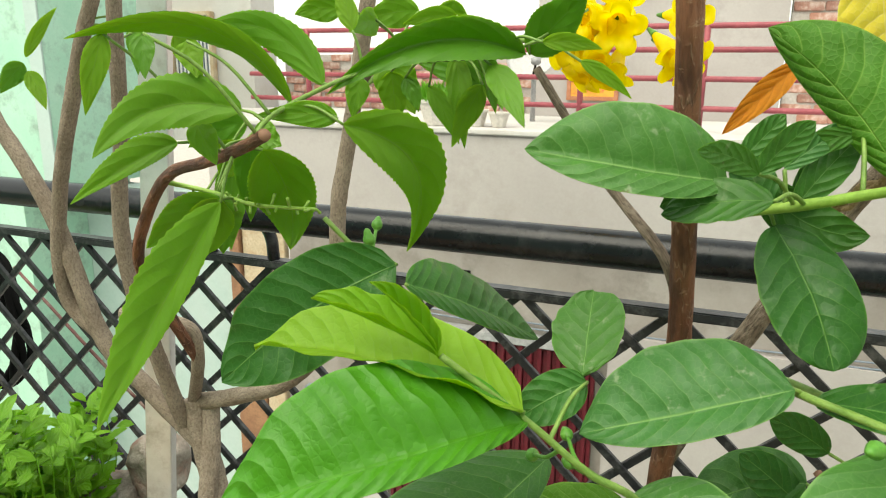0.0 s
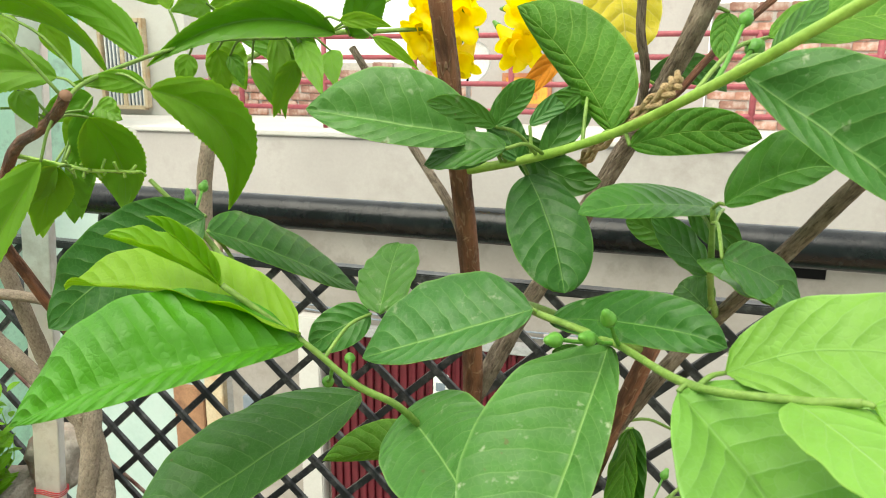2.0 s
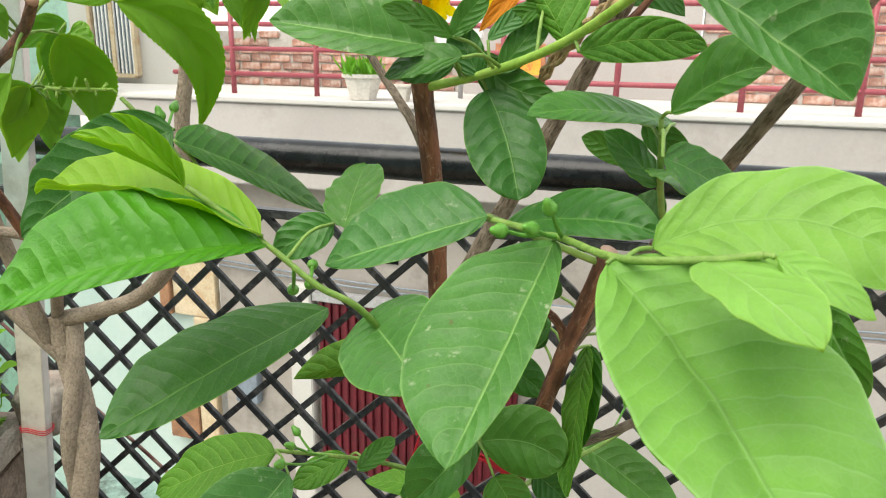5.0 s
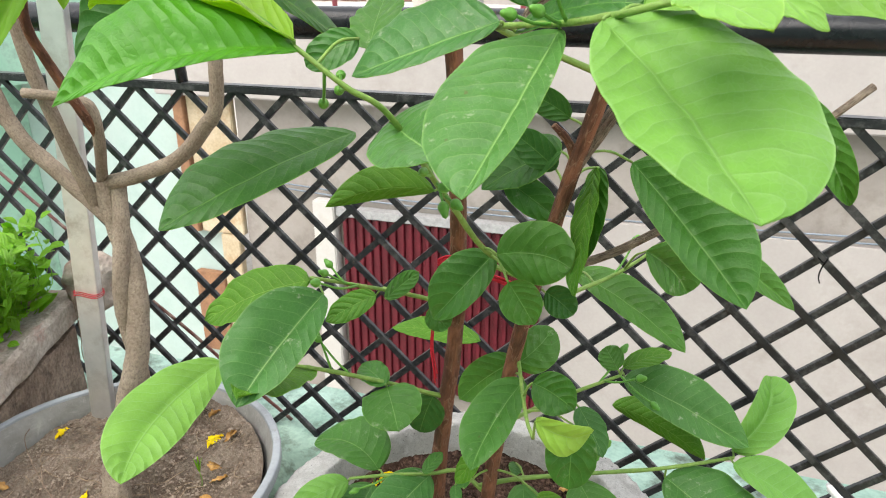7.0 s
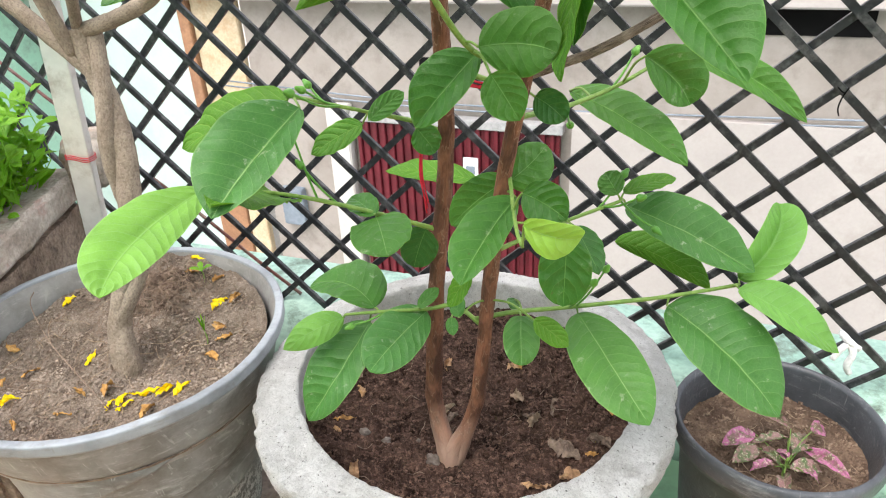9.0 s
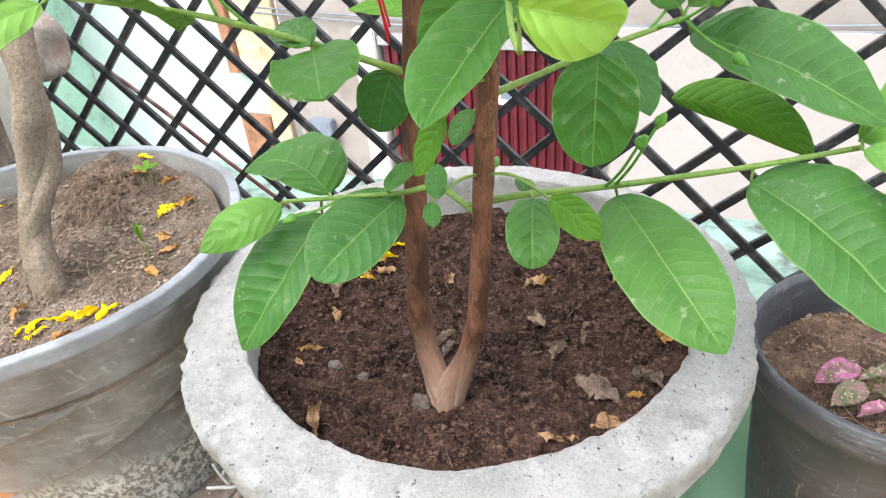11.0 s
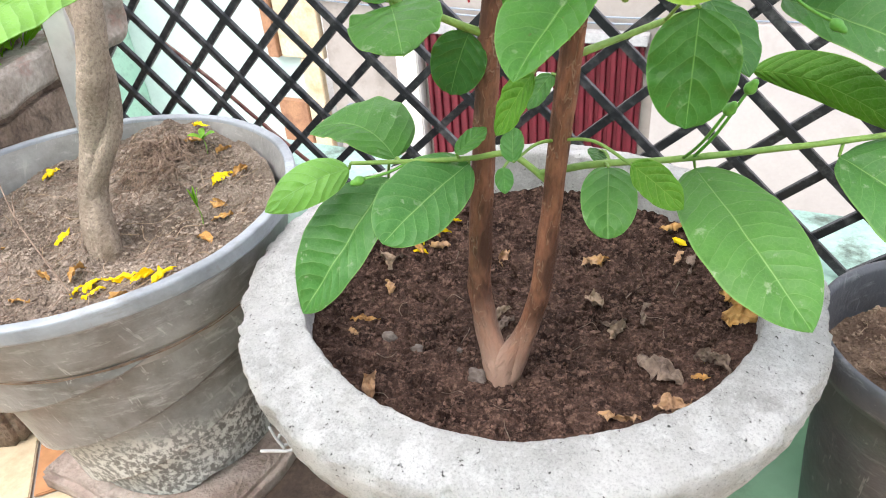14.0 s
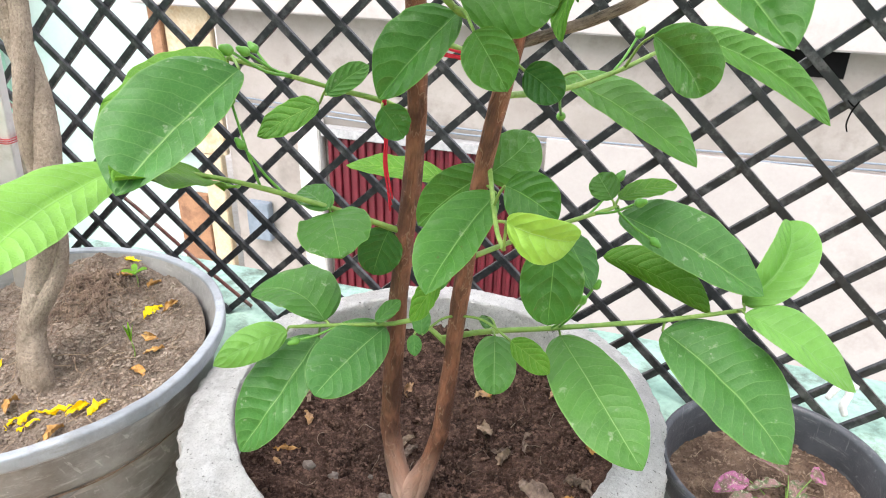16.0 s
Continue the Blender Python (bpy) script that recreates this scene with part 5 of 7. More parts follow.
leaf(guava, 'd', (-0.007, 0.481, 1.148), (0.022, 0.494, 1.156), (0.048, 0.508, 1.140), 0.022, (0.43, -0.90, -0.07))
leaf(guava, 'd', (-0.065, 0.410, 1.099), (-0.053, 0.417, 1.119), (-0.042, 0.425, 1.136), 0.019, (0.27, -0.94, 0.20))
leaf(guava, 'g', (-0.039, 0.397, 1.139), (-0.057, 0.401, 1.133), (-0.074, 0.405, 1.123), 0.013, (-0.15, -0.98, -0.14))
shaped_leaf(guava, 'g', (-0.0830, 0.4441, 0.8093), (-0.1029, 0.4194, 0.7856), (-0.1296, 0.4114, 0.7529), (-0.0881, 0.4086, 0.7797), (-0.1245, 0.4199, 0.8032))
shaped_leaf(guava, 'g', (-0.0719, 0.4125, 0.8225), (-0.0371, 0.4175, 0.8248), (-0.0073, 0.4007, 0.8227), (-0.0354, 0.4275, 0.8518), (-0.0390, 0.4067, 0.8012), shape="round")
leaf(guava, 'u', (-0.001, 0.465, 0.891), (-0.002, 0.425, 0.854), (-0.003, 0.386, 0.806), 0.035, (-0.79, -0.44, 0.43))
leaf(guava, 'd', (0.002, 0.466, 0.891), (0.002, 0.442, 0.862), (0.002, 0.418, 0.824), 0.029, (-0.42, -0.74, 0.53))
leaf(guava, 'g', (-0.057, 0.393, 0.807), (-0.046, 0.393, 0.791), (-0.034, 0.394, 0.771), 0.036, (0.33, -0.92, 0.18))
leaf(guava, 'd', (-0.037, 0.463, 0.770), (-0.023, 0.463, 0.762), (-0.010, 0.463, 0.750), 0.030, (0.24, -0.92, 0.30), shape="round")
shaped_leaf(guava, 'g', (-0.0275, 0.5912, 0.7392), (0.0356, 0.5690, 0.7182), (0.0961, 0.5412, 0.6865), (0.0503, 0.5904, 0.7322), (0.0275, 0.5540, 0.7132))
shaped_leaf(guava, 'g', (0.0467, 0.5553, 0.7859), (0.0739, 0.5744, 0.7607), (0.0915, 0.5794, 0.7349), (0.0959, 0.5790, 0.7822), (0.0676, 0.5557, 0.7463), shape="round")
shaped_leaf(guava, 'g', (0.0297, 0.4517, 0.9012), (0.0811, 0.4340, 0.8516), (0.1265, 0.3991, 0.8075), (0.1127, 0.4418, 0.8799), (0.0653, 0.4153, 0.8458))
shaped_leaf(guava, 'g', (0.0702, 0.6160, 0.7775), (0.1393, 0.6230, 0.7549), (0.2049, 0.6333, 0.7068), (0.1465, 0.6322, 0.7708), (0.1363, 0.6106, 0.7461))
shaped_leaf(guava, 'g', (0.1527, 0.5332, 0.9459), (0.1748, 0.4764, 0.9139), (0.1937, 0.4597, 0.8776), (0.1813, 0.4634, 0.9318), (0.1615, 0.4696, 0.9133))
shaped_leaf(guava, 's', (-0.2337, 0.4018, 0.7670), (-0.2515, 0.3443, 0.7365), (-0.2637, 0.2933, 0.7062), (-0.2237, 0.3370, 0.7360), (-0.2882, 0.3400, 0.7625))
leaf(guava, 'u', (-0.264, 0.432, 0.764), (-0.318, 0.418, 0.746), (-0.372, 0.404, 0.716), 0.061, (-0.21, -0.56, 0.80))
leaf(guava, 'u', (-0.234, 0.522, 0.712), (-0.259, 0.509, 0.700), (-0.285, 0.496, 0.683), 0.032, (0.03, -0.77, 0.64))
leaf(guava, 'g', (-0.201, 0.471, 0.735), (-0.188, 0.487, 0.747), (-0.176, 0.504, 0.755), 0.021, (0.51, -0.71, 0.48))
leaf(guava, 'g', (-0.157, 0.483, 0.726), (-0.150, 0.488, 0.714), (-0.142, 0.493, 0.699), 0.030, (0.59, -0.81, 0.01), shape="round")
shaped_leaf(guava, 'y', (-0.3456, 0.3887, 0.6820), (-0.3566, 0.3007, 0.6697), (-0.3413, 0.2341, 0.6538), (-0.3252, 0.3024, 0.6646), (-0.3869, 0.2968, 0.6863))
leaf(guava, 'u', (-0.288, 0.443, 0.652), (-0.273, 0.366, 0.694), (-0.258, 0.289, 0.719), 0.068, (0.24, 0.43, 0.87))
shaped_leaf(guava, 'g', (-0.2225, 0.4829, 0.5059), (-0.2635, 0.4961, 0.5249), (-0.3150, 0.5028, 0.5106), (-0.2688, 0.4723, 0.5215), (-0.2536, 0.5407, 0.5300), shape="round")
leaf(guava, 'g', (-0.202, 0.468, 0.632), (-0.186, 0.444, 0.627), (-0.170, 0.419, 0.617), 0.064, (-0.02, -0.32, 0.95), shape="round")
leaf(guava, 'g', (-0.202, 0.465, 0.636), (-0.221, 0.476, 0.641), (-0.240, 0.488, 0.641), 0.032, (-0.05, -0.30, 0.95))
leaf(guava, 'd', (-0.163, 0.509, 0.603), (-0.170, 0.503, 0.584), (-0.176, 0.497, 0.559), 0.043, (0.22, -0.96, 0.19), shape="round")
shaped_leaf(guava, 'y', (-0.2447, 0.4489, 0.5108), (-0.2680, 0.4244, 0.5067), (-0.3025, 0.4078, 0.4847), (-0.2589, 0.4204, 0.4929), (-0.2796, 0.4340, 0.5172))
shaped_leaf(guava, 's', (-0.2245, 0.4718, 0.4942), (-0.2441, 0.4241, 0.4540), (-0.2755, 0.3934, 0.4006), (-0.2193, 0.4099, 0.4524), (-0.2797, 0.4316, 0.4672))
shaped_leaf(guava, 's', (-0.1627, 0.4943, 0.5049), (-0.1844, 0.4549, 0.4890), (-0.1997, 0.4110, 0.4739), (-0.1593, 0.4474, 0.4793), (-0.2111, 0.4602, 0.5066), shape="round")
leaf(guava, 'g', (-0.164, 0.474, 0.522), (-0.157, 0.489, 0.529), (-0.151, 0.503, 0.533), 0.017, (0.17, -0.41, 0.90))
leaf(guava, 'g', (-0.110, 0.450, 0.535), (-0.113, 0.458, 0.545), (-0.116, 0.467, 0.553), 0.018, (-0.10, -0.76, 0.64))
leaf(guava, 'g', (-0.126, 0.473, 0.517), (-0.123, 0.466, 0.511), (-0.120, 0.460, 0.503), 0.014, (0.27, -0.61, 0.74))
shaped_leaf(guava, 'g', (-0.0530, 0.4630, 0.6725), (-0.0737, 0.4237, 0.6432), (-0.0821, 0.3774, 0.6217), (-0.0538, 0.4153, 0.6459), (-0.0992, 0.4257, 0.6544))
leaf(guava, 'g', (-0.065, 0.482, 0.681), (-0.094, 0.478, 0.659), (-0.122, 0.473, 0.629), 0.043, (-0.06, -0.97, 0.23))
shaped_leaf(guava, 'g', (-0.0635, 0.4708, 0.6831), (-0.0461, 0.4854, 0.6968), (-0.0339, 0.5083, 0.7099), (-0.0621, 0.4893, 0.7090), (-0.0295, 0.4839, 0.6805), shape="round")
shaped_leaf(guava, 'l', (-0.0251, 0.3756, 0.6889), (0.0022, 0.3636, 0.6883), (0.0204, 0.3883, 0.6772), (0.0070, 0.3604, 0.7033), (-0.0016, 0.3604, 0.6700), shape="round")
leaf(guava, 'd', (-0.038, 0.425, 0.695), (-0.018, 0.425, 0.687), (0.002, 0.424, 0.674), 0.040, (0.20, -0.87, 0.46))
leaf(guava, 'd', (-0.000, 0.442, 0.646), (0.001, 0.434, 0.618), (0.002, 0.425, 0.584), 0.050, (0.15, -0.95, 0.27), shape="round")
leaf(guava, 'd', (0.000, 0.484, 0.639), (0.015, 0.469, 0.625), (0.030, 0.454, 0.606), 0.033, (0.38, -0.49, 0.78))
shaped_leaf(guava, 's', (0.0381, 0.6078, 0.6078), (0.1049, 0.5914, 0.5906), (0.1802, 0.5985, 0.5488), (0.1171, 0.6213, 0.6152), (0.0993, 0.5664, 0.5810))
leaf(guava, 'u', (0.036, 0.582, 0.634), (0.062, 0.604, 0.640), (0.087, 0.626, 0.639), 0.027, (0.08, -0.22, 0.97))
leaf(guava, 'g', (0.031, 0.573, 0.636), (0.022, 0.582, 0.645), (0.014, 0.591, 0.652), 0.029, (-0.13, -0.73, 0.67), shape="round")
shaped_leaf(guava, 'u', (0.0255, 0.6500, 0.5392), (0.0823, 0.6231, 0.5403), (0.1387, 0.6074, 0.5140), (0.0922, 0.6388, 0.5580), (0.0803, 0.6264, 0.5258))
shaped_leaf(guava, 'y', (0.1670, 0.6186, 0.5261), (0.1993, 0.6458, 0.5648), (0.2031, 0.6900, 0.5915), (0.1821, 0.6392, 0.5815), (0.2250, 0.6300, 0.5678), shape="round")
shaped_leaf(guava, 'y', (0.1651, 0.5824, 0.5356), (0.2161, 0.5681, 0.5189), (0.2745, 0.5795, 0.4734), (0.2245, 0.5987, 0.5324), (0.2123, 0.5524, 0.5130))
shaped_leaf(guava, 's', (0.0945, 0.5653, 0.5113), (0.1590, 0.5375, 0.4815), (0.2203, 0.5175, 0.4239), (0.1883, 0.5773, 0.5019), (0.1400, 0.5002, 0.4747))
shaped_leaf(guava, 's', (0.0003, 0.5460, 0.4982), (0.0474, 0.4790, 0.4831), (0.0921, 0.4360, 0.4511), (0.0745, 0.4971, 0.4937), (0.0182, 0.4563, 0.4793))
shaped_leaf(guava, 's', (-0.0556, 0.5029, 0.5120), (-0.0487, 0.4747, 0.4999), (-0.0433, 0.4567, 0.4812), (-0.0287, 0.4761, 0.5057), (-0.0663, 0.4665, 0.5052), shape="round")
leaf(guava, 'u', (-0.032, 0.459, 0.540), (-0.015, 0.464, 0.525), (0.003, 0.470, 0.506), 0.025, (0.62, -0.69, 0.38))
leaf(guava, 'd', (-0.074, 0.550, 0.501), (-0.072, 0.536, 0.505), (-0.069, 0.522, 0.506), 0.017, (0.23, 0.20, 0.95))
leaf(guava, 'u', (-0.083, 0.412, 0.614), (-0.095, 0.414, 0.595), (-0.108, 0.415, 0.571), 0.023, (-0.50, -0.84, 0.21))
leaf(guava, 'g', (-0.101, 0.510, 0.577), (-0.107, 0.499, 0.569), (-0.112, 0.489, 0.557), 0.019, (-0.15, -0.64, 0.75))
leaf(guava, 'u', (-0.145, 0.644, 0.604), (-0.202, 0.633, 0.616), (-0.259, 0.623, 0.616), 0.041, (0.16, -0.28, 0.95))
leaf(guava, 'd', (-0.094, 0.390, 1.103), (-0.114, 0.383, 1.102), (-0.133, 0.377, 1.097), 0.022, (0.29, -0.95, 0.08))
leaf(guava, 'g', (-0.096, 0.387, 1.121), (-0.085, 0.393, 1.135), (-0.075, 0.399, 1.147), 0.016, (0.36, -0.92, 0.15))
leaf(guava, 's', (-0.073, 0.393, 1.119), (-0.057, 0.400, 1.133), (-0.041, 0.408, 1.143), 0.013, (0.24, -0.93, 0.26))
leaf(guava, 'd', (-0.079, 0.392, 1.097), (-0.088, 0.394, 1.114), (-0.097, 0.395, 1.128), 0.023, (0.17, -0.97, 0.17))
leaf(guava, 'g', (0.052, 0.333, 1.158), (0.065, 0.345, 1.174), (0.078, 0.357, 1.185), 0.013, (0.36, -0.84, 0.41))
leaf(guava, 'u', (0.039, 0.439, 1.188), (0.037, 0.432, 1.175), (0.036, 0.425, 1.159), 0.017, (0.03, -0.91, 0.42))
leaf(guava, 'g', (-0.065, 0.397, 1.099), (-0.051, 0.405, 1.120), (-0.037, 0.414, 1.136), 0.021, (0.29, -0.93, 0.21))
leaf(guava, 'd', (0.026, 0.422, 1.068), (0.042, 0.423, 1.057), (0.059, 0.425, 1.041), 0.022, (0.12, -0.99, 0.04))
leaf(guava, 'g', (0.020, 0.428, 1.041), (0.004, 0.425, 1.052), (-0.013, 0.422, 1.058), 0.019, (0.21, -0.97, 0.10))
leaf(guava, 'd', (-0.033, 0.459, 0.888), (-0.053, 0.458, 0.905), (-0.073, 0.458, 0.918), 0.029, (0.19, -0.96, 0.23))
leaf(guava, 'd', (-0.022, 0.447, 0.935), (-0.041, 0.445, 0.947), (-0.059, 0.443, 0.954), 0.024, (0.19, -0.97, 0.16))
shaped_leaf(guava, 'g', (-0.0805, 0.4708, 0.8727), (-0.0558, 0.4701, 0.8571), (-0.0303, 0.4703, 0.8396), (-0.0474, 0.4767, 0.8698), (-0.0633, 0.4632, 0.8458))
shaped_leaf(guava, 'd', (-0.0296, 0.4600, 0.9038), (-0.0640, 0.4695, 0.8866), (-0.0988, 0.4586, 0.8644), (-0.0570, 0.4534, 0.8748), (-0.0735, 0.4904, 0.9026))
shaped_leaf(guava, 'u', (-0.1378, 0.4427, 0.8639), (-0.1763, 0.4106, 0.8713), (-0.2360, 0.4204, 0.8458), (-0.1756, 0.4165, 0.8605), (-0.1827, 0.4247, 0.8886))

stalks(guava, 0.0011, "twig_green")

# ---- the yellow trumpet bush ----
trumpet = thing("trumpet_bush", (-0.668, 0.507, 0.35), "yellow trumpet bush with grey twisted stems in a pot", "plant")
CORE = curve_points([(-0.634, 0.484, 0.305), (-0.638, 0.490, 0.345), (-0.645, 0.503, 0.385), (-0.624, 0.530, 0.46), (-0.611, 0.545, 0.54), (-0.616, 0.562, 0.64), (-0.634, 0.583, 0.71), (-0.655, 0.600, 0.785)], 4)
for turn0, r in ((-0.30, 0.0118), (-0.30 + math.pi, 0.0158)):
    wind = [q + Vector((math.cos(turn0 + (q.z - 0.74) * 19.6), math.sin(turn0 + (q.z - 0.74) * 19.6), 0)) * (0.0268 - r) * 0.70 * min(1.0, max(0.45, (q.z - 0.36) / 0.10)) for q in CORE]
    twig(trumpet, "stem", wind, r * 1.06, r * 0.90, "bark_grey", 32, 0.10)
twig(trumpet, "branch", [(-0.66, 0.59, 0.721), (-0.716, 0.58, 0.797), (-0.768, 0.57, 0.857), (-0.807, 0.56, 0.993), (-0.848, 0.56, 1.062), (-0.884, 0.56, 1.112), (-0.92, 0.56, 1.19)], 0.0115, 0.008, "bark_grey", 12, 0.10)
twig(trumpet, "branch", [(-0.768, 0.57, 0.857), (-0.807, 0.56, 0.911), (-0.785, 0.55, 1.029), (-0.721, 0.54, 1.18), (-0.692, 0.54, 1.25), (-0.67, 0.53, 1.34)], 0.009, 0.007, "bark_grey", 12, 0.10)
twig(trumpet, "branch", [(-0.661, 0.58, 0.756), (-0.674, 0.56, 0.847), (-0.686, 0.54, 0.957), (-0.676, 0.53, 1.046), (-0.655, 0.52, 1.105), (-0.63, 0.5, 1.2), (-0.61, 0.49, 1.32)], 0.0095, 0.0065, "bark_grey", 12, 0.10)
twig(trumpet, "branch", [(-0.65, 0.58, 0.785), (-0.619, 0.56, 0.854), (-0.614, 0.55, 0.895), (-0.641, 0.54, 0.906), (-0.691, 0.53, 0.911)], 0.0075, 0.006, "bark_grey", 12, 0.10)
twig(trumpet, "branch", [(-0.661, 0.6, 0.779), (-0.598, 0.6, 0.799), (-0.538, 0.6, 0.824), (-0.492, 0.6, 0.866), (-0.468, 0.6, 0.907), (-0.46, 0.6, 1.028), (-0.451, 0.6, 1.077), (-0.436, 0.6, 1.152), (-0.425, 0.6, 1.217), (-0.41, 0.6, 1.3)], 0.0105, 0.007, "bark_grey", 12, 0.10)
twig(trumpet, "branch", [(-0.625, 0.56, 0.86), (-0.61, 0.5, 0.95), (-0.588, 0.46, 1.0), (-0.542, 0.43, 1.053), (-0.489, 0.4, 1.09), (-0.423, 0.36, 1.107), (-0.364, 0.32, 1.122), (-0.32, 0.285, 1.135)], 0.0062, 0.0034, "bark_red", 10, 0.10)
twig(trumpet, "twig", [(-0.345, 0.305, 1.125), (-0.34, 0.33, 1.145), (-0.31, 0.40, 1.17), (-0.25, 0.47, 1.18), (-0.20, 0.50, 1.21)], 0.0016, 0.0010, "twig_green")
twig(trumpet, "twig", [(-0.44, 0.60, 1.12), (-0.40, 0.55, 1.16), (-0.34, 0.49, 1.18), (-0.29, 0.48, 1.18)], 0.003, 0.002, "bark_grey")
raceme = [(-0.467, 0.417, 1.076), (-0.43, 0.39, 1.079), (-0.385, 0.367, 1.080), (-0.341, 0.366, 1.081)]
twig(trumpet, "twig", [(-0.50, 0.41, 1.085), *raceme], 0.0020, 0.0011, "twig_pale")
for i, q in enumerate(curve_points(raceme[1:], 9)):
    way = Vector((0.2, math.cos(i * 2.4), math.sin(i * 2.4)))
    part("flower_bud", tube(bmesh.new(), [q, q + way * 0.003, q + way * (0.004 + 0.0025 * (i % 3))], 0.0008, 0.0011, 6, 2), "twig_pale", trumpet)
shaped_leaf(trumpet, 't', (-0.3017, 0.3325, 1.1380), (-0.2740, 0.3712, 1.1094), (-0.2890, 0.3900, 1.0528), (-0.2587, 0.3801, 1.1177), (-0.2782, 0.3581, 1.1000), shape="lance")
shaped_leaf(trumpet, 'k', (-0.2315, 0.4537, 1.1789), (-0.2832, 0.4106, 1.1849), (-0.3349, 0.3721, 1.1524), (-0.2722, 0.4004, 1.1730), (-0.2785, 0.4006, 1.1971), shape="lance")
shaped_leaf(trumpet, 't', (-0.3405, 0.3409, 1.1479), (-0.3805, 0.3188, 1.1890), (-0.4639, 0.2979, 1.1828), (-0.3896, 0.3388, 1.1812), (-0.3771, 0.3142, 1.1953), shape="lance")
shaped_leaf(trumpet, 't', (-0.3356, 0.3692, 1.1582), (-0.3691, 0.3629, 1.1904), (-0.3978, 0.3299, 1.1875), (-0.3724, 0.3609, 1.1807), (-0.3658, 0.3650, 1.2002), shape="lance")
shaped_leaf(trumpet, 't', (-0.3569, 0.3171, 1.1447), (-0.3971, 0.2966, 1.1455), (-0.4168, 0.2662, 1.1200), (-0.3899, 0.2933, 1.1347), (-0.4015, 0.2946, 1.1604), shape="lance")
shaped_leaf(trumpet, 't', (-0.3990, 0.3114, 1.1253), (-0.4217, 0.2963, 1.1127), (-0.4520, 0.2790, 1.0902), (-0.4175, 0.2939, 1.1085), (-0.4274, 0.2947, 1.1227), shape="lance")
leaf(trumpet, 't', (-0.392, 0.319, 1.137), (-0.384, 0.317, 1.126), (-0.376, 0.316, 1.113), 0.018, (0.48, -0.78, 0.40), "lance")
shaped_leaf(trumpet, 't', (-0.3707, 0.3104, 1.0925), (-0.3991, 0.2829, 1.0284), (-0.4133, 0.2456, 0.9702), (-0.3887, 0.2821, 1.0252), (-0.4118, 0.2730, 1.0381), shape="lance")
shaped_leaf(trumpet, 't', (-0.3726, 0.3557, 1.1184), (-0.3700, 0.3793, 1.0842), (-0.3676, 0.3744, 1.0498), (-0.3522, 0.3851, 1.0870), (-0.3874, 0.3666, 1.0795), shape="lance")
leaf(trumpet, 't', (-0.420, 0.373, 1.081), (-0.442, 0.380, 1.055), (-0.465, 0.387, 1.022), 0.035, (0.43, -0.75, -0.50), "lance")
leaf(trumpet, 't', (-0.421, 0.372, 1.080), (-0.458, 0.374, 1.063), (-0.494, 0.376, 1.038), 0.032, (0.15, -0.93, -0.34), "lance")
leaf(trumpet, 'k', (-0.464, 0.444, 1.097), (-0.462, 0.436, 1.066), (-0.459, 0.428, 1.028), 0.028, (0.69, -0.69, 0.21), "lance")
leaf(trumpet, 'k', (-0.399, 0.379, 1.122), (-0.401, 0.381, 1.096), (-0.404, 0.382, 1.064), 0.025, (0.69, -0.72, -0.09), "lance")
leaf(trumpet, 't', (-0.306, 0.334, 1.141), (-0.328, 0.333, 1.143), (-0.357, 0.327, 1.141), 0.016, (0.12, -0.99, 0.06), "lance")
leaf(trumpet, 't', (-0.338, 0.457, 1.175), (-0.326, 0.459, 1.158), (-0.314, 0.461, 1.137), 0.034, (0.43, -0.88, 0.19), "lance")
leaf(trumpet, 't', (-0.256, 0.439, 1.159), (-0.266, 0.437, 1.140), (-0.276, 0.436, 1.117), 0.019, (0.43, -0.89, -0.14), "lance")
leaf(trumpet, 'k', (-0.247, 0.429, 1.171), (-0.231, 0.413, 1.156), (-0.215, 0.396, 1.135), 0.020, (0.03, -0.72, 0.69), "lance")
leaf(trumpet, 'k', (-0.258, 0.458, 1.155), (-0.286, 0.453, 1.169), (-0.315, 0.449, 1.177), 0.020, (0.19, -0.98, 0.09), "lance")
leaf(trumpet, 'k', (-0.240, 0.499, 1.180), (-0.216, 0.479, 1.201), (-0.193, 0.460, 1.215), 0.035, (-0.29, -0.81, -0.51), "lance")
leaf(trumpet, 't', (-0.345, 0.465, 1.200), (-0.338, 0.431, 1.199), (-0.332, 0.398, 1.191), 0.021, (0.98, 0.17, 0.07), "lance")
leaf(trumpet, 't', (-0.323, 0.385, 1.191), (-0.329, 0.387, 1.206), (-0.336, 0.388, 1.218), 0.014, (0.36, -0.90, 0.25), "lance")
leaf(trumpet, 'k', (-0.367, 0.258, 1.183), (-0.364, 0.254, 1.174), (-0.361, 0.251, 1.162), 0.012, (0.64, -0.65, 0.40), "lance")
leaf(trumpet, 't', (-0.443, 0.307, 1.186), (-0.446, 0.300, 1.165), (-0.449, 0.294, 1.140), 0.016, (0.75, -0.66, 0.08), "lance")
leaf(trumpet, 't', (-0.386, 0.310, 1.182), (-0.382, 0.308, 1.173), (-0.377, 0.306, 1.162), 0.016, (0.54, -0.75, 0.38), "lance")
leaf(trumpet, 't', (-0.320, 0.434, 1.167), (-0.319, 0.436, 1.150), (-0.318, 0.438, 1.130), 0.023, (0.43, -0.90, -0.06), "lance")
leaf(trumpet, 'k', (-0.265, 0.467, 1.181), (-0.260, 0.466, 1.163), (-0.254, 0.464, 1.139), 0.017, (0.41, -0.89, 0.18), "lance")
leaf(trumpet, 't', (-0.288, 0.561, 1.172), (-0.279, 0.546, 1.158), (-0.269, 0.531, 1.139), 0.023, (0.04, -0.72, 0.69), "lance")
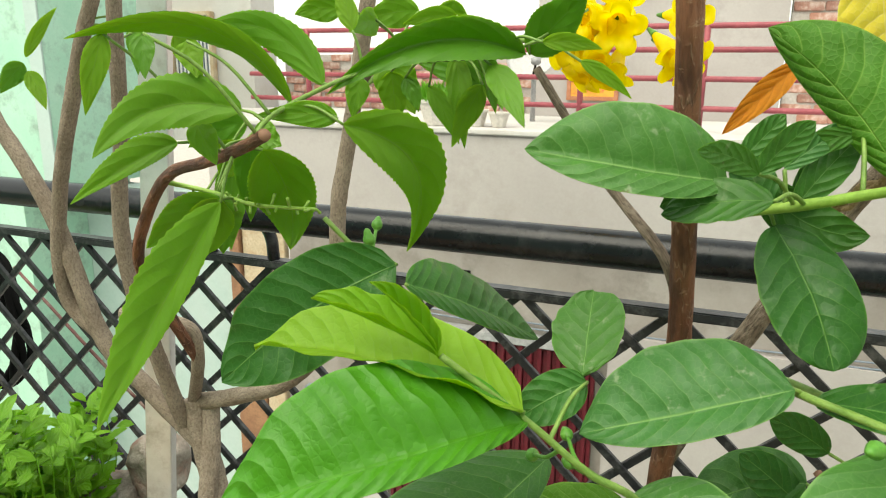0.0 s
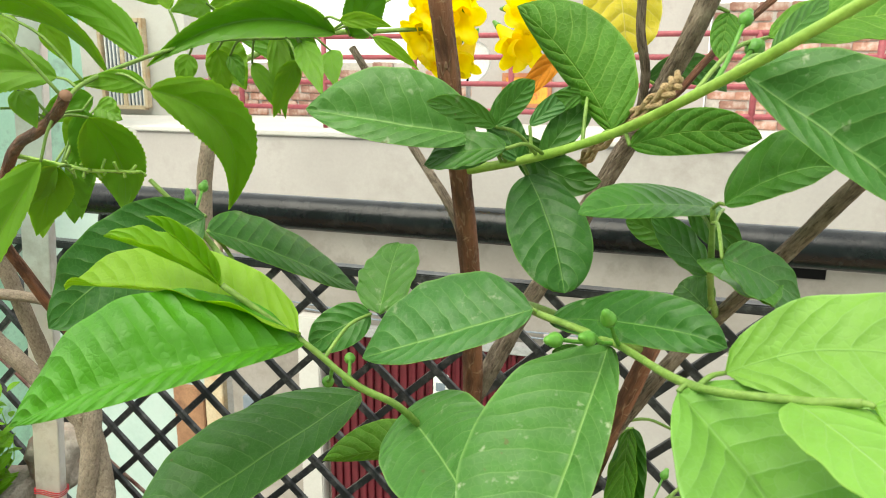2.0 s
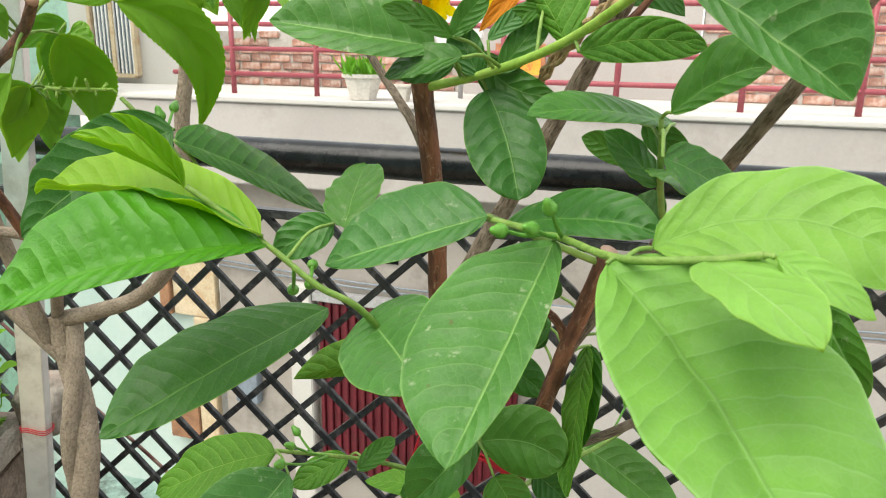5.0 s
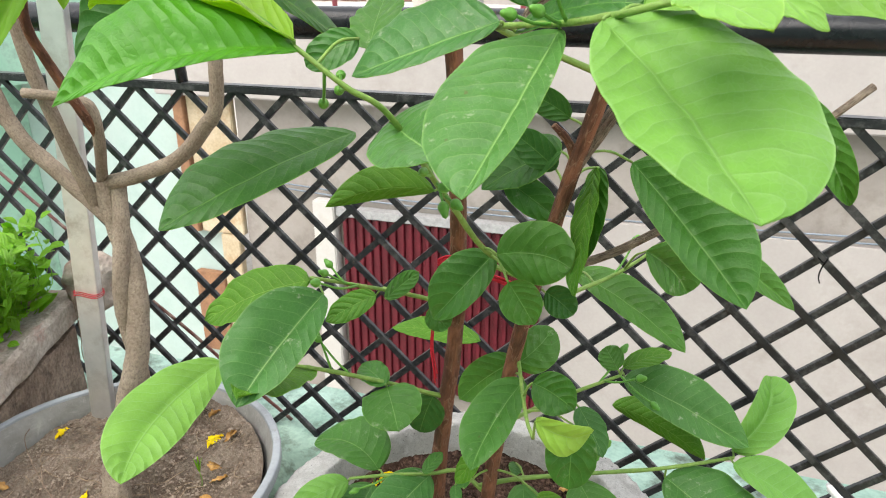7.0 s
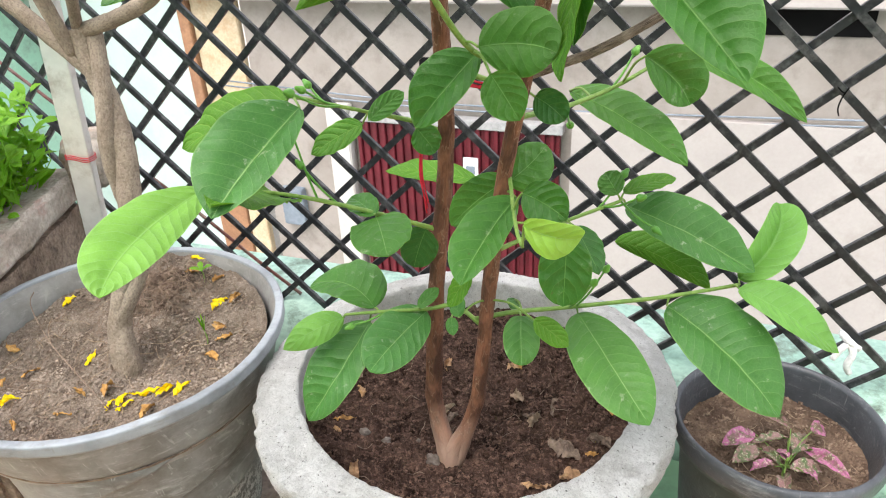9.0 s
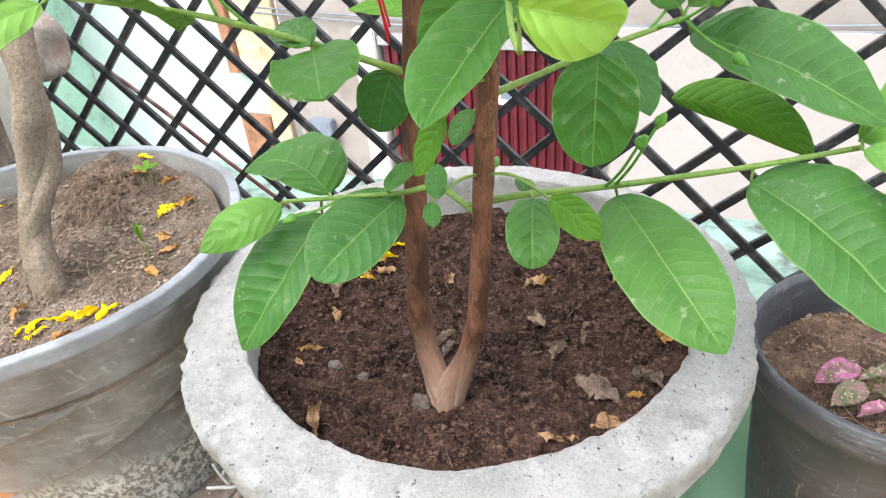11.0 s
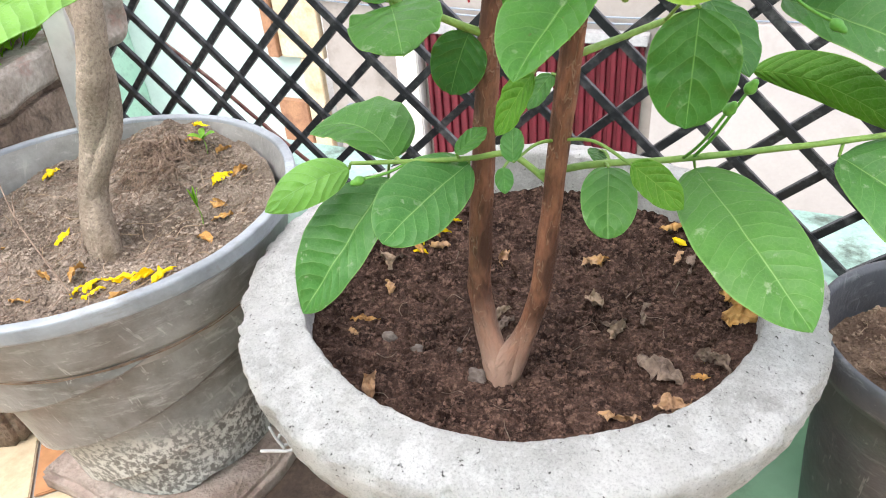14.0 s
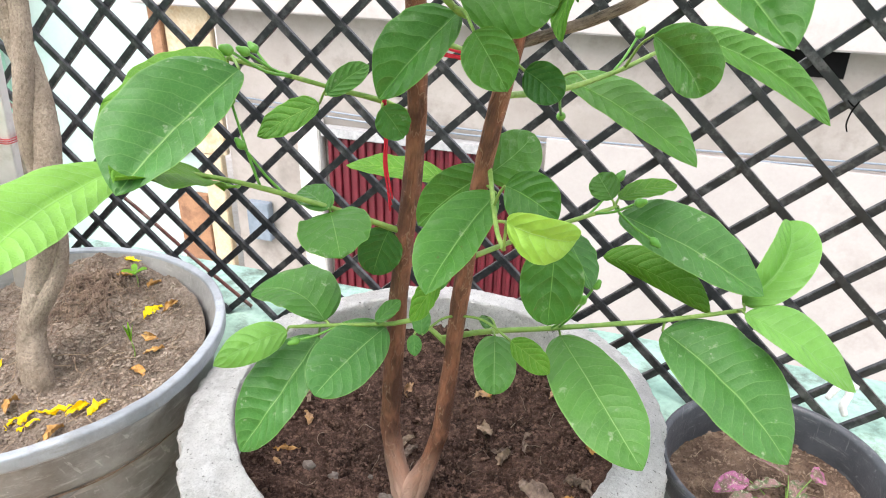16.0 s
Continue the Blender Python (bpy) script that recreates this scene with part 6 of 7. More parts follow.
leaf(trumpet, 't', (-0.335, 0.516, 1.213), (-0.360, 0.517, 1.212), (-0.384, 0.519, 1.206), 0.027, (-0.03, -0.99, -0.16), "lance")
leaf(trumpet, 't', (-0.311, 0.492, 1.212), (-0.303, 0.509, 1.206), (-0.295, 0.527, 1.196), 0.026, (0.75, -0.52, -0.41), "lance")
leaf(trumpet, 't', (-0.212, 0.420, 1.185), (-0.194, 0.424, 1.185), (-0.177, 0.428, 1.181), 0.012, (0.21, -0.97, -0.06), "lance")
leaf(trumpet, 'k', (-0.283, 0.454, 1.181), (-0.273, 0.458, 1.174), (-0.262, 0.462, 1.165), 0.019, (0.37, -0.93, 0.03), "lance")
leaf(trumpet, 't', (-0.456, 0.266, 1.172), (-0.450, 0.272, 1.187), (-0.443, 0.278, 1.198), 0.007, (0.75, -0.65, -0.08), "lance")
leaf(trumpet, 't', (-0.454, 0.265, 1.165), (-0.449, 0.265, 1.156), (-0.443, 0.264, 1.145), 0.010, (0.64, -0.66, 0.38), "lance")
leaf(trumpet, 'k', (-0.457, 0.265, 1.169), (-0.462, 0.261, 1.162), (-0.467, 0.257, 1.153), 0.012, (0.73, -0.67, -0.10), "lance")
leaf(trumpet, 't', (-0.189, 0.424, 1.174), (-0.173, 0.427, 1.165), (-0.158, 0.431, 1.152), 0.010, (0.24, -0.97, 0.04), "lance")
leaf(trumpet, 't', (-0.279, 0.450, 1.204), (-0.297, 0.446, 1.203), (-0.315, 0.442, 1.198), 0.014, (0.24, -0.96, -0.16), "lance")
leaf(trumpet, 't', (-0.629, 0.576, 1.202), (-0.621, 0.586, 1.182), (-0.614, 0.595, 1.157), 0.029, (0.68, -0.73, -0.08), "lance")
leaf(trumpet, 'k', (-0.686, 0.555, 1.204), (-0.698, 0.543, 1.176), (-0.710, 0.530, 1.141), 0.028, (0.74, -0.68, -0.02), "lance")
leaf(trumpet, 'k', (-0.667, 0.564, 1.210), (-0.663, 0.559, 1.188), (-0.660, 0.554, 1.161), 0.022, (0.69, -0.68, 0.24), "lance")
leaf(trumpet, 't', (-0.280, 0.452, 1.179), (-0.274, 0.446, 1.151), (-0.268, 0.440, 1.116), 0.019, (0.35, -0.91, 0.23), "lance")
leaf(trumpet, 't', (-0.295, 0.441, 1.157), (-0.283, 0.441, 1.140), (-0.272, 0.440, 1.119), 0.015, (0.30, -0.93, 0.21), "lance")
leaf(trumpet, 'k', (-0.311, 0.437, 1.163), (-0.305, 0.436, 1.153), (-0.300, 0.435, 1.140), 0.014, (0.35, -0.91, 0.24), "lance")
leaf(trumpet, 't', (-0.339, 0.426, 1.163), (-0.341, 0.422, 1.151), (-0.342, 0.418, 1.135), 0.018, (0.53, -0.83, 0.19), "lance")
leaf(trumpet, 't', (-0.355, 0.432, 1.208), (-0.371, 0.425, 1.208), (-0.386, 0.419, 1.204), 0.020, (0.39, -0.91, -0.11), "lance")
leaf(trumpet, 't', (-0.240, 0.468, 1.181), (-0.268, 0.460, 1.196), (-0.295, 0.453, 1.204), 0.018, (0.25, -0.97, -0.02), "lance")
leaf(trumpet, 'k', (-0.445, 0.439, 1.130), (-0.467, 0.432, 1.121), (-0.490, 0.424, 1.108), 0.027, (0.36, -0.93, -0.09), "lance")
leaf(trumpet, 'k', (-0.432, 0.429, 1.122), (-0.419, 0.427, 1.118), (-0.406, 0.426, 1.113), 0.026, (0.03, -0.94, 0.34), "lance")
leaf(trumpet, 't', (-0.444, 0.432, 1.112), (-0.453, 0.429, 1.100), (-0.462, 0.425, 1.084), 0.032, (0.51, -0.85, -0.11), "lance")
leaf(trumpet, 'k', (-0.463, 0.428, 1.067), (-0.464, 0.427, 1.048), (-0.466, 0.427, 1.024), 0.030, (0.63, -0.77, -0.03), "lance")
leaf(trumpet, 't', (-0.485, 0.421, 1.067), (-0.484, 0.415, 1.043), (-0.483, 0.409, 1.014), 0.033, (0.73, -0.66, 0.18), "lance")

stalks(trumpet, 0.0009, "twig_green", 0.10)

part("root_collar", tube(bmesh.new(), [(-0.628, 0.480, 0.300), (-0.632, 0.486, 0.338), (-0.640, 0.498, 0.37), (-0.642, 0.508, 0.405), (-0.634, 0.520, 0.44)], 0.0215, 0.0125, 32, 10, 0.16), "bark_grey", trumpet)

# aluminium stake in the grey pot
stake = thing("metal_stake", (-0.7855, 0.632, 0.33), "bare aluminium channel stake tied with red thread", "stake")
stake_foot, stake_head = Vector((-0.795, 0.634, 0.325)), Vector((-0.693, 0.627, 1.35))
up = (stake_head - stake_foot).normalized()
wide = Vector((1.0, 0.3, 0)).normalized()
deep = up.cross(wide).normalized()
wide = deep.cross(up).normalized()
stake_turn = Matrix((wide, deep, up)).transposed().to_4x4()
for name, lo, hi in (("web", (-0.017, -0.001, 0), (0.017, 0.001, 1.02)), ("flange", (-0.017, 0.0012, 0), (-0.015, 0.016, 1.02)), ("flange", (0.015, 0.0012, 0), (0.017, 0.016, 1.02))):
    q = bmesh.new()
    box(q, lo, hi, 0.0006)
    bmesh.ops.transform(q, matrix=Matrix.Translation(stake_foot) @ stake_turn, verts=q.verts)
    part(name, q, "tin", stake, smooth=False)
for k in range(3):
    mid = stake_foot + up * (0.258 + 0.003 * k)
    loop = [mid + wide * x + deep * y + up * 0.0015 * w for x, y, w in ((-0.019, -0.002, 0), (-0.008, -0.0028, 1), (0.008, -0.0028, -1), (0.019, -0.002, 0), (0.0195, 0.016, 0), (0.0, 0.019, 1), (-0.0195, 0.017, 0), (-0.0195, 0.0, 0))]
    part("thread", tube(bmesh.new(), loop, 0.0006, 0.0006, 6, 5), "thread_red", stake)
part("thread", tube(bmesh.new(), [stake_foot + up * 0.260 - wide * 0.019, stake_foot + up * 0.235 - wide * 0.021, stake_foot + up * 0.19 - wide * 0.017, stake_foot + up * 0.15 - wide * 0.019, stake_foot + up * 0.12 - wide * 0.010], 0.0008, 0.0008, 6, 5), "bark_dry", stake)

# ---- buds, ties and flowers ----
twig(guava, "stub", [(-0.014, 0.436, 0.905), (-0.021, 0.428, 0.921), (-0.031, 0.421, 0.934)], 0.0042, 0.0026, "bark_red", 9, 0.35)
for base, tip, r in (
    ((-0.106, 0.366, 0.890), (-0.098, 0.352, 0.872), 0.0052), ((-0.104, 0.372, 0.884), (-0.086, 0.356, 0.879), 0.0050), ((-0.108, 0.362, 0.894), (-0.094, 0.346, 0.896), 0.0046),
    ((-0.006, 0.315, 1.013), (0.022, 0.314, 1.040), 0.0052), ((-0.012, 0.300, 1.017), (-0.025, 0.276, 1.028), 0.0045),
    ((-0.006, 0.295, 1.018), (-0.014, 0.274, 1.043), 0.0045), ((-0.020, 0.305, 1.016), (-0.041, 0.274, 1.025), 0.0045),
    ((-0.150, 0.305, 0.975), (-0.167, 0.319, 0.969), 0.0040), ((-0.165, 0.305, 0.985), (-0.191, 0.344, 0.952), 0.0045),
    ((-0.155, 0.305, 0.978), (-0.170, 0.334, 0.979), 0.0040), ((-0.225, 0.465, 0.752), (-0.236, 0.384, 0.786), 0.0050),
    ((-0.235, 0.455, 0.757), (-0.264, 0.464, 0.774), 0.0045), ((-0.225, 0.462, 0.752), (-0.252, 0.428, 0.777), 0.0045),
    ((-0.235, 0.45, 0.655), (-0.268, 0.436, 0.702), 0.0045), ((-0.250, 0.44, 0.661), (-0.276, 0.445, 0.738), 0.0045),
    ((0.020, 0.565, 0.625), (0.062, 0.535, 0.654), 0.0050), ((0.015, 0.560, 0.624), (0.038, 0.597, 0.657), 0.0050),
    ((0.034, 0.575, 0.628), (0.080, 0.560, 0.601), 0.0048), ((-0.010, 0.540, 0.508), (0.023, 0.504, 0.570), 0.0050),
    ((0.000, 0.543, 0.508), (0.033, 0.518, 0.581), 0.0048), ((0.015, 0.565, 0.751), (0.037, 0.607, 0.784), 0.0048),
    ((-0.020, 0.530, 0.742), (-0.024, 0.585, 0.702), 0.0048), ((-0.205, 0.473, 0.511), (-0.240, 0.439, 0.503), 0.0045),
    ((-0.100, 0.508, 0.503), (-0.098, 0.550, 0.520), 0.0042), ((0.035, 0.320, 1.148), (0.050, 0.361, 1.166), 0.0055), ((0.030, 0.310, 1.144), (0.041, 0.338, 1.180), 0.0040), ((-0.300, 0.371, 1.040), (-0.308, 0.370, 1.071), 0.0045), ((-0.308, 0.372, 1.048), (-0.315, 0.402, 1.072), 0.0042), ((-0.295, 0.371, 1.036), (-0.312, 0.371, 1.054), 0.0036),
    ((0.025, 0.310, 1.144), (0.042, 0.307, 1.151), 0.0035), ((-0.112, 0.352, 0.905), (-0.108, 0.326, 0.915), 0.0042),
    ((-0.108, 0.365, 0.892), (-0.126, 0.381, 0.915), 0.0042)):
    base = min(SPOTS[guava.name], key=lambda q: (q - Vector(base)).length)
    bud(guava, base, tip, r * 0.9, 0.0011)


def thread(plant, name, points, r, material, label=""):
    return part(name, tube(bmesh.new(), points, r, r, 6, 6), material, plant, label)


for k in range(6):
    z = 0.778 + 0.0016 * (k % 3) - 0.004 * (k // 3)
    y = -0.0015 * (k % 2)
    z += 0.007 * (k // 3)
    thread(guava, "thread", [(-0.150, 0.488, z - 0.006), (-0.138, 0.4865 + y, z + 0.001), (-0.124, 0.484 + y, z), (-0.100, 0.472 + y, z - 0.003 - 0.0012 * (k % 4)), (-0.075, 0.461 + y, z - 0.005), (-0.058, 0.452, z - 0.007), (-0.048, 0.452, z - 0.008)], 0.0009, "thread_red", "red cotton thread tied round the stems" if k == 0 else "")
for k in range(3):
    x = -0.1555 - 0.0012 * k
    thread(guava, "thread", [(-0.144, 0.484, 0.778), (x, 0.489, 0.735 - 0.002 * k), (x - 0.001, 0.493, 0.705), (x - 0.003 - 0.0015 * math.sin(k * 2.0), 0.495, 0.672 - 0.002 * k), (x + 0.001, 0.497, 0.640 - 0.006 * k)], 0.0009, "thread_red")
rope_line = curve_points([(-0.048, 0.432, 1.083), (-0.038, 0.418, 1.101), (-0.016, 0.388, 1.122), (0.004, 0.368, 1.139), (0.012, 0.372, 1.148)], 12)
for strand in range(3):
    coil = []
    for i, q in enumerate(rope_line):
        a = strand * 2.094 + i * 0.38
        coil.append(q + Vector((-0.45, 0.3, 0.85)) * (0.0034 * math.sin(a)) + Vector((0.5, -0.85, 0.15)) * (0.0022 * math.sin(2 * a)))
    thread(guava, "tie", coil, 0.0018, "rope", "old braided straw rope tying the twigs" if strand == 0 else "")
thread(guava, "tie", [(-0.048, 0.432, 1.083), (-0.054, 0.434, 1.074), (-0.052, 0.436, 1.062)], 0.0026, "rope")


def flower(plant, place, ahead, size, seed):
    """A yellow trumpet: a narrow tube that widens, and five rounded lobes that bend back."""
    rnd = random.Random(seed)
    place, ahead = Vector(place), Vector(ahead).normalized()
    a = ahead.orthogonal().normalized()
    b = ahead.cross(a)
    bm = bmesh.new()
    sides = 40
    rings = []
    for u, r, lobe in ((0.0, 0.05, 0), (0.12, 0.07, 0), (0.35, 0.14, 0), (0.6, 0.2, 0), (0.8, 0.27, 0.05), (0.92, 0.38, 0.16), (1.0, 0.50, 0.3), (0.98, 0.60, 0.45)):
        ring = []
        for k in range(sides):
            t = 2 * math.pi * k / sides
            petal = abs(math.cos(t * 2.5)) ** 0.7
            w = r * (1 - lobe * (1 - petal)) * (1 + 0.06 * noise.noise(Vector((math.cos(t) * 3, math.sin(t) * 3, seed + u))))
            z = u * 1.1 + lobe * 0.22 * noise.noise(Vector((math.cos(t) * 2, math.sin(t) * 2, seed * 2.0)))
            ring.append(bm.verts.new(place + (ahead * z + (a * math.cos(t) + b * math.sin(t)) * w) * size))
        rings.append(ring)
    for p, q in zip(rings, rings[1:]):
        for k in range(sides):
            bm.faces.new((p[k], p[(k + 1) % sides], q[(k + 1) % sides], q[k]))
    bm.faces.new(rings[0])
    ob = part("flower", bm, "petal", plant, "bright yellow trumpet flower")
    part("calyx", tube(bmesh.new(), [place - ahead * size * 0.12, place + ahead * size * 0.02, place + ahead * size * 0.14], size * 0.04, size * 0.09, 8, 3), "bud", ob)


twig(trumpet, "twig", [(-0.436, 0.60, 1.15), (-0.37, 0.66, 1.19), (-0.30, 0.72, 1.20), (-0.215, 0.758, 1.205)], 0.0035, 0.002, "twig_green")
FLOWER = random.Random(8)
for k in range(15):
    d = Vector((FLOWER.uniform(-0.040, 0.032), FLOWER.uniform(-0.01, 0.03), FLOWER.uniform(-0.022, 0.034)))
    way = Vector((d.x * 22 + FLOWER.uniform(-0.4, 0.4), -0.8, (d.z - 0.004) * 22 - 0.2 + FLOWER.uniform(-0.5, 0.4)))
    flower(trumpet, Vector((-0.206, 0.770, 1.212)) + d, way, FLOWER.uniform(0.040, 0.052), k)
leaf(trumpet, "w", (-0.034, 0.465, 1.232), (-0.026, 0.46, 1.195), (-0.021, 0.46, 1.163), 0.052, (0.25, -0.95, 0.1), "round", 0.15)
leaf(guava, "o", (-0.060, 0.50, 1.178), (-0.080, 0.502, 1.156), (-0.105, 0.500, 1.128), 0.020, (0.2, -0.9, 0.4), "oval", 0.5)

# ---- litter on the soil ----
LITTER = random.Random(11)


def scrap(name, x, y, height, size, material, label, category, group, slim=1.0, crumple=0.16):
    """A small dry leaf or petal, rolled along its rib, twisted and shrivelled, lying on the soil."""
    a = LITTER.uniform(0, 6.28)
    d = Vector((math.cos(a), math.sin(a), 0)) * size / 2
    side = Vector((-d.y, d.x, 0)) * LITTER.uniform(-0.35, 0.35)
    z = max(height(x + k * d.x, y + k * d.y) for k in (-1, -0.5, 0, 0.5, 1)) + 0.001
    c = Vector((x, y, z))
    bm = bmesh.new()
    roll = LITTER.choice((-1, 1)) * LITTER.uniform(0.9, 2.2)
    leaf_sheet(bm, c - d, c + side + Vector((0, 0, size * LITTER.uniform(0.08, 0.2))), c + d + Vector((0, 0, size * LITTER.uniform(0.0, 0.16))), size * slim * LITTER.uniform(0.32, 0.52), (LITTER.uniform(-0.7, 0.7), LITTER.uniform(-0.7, 0.7), 1), "oval", LITTER.uniform(-0.3, 0.9), 0.20, roll, rows=18, cols=6, seed=x * 90 + y * 31, slots=(0, 0))
    shift = Vector((x * 40, y * 40, 0))
    for v in bm.verts:
        q = v.co / size * 3.4 + shift
        u = v.co / size * 9.0 + shift
        v.co += Vector((noise.noise(q + Vector((9, 0, 0))), noise.noise(q + Vector((0, 9, 0))), abs(noise.noise(q)) * 0.9 + 0.1)) * size * crumple * 0.55
        v.co += Vector((noise.noise(u), noise.noise(u + Vector((0, 5, 0))), noise.noise(u + Vector((5, 0, 0))))) * size * crumple * 0.22
        v.co.z += (0.25 - abs(noise.noise(q * 1.6 + Vector((2, 3, 0))))) * size * crumple * 0.9
    low = min(v.co.z - height(v.co.x, v.co.y) for v in bm.verts)
    bmesh.ops.translate(bm, vec=(0, 0, -low - size * 0.03), verts=bm.verts)
    return solo(name, bm, material, label, category, group)


DRY = (("dry_leaf", "curled brown dry leaf lying on dark soil"), ("dry_grey", "crumpled grey-brown dry leaf lying on dark soil"), ("dry_pale", "thin papery beige dry leaf lying on dark soil"), ("petal_dry", "shrivelled orange-brown dry petal lying on dark soil"))
for x, y, size, kind, slim in (
        (-0.002, 0.523, 0.044, 1, 1.3), (0.036, 0.531, 0.032, 1, 1.0), (0.013, 0.484, 0.027, 0, 1.3), (-0.025, 0.465, 0.036, 0, 0.8), (0.052, 0.600, 0.032, 3, 1.1), (0.043, 0.634, 0.030, 3, 1.0),
        (-0.084, 0.615, 0.022, 2, 1.5), (-0.047, 0.572, 0.028, 2, 1.1), (-0.060, 0.590, 0.030, 1, 0.5), (-0.030, 0.604, 0.034, 1, 0.4), (-0.098, 0.672, 0.036, 0, 0.9), (-0.090, 0.680, 0.026, 3, 1.0),
        (0.002, 0.684, 0.034, 1, 0.8), (-0.015, 0.690, 0.028, 0, 0.8), (0.031, 0.672, 0.022, 2, 1.2), (-0.297, 0.506, 0.031, 3, 0.8), (-0.234, 0.418, 0.036, 0, 0.6), (-0.299, 0.560, 0.027, 0, 0.8),
        (-0.314, 0.592, 0.028, 2, 1.2), (-0.305, 0.606, 0.020, 1, 0.9), (-0.322, 0.629, 0.030, 3, 1.0), (-0.310, 0.640, 0.032, 3, 0.9), (-0.296, 0.636, 0.028, 3, 0.9), (-0.335, 0.624, 0.024, 1, 1.1), (-0.290, 0.655, 0.030, 3, 1.0), (-0.275, 0.648, 0.026, 0, 0.9),
        (-0.293, 0.478, 0.014, 0, 1.0), (-0.170, 0.566, 0.034, 2, 0.9), (-0.160, 0.556, 0.026, 1, 0.8), (0.030, 0.521, 0.016, 3, 1.0), (-0.20, 0.66, 0.026, 0, 0.9), (-0.029, 0.733, 0.028, 3, 0.9)):
    scrap("dry_leaf", x, y, cement_soil, size, DRY[kind][0], DRY[kind][1], "dry leaf", "dry leaves on the soil", slim, 0.30)
for x, y, size in ((-0.300, 0.652, 0.026), (-0.285, 0.668, 0.026), (-0.312, 0.664, 0.024), (-0.277, 0.690, 0.024), (-0.299, 0.691, 0.024), (-0.310, 0.680, 0.022), (0.029, 0.549, 0.011), (-0.019, 0.714, 0.018), (-0.292, 0.630, 0.018)):
    scrap("fallen_petal", x, y, cement_soil, size, "petal", "fallen yellow petal lying on dark soil", "petal", "petals in the cement pot", 0.8)
for x, y in ((-0.599, 0.420), (-0.590, 0.427), (-0.581, 0.420), (-0.575, 0.440), (-0.560, 0.447), (-0.545, 0.456), (-0.527, 0.460), (-0.518, 0.468), (-0.572, 0.632), (-0.578, 0.640), (-0.655, 0.705), (-0.823, 0.580), (-0.740, 0.378), (-0.690, 0.478)):
    scrap("fallen_petal", x, y, grey_soil, 0.028, "petal", "fallen yellow petal lying on pale soil", "petal", "petals in the plastic pot", 0.75, 0.22)
for x, y in ((-0.646, 0.676), (-0.604, 0.684), (-0.545, 0.595), (-0.523, 0.572), (-0.519, 0.532), (-0.551, 0.645), (-0.657, 0.384), (-0.761, 0.436), (-0.660, 0.423), (-0.620, 0.436), (-0.825, 0.467), (-0.535, 0.413), (-0.70, 0.345), (-0.79, 0.40)):
    scrap("dry_petal", x, y, grey_soil, 0.028, "petal_dry", "withered brown petal lying on pale soil", "petal", "dry petals in the plastic pot", 0.9, 0.2)


def pebble(x, y, height, r, seed):
    bm = bmesh.new()
    bmesh.ops.create_icosphere(bm, subdivisions=3, radius=r)
    for v in bm.verts:
        v.co = Vector((v.co.x * 1.2, v.co.y, v.co.z * 0.7)) * (1 + 0.55 * noise.noise(v.co / r * 1.3 + Vector((seed, 0, 0)))) + Vector((x, y, height(x, y) + r * 0.3))
    solo("pebble", bm, "stone", "small rough stone half sunk in the soil", "stone", "stones on the soil")


for k, (x, y, r) in enumerate(((-0.228, 0.488, 0.0048), (-0.1585, 0.474, 0.0076), (-0.259, 0.489, 0.0060), (-0.190, 0.505, 0.0028), (-0.232, 0.405, 0.0030))):
    pebble(x, y, cement_soil, r, k * 3.1)


def crumbs(name, centre, radius, height, count, size, material, pot, seed, label):
    """Loose crumbs of soil of many sizes, as one part."""
    rnd = random.Random(seed)
    ball = bmesh.new()
    bmesh.ops.create_icosphere(ball, subdivisions=1, radius=1.0)
    ball.verts.ensure_lookup_table()
    dirs = [v.co.copy() for v in ball.verts]
    tris = [[v.index for v in f.verts] for f in ball.faces]
    ball.free()
    verts, faces = [], []
    for i in range(count):
        a, q = rnd.uniform(0, 6.283), radius * math.sqrt(rnd.random())
        x, y = centre[0] + q * math.cos(a), centre[1] + q * math.sin(a)
        r = size * (0.4 + rnd.random() ** 10 * 4.0)
        c = Vector((x, y, height(x, y) + r * 0.25))
        s = Vector((rnd.uniform(0.7, 1.3), rnd.uniform(0.7, 1.3), rnd.uniform(0.6, 1.0)))
        n0 = len(verts)
        for d in dirs:
            w = r * (1 + 1.3 * noise.noise(d * 2.1 + Vector((i * 1.3, 0, 0))))
            verts.append((c.x + d.x * s.x * w, c.y + d.y * s.y * w, c.z + d.z * s.z * w))
        faces.extend([tuple(n0 + k for k in t) for t in tris])
    data = bpy.data.meshes.new(name)
    data.from_pydata(verts, [], faces)
    data.materials.append(M[material])
    ob = new(name, data)
    ob.parent = pot
    ob.matrix_parent_inverse = pot.matrix_world.inverted()
    return tagged(ob, label, kind="stuff")


crumbs("soil_crumb", CEM, 0.213, cement_soil, 34000, 0.00072, "crumb_dark", cement_pot, 1, "dark crumbs of soil")
crumbs("soil_crumb", GREY, 0.208, grey_soil, 42000, 0.00062, "crumb_pale", grey_pot, 2, "pale dry crumbs of soil")
crumbs("soil_crumb", BLK, 0.114, black_soil, 12000, 0.00062, "crumb_brown", black_pot, 3, "brown crumbs of soil")


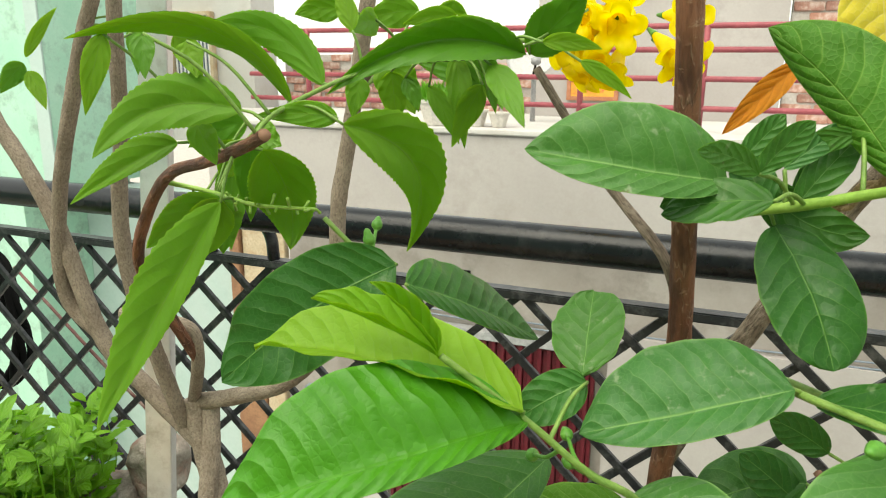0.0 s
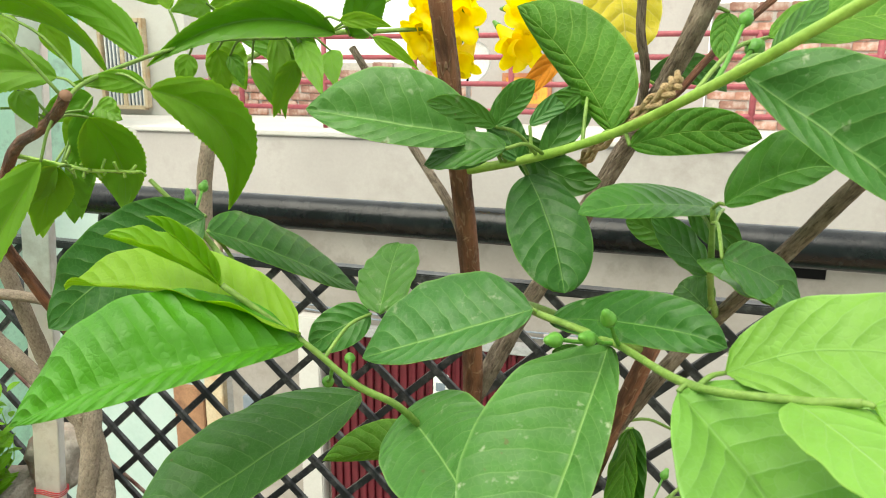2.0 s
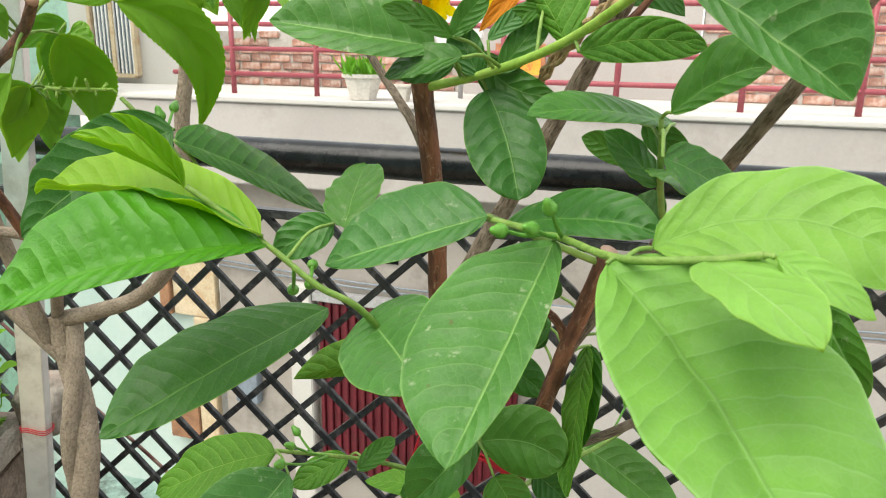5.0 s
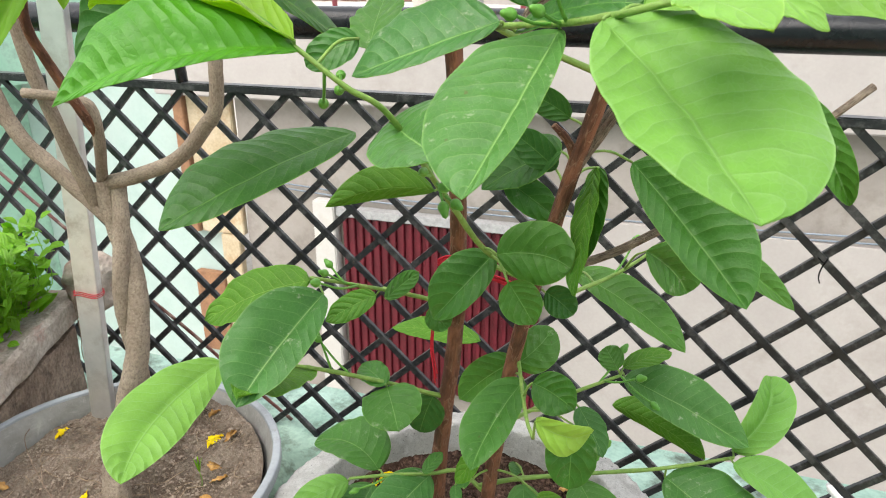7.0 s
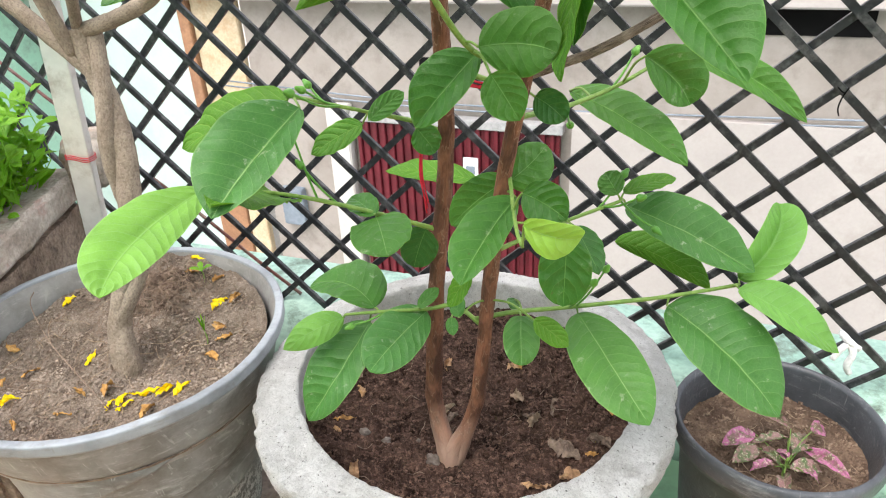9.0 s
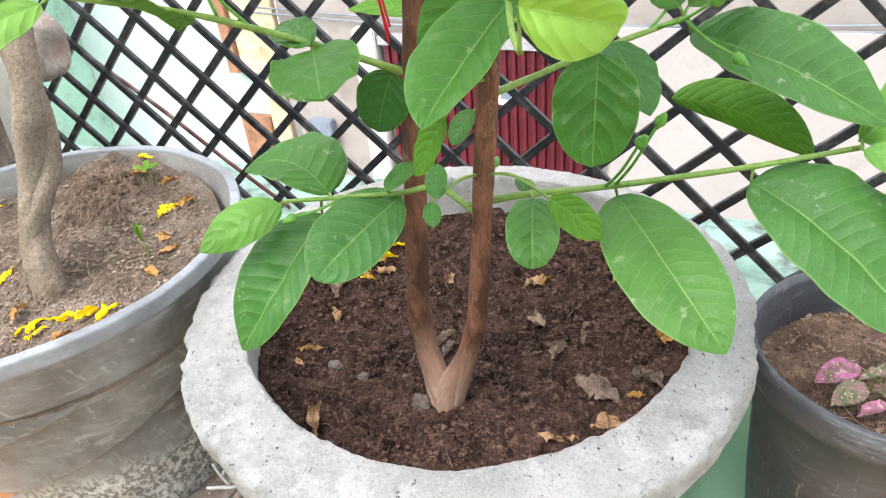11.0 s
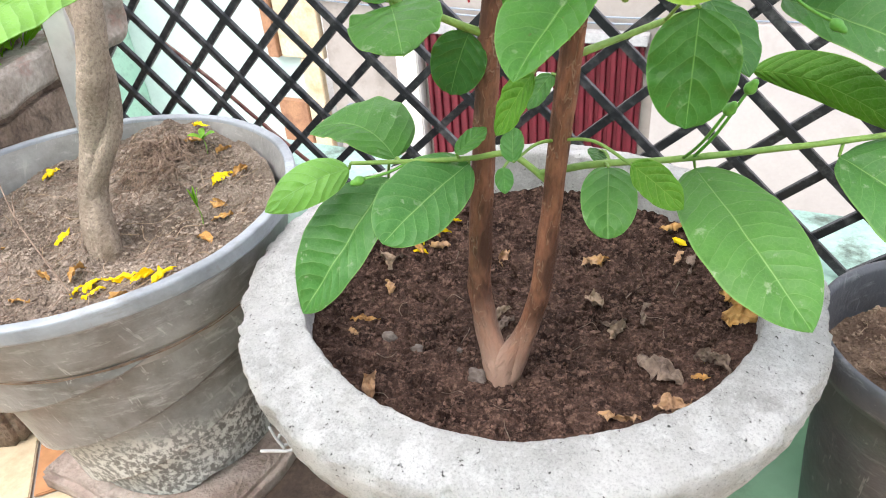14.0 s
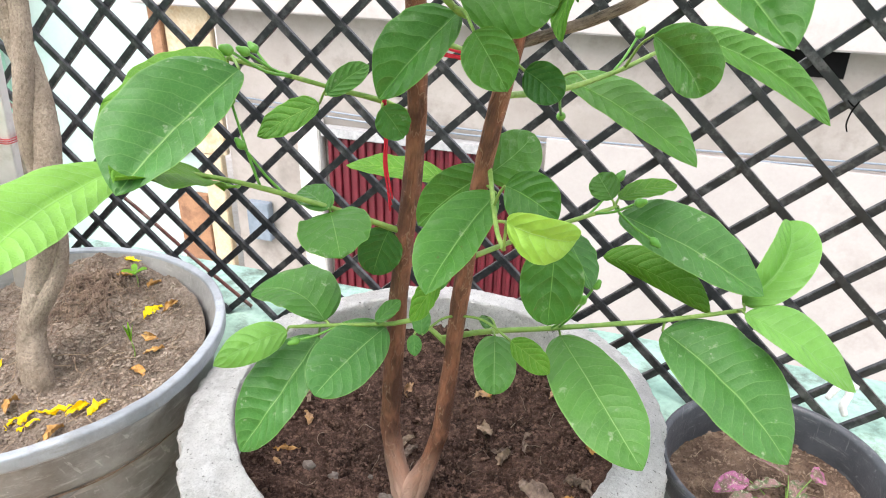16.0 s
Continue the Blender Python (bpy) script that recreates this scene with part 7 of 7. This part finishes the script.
def roots(centre, radius, height, count, pot, seed, material, reach=0.05):
    """Fine dry roots and straws on the soil, as one part."""
    rnd = random.Random(seed)
    bm = bmesh.new()
    for i in range(count):
        a, q = rnd.uniform(0, 6.283), radius * math.sqrt(rnd.random()) * 0.9
        x, y, way = centre[0] + q * math.cos(a), centre[1] + q * math.sin(a), rnd.uniform(0, 6.283)
        pts = []
        for k in range(4):
            if math.hypot(x - centre[0], y - centre[1]) > radius * 0.97:
                break
            pts.append((x, y, height(x, y) + rnd.uniform(0.001, 0.006)))
            way += rnd.uniform(-0.8, 0.8)
            x += math.cos(way) * reach / 4
            y += math.sin(way) * reach / 4
        if len(pts) > 2:
            tube(bm, pts, rnd.uniform(0.0003, 0.0007), 0.0003, 4, 2)
    ob = part("dry_root", bm, material, pot, "fine dry roots and straws")
    return tagged(ob, "fine dry roots and straws", kind="stuff")


roots(GREY, 0.208, grey_soil, 420, grey_pot, 5, "root_brown", 0.035)
roots(GREY, 0.208, grey_soil, 60, grey_pot, 8, "straw", 0.05)
roots(CEM, 0.205, cement_soil, 22, cement_pot, 6, "bark_dry", 0.03)
roots(BLK, 0.112, black_soil, 40, black_pot, 7, "straw", 0.035)

clump = random.Random(21)
clump_bm = bmesh.new()
for i in range(330):
    c = Vector((-0.670 + clump.gauss(0, 0.024), 0.634 + clump.gauss(0, 0.022), 0))
    pts = []
    for k in range(5):
        c += Vector((clump.uniform(-1, 1), clump.uniform(-1, 1), 0)) * 0.009
        pts.append((c.x, c.y, grey_soil(c.x, c.y) + clump.uniform(0.0, 0.010)))
    tube(clump_bm, pts, 0.0006, 0.0004, 4, 2)
tagged(part("root_clump", clump_bm, "root_brown", grey_pot, "tangled clump of dry roots"), "tangled clump of dry roots", kind="stuff")

# ---- polka-dot plant in the black pot ----
polka = thing("polka_dot_plant", (0.262, 0.620, 0.247), "small polka-dot plant with pink spotted leaves in a pot", "plant")
part("stem", tube(bmesh.new(), [(0.262, 0.620, 0.240), (0.261, 0.619, 0.258), (0.263, 0.622, 0.276)], 0.0022, 0.0016, 7, 4), "twig_green", polka)
POLKA = (
    ((0.228, 0.664), (0.186, 0.637), "p", 0.44), ((0.267, 0.664), (0.222, 0.645), "q", 0.40), ((0.271, 0.681), (0.230, 0.704), "q", 0.42), ((0.295, 0.679), (0.317, 0.700), "p", 0.62),
    ((0.272, 0.640), (0.286, 0.684), "q", 0.42), ((0.281, 0.649), (0.333, 0.612), "p", 0.40), ((0.264, 0.606), (0.304, 0.625), "q", 0.42), ((0.278, 0.602), (0.297, 0.597), "p", 0.60),
    ((0.257, 0.596), (0.256, 0.556), "q", 0.55), ((0.231, 0.635), (0.199, 0.609), "q", 0.50), ((0.248, 0.605), (0.219, 0.596), "p", 0.52), ((0.252, 0.606), (0.233, 0.634), "q", 0.46),
    ((0.262, 0.622), (0.257, 0.650), "p", 0.44), ((0.266, 0.626), (0.248, 0.637), "p", 0.50), ((0.268, 0.630), (0.296, 0.648), "q", 0.40))
for k, (at, to, tone, slim) in enumerate(POLKA):
    foot = Vector((0.262, 0.620, 0.256 + 0.004 * (k % 5)))
    b = Vector((*at, 0.268 + 0.003 * (k % 4)))
    tip = Vector((*to, 0.262 + 0.004 * (k % 3)))
    stalk(polka, b, foot, 0.0007)
    leaf(polka, tone, b, b.lerp(tip, 0.5) + Vector((0, 0, 0.006)), tip, 1.12 * slim * (tip - b).length, (0.35 * math.cos(k * 2.0), -0.2 + 0.35 * math.sin(k * 2.0), 1.0), "oval", 0.25 + 0.3 * (k % 3), 0.10, 0.5 * (k % 2))

# sprouts in the grey pot
for x, y, wide, reach, tall in ((-0.625, 0.672, 0.009, 0.018, 0.030), (-0.546, 0.560, 0.0028, 0.006, 0.050)):
    z = grey_soil(x, y)
    sprout = thing("sprout", (x, y, z), "tiny green seedling sprouting from pale soil", "plant", "seedlings")
    part("stem", tube(bmesh.new(), [(x, y, z - 0.004), (x + 0.002, y, z + 0.012), (x, y, z + 0.024)], 0.0009, 0.0007, 6, 3), "twig_green", sprout)
    for a in (0.4, 2.3, 3.9, 5.4):
        tip = Vector((x + reach * math.cos(a), y + reach * math.sin(a), z + tall))
        leaf(sprout, "h", (x, y, z + 0.022), Vector((x, y, z + 0.022)).lerp(tip, 0.5) + Vector((0, 0, 0.003)), tip, wide, (0, -0.2, 1), "oval")

# white cloth knot on the lattice
knot = thing("cloth_knot", (0.373, 0.915, 0.271), "strip of white cloth knotted round the lattice", "cloth")
for k, pts in enumerate((((0.360, 0.913, 0.285), (0.372, 0.906, 0.276), (0.386, 0.912, 0.262), (0.384, 0.932, 0.262), (0.366, 0.936, 0.272), (0.360, 0.913, 0.285)), ((0.372, 0.908, 0.274), (0.378, 0.900, 0.258), (0.374, 0.898, 0.238), (0.380, 0.898, 0.222)), ((0.372, 0.908, 0.274), (0.360, 0.902, 0.262), (0.352, 0.900, 0.244)))):
    part("strip", tube(bmesh.new(), pts, 0.006, 0.0045, 8, 5, 0.35, k * 5.0), "white_cloth", knot)

# ---- herbs in the planter ----
HERB = random.Random(4)
herb_bm = bmesh.new()
for i in range(4400):
    x, y = HERB.uniform(-1.56, -0.950), HERB.uniform(0.40, 0.83)
    h = 0.460 + 0.235 * HERB.random() * (0.65 + 0.7 * noise.noise(Vector((x * 6, y * 6, 0))))
    foot = Vector((x, y, h))
    a = HERB.uniform(0, 6.283)
    size = HERB.uniform(0.018, 0.040)
    tip = foot + Vector((math.cos(a), math.sin(a), HERB.uniform(0.0, 0.9))) * size
    leaf_sheet(herb_bm, foot, (foot + tip) / 2 + Vector((0, 0, 0.1 * size)), tip, size * HERB.uniform(0.45, 0.7), (HERB.uniform(-0.4, 0.4), HERB.uniform(-0.6, 0.2), 1), "oval", 0.3, 0.06, rows=4, cols=2, seed=i, slots=(0, 0))
    if i % 5 == 0:
        tube(herb_bm, [(min(x, -1.0), min(y, 0.785), 0.436), (x + HERB.uniform(-0.01, 0.01), y + HERB.uniform(-0.01, 0.01), (0.436 + h) / 2), foot], 0.0011, 0.0008, 5, 2)
bmesh.ops.transform(herb_bm, matrix=PLANTER_TURN, verts=herb_bm.verts)
solo("herbs", herb_bm, "herb", "dense small green herbs filling the planter", "herbs", kind="stuff")

# twisted wire between the pots
wire = thing("wire_clip", (-0.285, 0.336, 0.29), "bent bit of grey wire hooked between the pots", "wire")
part("wire", tube(bmesh.new(), [(-0.306, 0.335, 0.283), (-0.288, 0.334, 0.292), (-0.272, 0.333, 0.300), (-0.266, 0.336, 0.303), (-0.272, 0.340, 0.302), (-0.281, 0.338, 0.298), (-0.283, 0.336, 0.306), (-0.281, 0.338, 0.312)], 0.0016, 0.0014, 7, 6), "wire", wire)
part("prong", tube(bmesh.new(), [(-0.276, 0.334, 0.299), (-0.284, 0.335, 0.309), (-0.289, 0.336, 0.320)], 0.0014, 0.0012, 7, 5), "wire", wire)

# dry stalk standing in the grey pot
dry_stalk = thing("dry_stalk", (-0.665, 0.44, grey_soil(-0.665, 0.44)), "thin dry brown stalk lying across pale soil", "twig")
part("stalk", tube(bmesh.new(), [(-0.595, 0.405, 0.329), (-0.66, 0.430, 0.348), (-0.735, 0.462, 0.365), (-0.790, 0.492, 0.382), (-0.800, 0.500, 0.405), (-0.792, 0.505, 0.420)], 0.0009, 0.0006, 6, 6), "root_brown", dry_stalk)
part("stalk", tube(bmesh.new(), [(-0.742, 0.466, 0.366), (-0.752, 0.480, 0.385), (-0.735, 0.490, 0.398)], 0.0008, 0.0005, 6, 5), "root_brown", dry_stalk)

# coil of black cable hanging behind the lattice
cable = thing("cable_coil", (-1.70, 1.13, 0.30), "coil of black cable hung behind the lattice", "cable")
for k in range(6):
    c = Vector((-1.74 - 0.012 * (k % 3), 1.115 + 0.012 * (k % 2), 0.53 + 0.006 * k))
    ring = [c + Vector((math.cos(t) * (0.075 + 0.006 * k), 0.012 * math.sin(3 * t + k), math.sin(t) * (0.14 + 0.008 * k))) for t in (2 * math.pi * i / 12 for i in range(13))]
    part("loop", tube(bmesh.new(), ring, 0.009, 0.009, 8, 4), "dark", cable)
part("cable", tube(bmesh.new(), [(-1.70, 1.13, 0.66), (-1.80, 1.13, 0.85), (-2.0, 1.13, 0.95)], 0.007, 0.007, 8, 8), "dark", cable)
thin_cable = thing("thin_cable", (-0.63, 0.950, 0.172), "thin reddish brown cable slung behind the lattice down to the kerb", "cable")
part("cable", tube(bmesh.new(), [(-1.66, 1.13, 0.70), (-1.30, 1.00, 0.60), (-1.10, 0.955, 0.510), (-0.962, 0.948, 0.420), (-0.850, 0.948, 0.341), (-0.736, 0.949, 0.250), (-0.630, 0.950, 0.1715)], 0.0036, 0.0036, 10, 10), "cable_brown", thin_cable)

# thin wire caught on the lattice
snag = thing("snag_wire", (0.2825, 0.915, 0.664), "short twist of black wire on the lattice", "wire")
part("wire", tube(bmesh.new(), [(0.276, 0.914, 0.668), (0.284, 0.911, 0.662), (0.289, 0.914, 0.668), (0.283, 0.912, 0.655), (0.281, 0.912, 0.640), (0.284, 0.912, 0.630)], 0.0012, 0.0010, 6, 5), "dark", snag)

# satellite dish on the terrace
dish = thing("satellite_dish", (-1.45, 5.45, 0.765), "white satellite dish on a pole standing on the terrace", "satellite dish")
bowl = bmesh.new()
rings = []
for i in range(9):
    r = 0.20 * i / 8
    rings.append([bowl.verts.new((r * math.cos(t), r * math.sin(t), 1.1 * r * r)) for t in (2 * math.pi * k / 28 for k in range(28))] if i else [bowl.verts.new((0, 0, 0))])
for p, q in zip(rings, rings[1:]):
    for k in range(28):
        j = (k + 1) % 28
        bowl.faces.new((p[0], q[k], q[j]) if len(p) == 1 else (p[k], q[k], q[j], p[j]))
bmesh.ops.solidify(bowl, geom=bowl.faces[:], thickness=0.006)
bmesh.ops.transform(bowl, matrix=Matrix.Translation((-1.45, 5.40, 1.25)) @ Matrix.Rotation(radians(62), 4, "X"), verts=bowl.verts)
part("reflector", bowl, "white_cloth", dish)
part("pole", tube(bmesh.new(), [(-1.45, 5.45, 0.765), (-1.45, 5.45, 1.25)], 0.02, 0.02, 10, 2), "wire", dish)
part("arm", tube(bmesh.new(), [(-1.45, 5.38, 1.10), (-1.40, 5.22, 1.12), (-1.36, 5.14, 1.20)], 0.009, 0.009, 8, 4), "dark", dish)
part("receiver", box(bmesh.new(), (-1.39, 5.10, 1.19), (-1.33, 5.17, 1.25), 0.01), "wire", dish)

# ---- brick walls on the terrace ----
BRICK = random.Random(17)
brick_data = []
for k in range(8):
    bm = bmesh.new()
    box(bm, (-0.108, -0.05, -0.034), (0.108, 0.05, 0.034), 0.006)
    for v in bm.verts:
        v.co += Vector((noise.noise(v.co * 30 + Vector((k * 7, 0, 0))), 0, noise.noise(v.co * 30 + Vector((0, k * 7, 0))))) * 0.008
    brick_data.append(mesh("brick", bm, "brick" if k % 3 else "brick_dark", False))


def brick_wall(name, x0, x1, y, z0, rows, label, loose=0.0):
    wall = solo(name, box(bmesh.new(), (x0, y + 0.012, z0 - 0.05), (x1, y + 0.11, z0 + rows * 0.077 - 0.01)), "mortar", label, "wall", kind="structure", smooth=False)
    for i in range(rows):
        x = x0 + (0.0 if i % 2 else 0.112)
        while x < x1 - 0.2:
            if not (i > rows - 3 and BRICK.random() < loose):
                ob = new("brick", BRICK.choice(brick_data))
                ob.matrix_world = pose(x + 0.112 + BRICK.uniform(-1, 1) * 0.01 * (1 + loose * 2), y + 0.05 + BRICK.uniform(-0.008, 0.004) - 0.015 * loose, z0 + 0.037 + i * 0.077, 0, BRICK.uniform(-1, 1) * 5 * loose, BRICK.uniform(-1, 1) * (1.5 + 6 * loose))
                m = ob.matrix_world.copy()
                ob.parent = wall
                ob.matrix_parent_inverse = wall.matrix_world.inverted()
                ob.matrix_world = m
            x += 0.228
    return wall


brick_wall("wall_brick_west", -4.42, -1.66, 6.5, 0.768, 7, "low wall of loose reddish bricks on the terrace", 0.5)
brick_wall("wall_brick_east", 0.37, 2.9, 6.25, 0.768, 13, "reddish brick wall with pale mortar on the terrace")

# ---- floor tiles, laid askew ----
tile_data = []
for k, m in enumerate(("tile_cream", "tile_orange")):
    tile_data.append(mesh("tile", box(bmesh.new(), (-0.0975, -0.0975, -0.0055), (0.0975, 0.0975, 0.0), 0.0015), m, False))
for i in range(-14, 15):
    for j in range(-14, 15):
        u, v = i * 0.2, j * 0.2
        x, y = -0.62 + (u - v) * 0.7071, 0.33 + (u + v) * 0.7071
        if -2.2 < x < 1.5 and -1.3 < y < 0.72:
            ob = new("tile", tile_data[(i + j) % 2])
            ob.parent = floor
            ob.matrix_parent_inverse = floor.matrix_world.inverted()
            ob.matrix_world = pose(x, y, 0.0, 0, 0, 45)

# the houses across the lane stand further off, seen from the balcony's edge
FAR = Matrix.Translation((0.07, -0.10, 1.0)) @ Matrix.Scale(1.3, 4) @ Matrix.Translation((-0.07, 0.10, -1.0))
for ob in list(scene.objects):
    if ob.parent is None and ob.type in {"EMPTY", "MESH"} and ob.name.split(".")[0] in {"neighbour_house", "shutter", "mint_house", "terrace_railing", "white_house", "terrace_room", "poster", "far_pot", "satellite_dish", "wall_brick_west", "wall_brick_east"}:
        ob.matrix_world = FAR @ ob.matrix_world
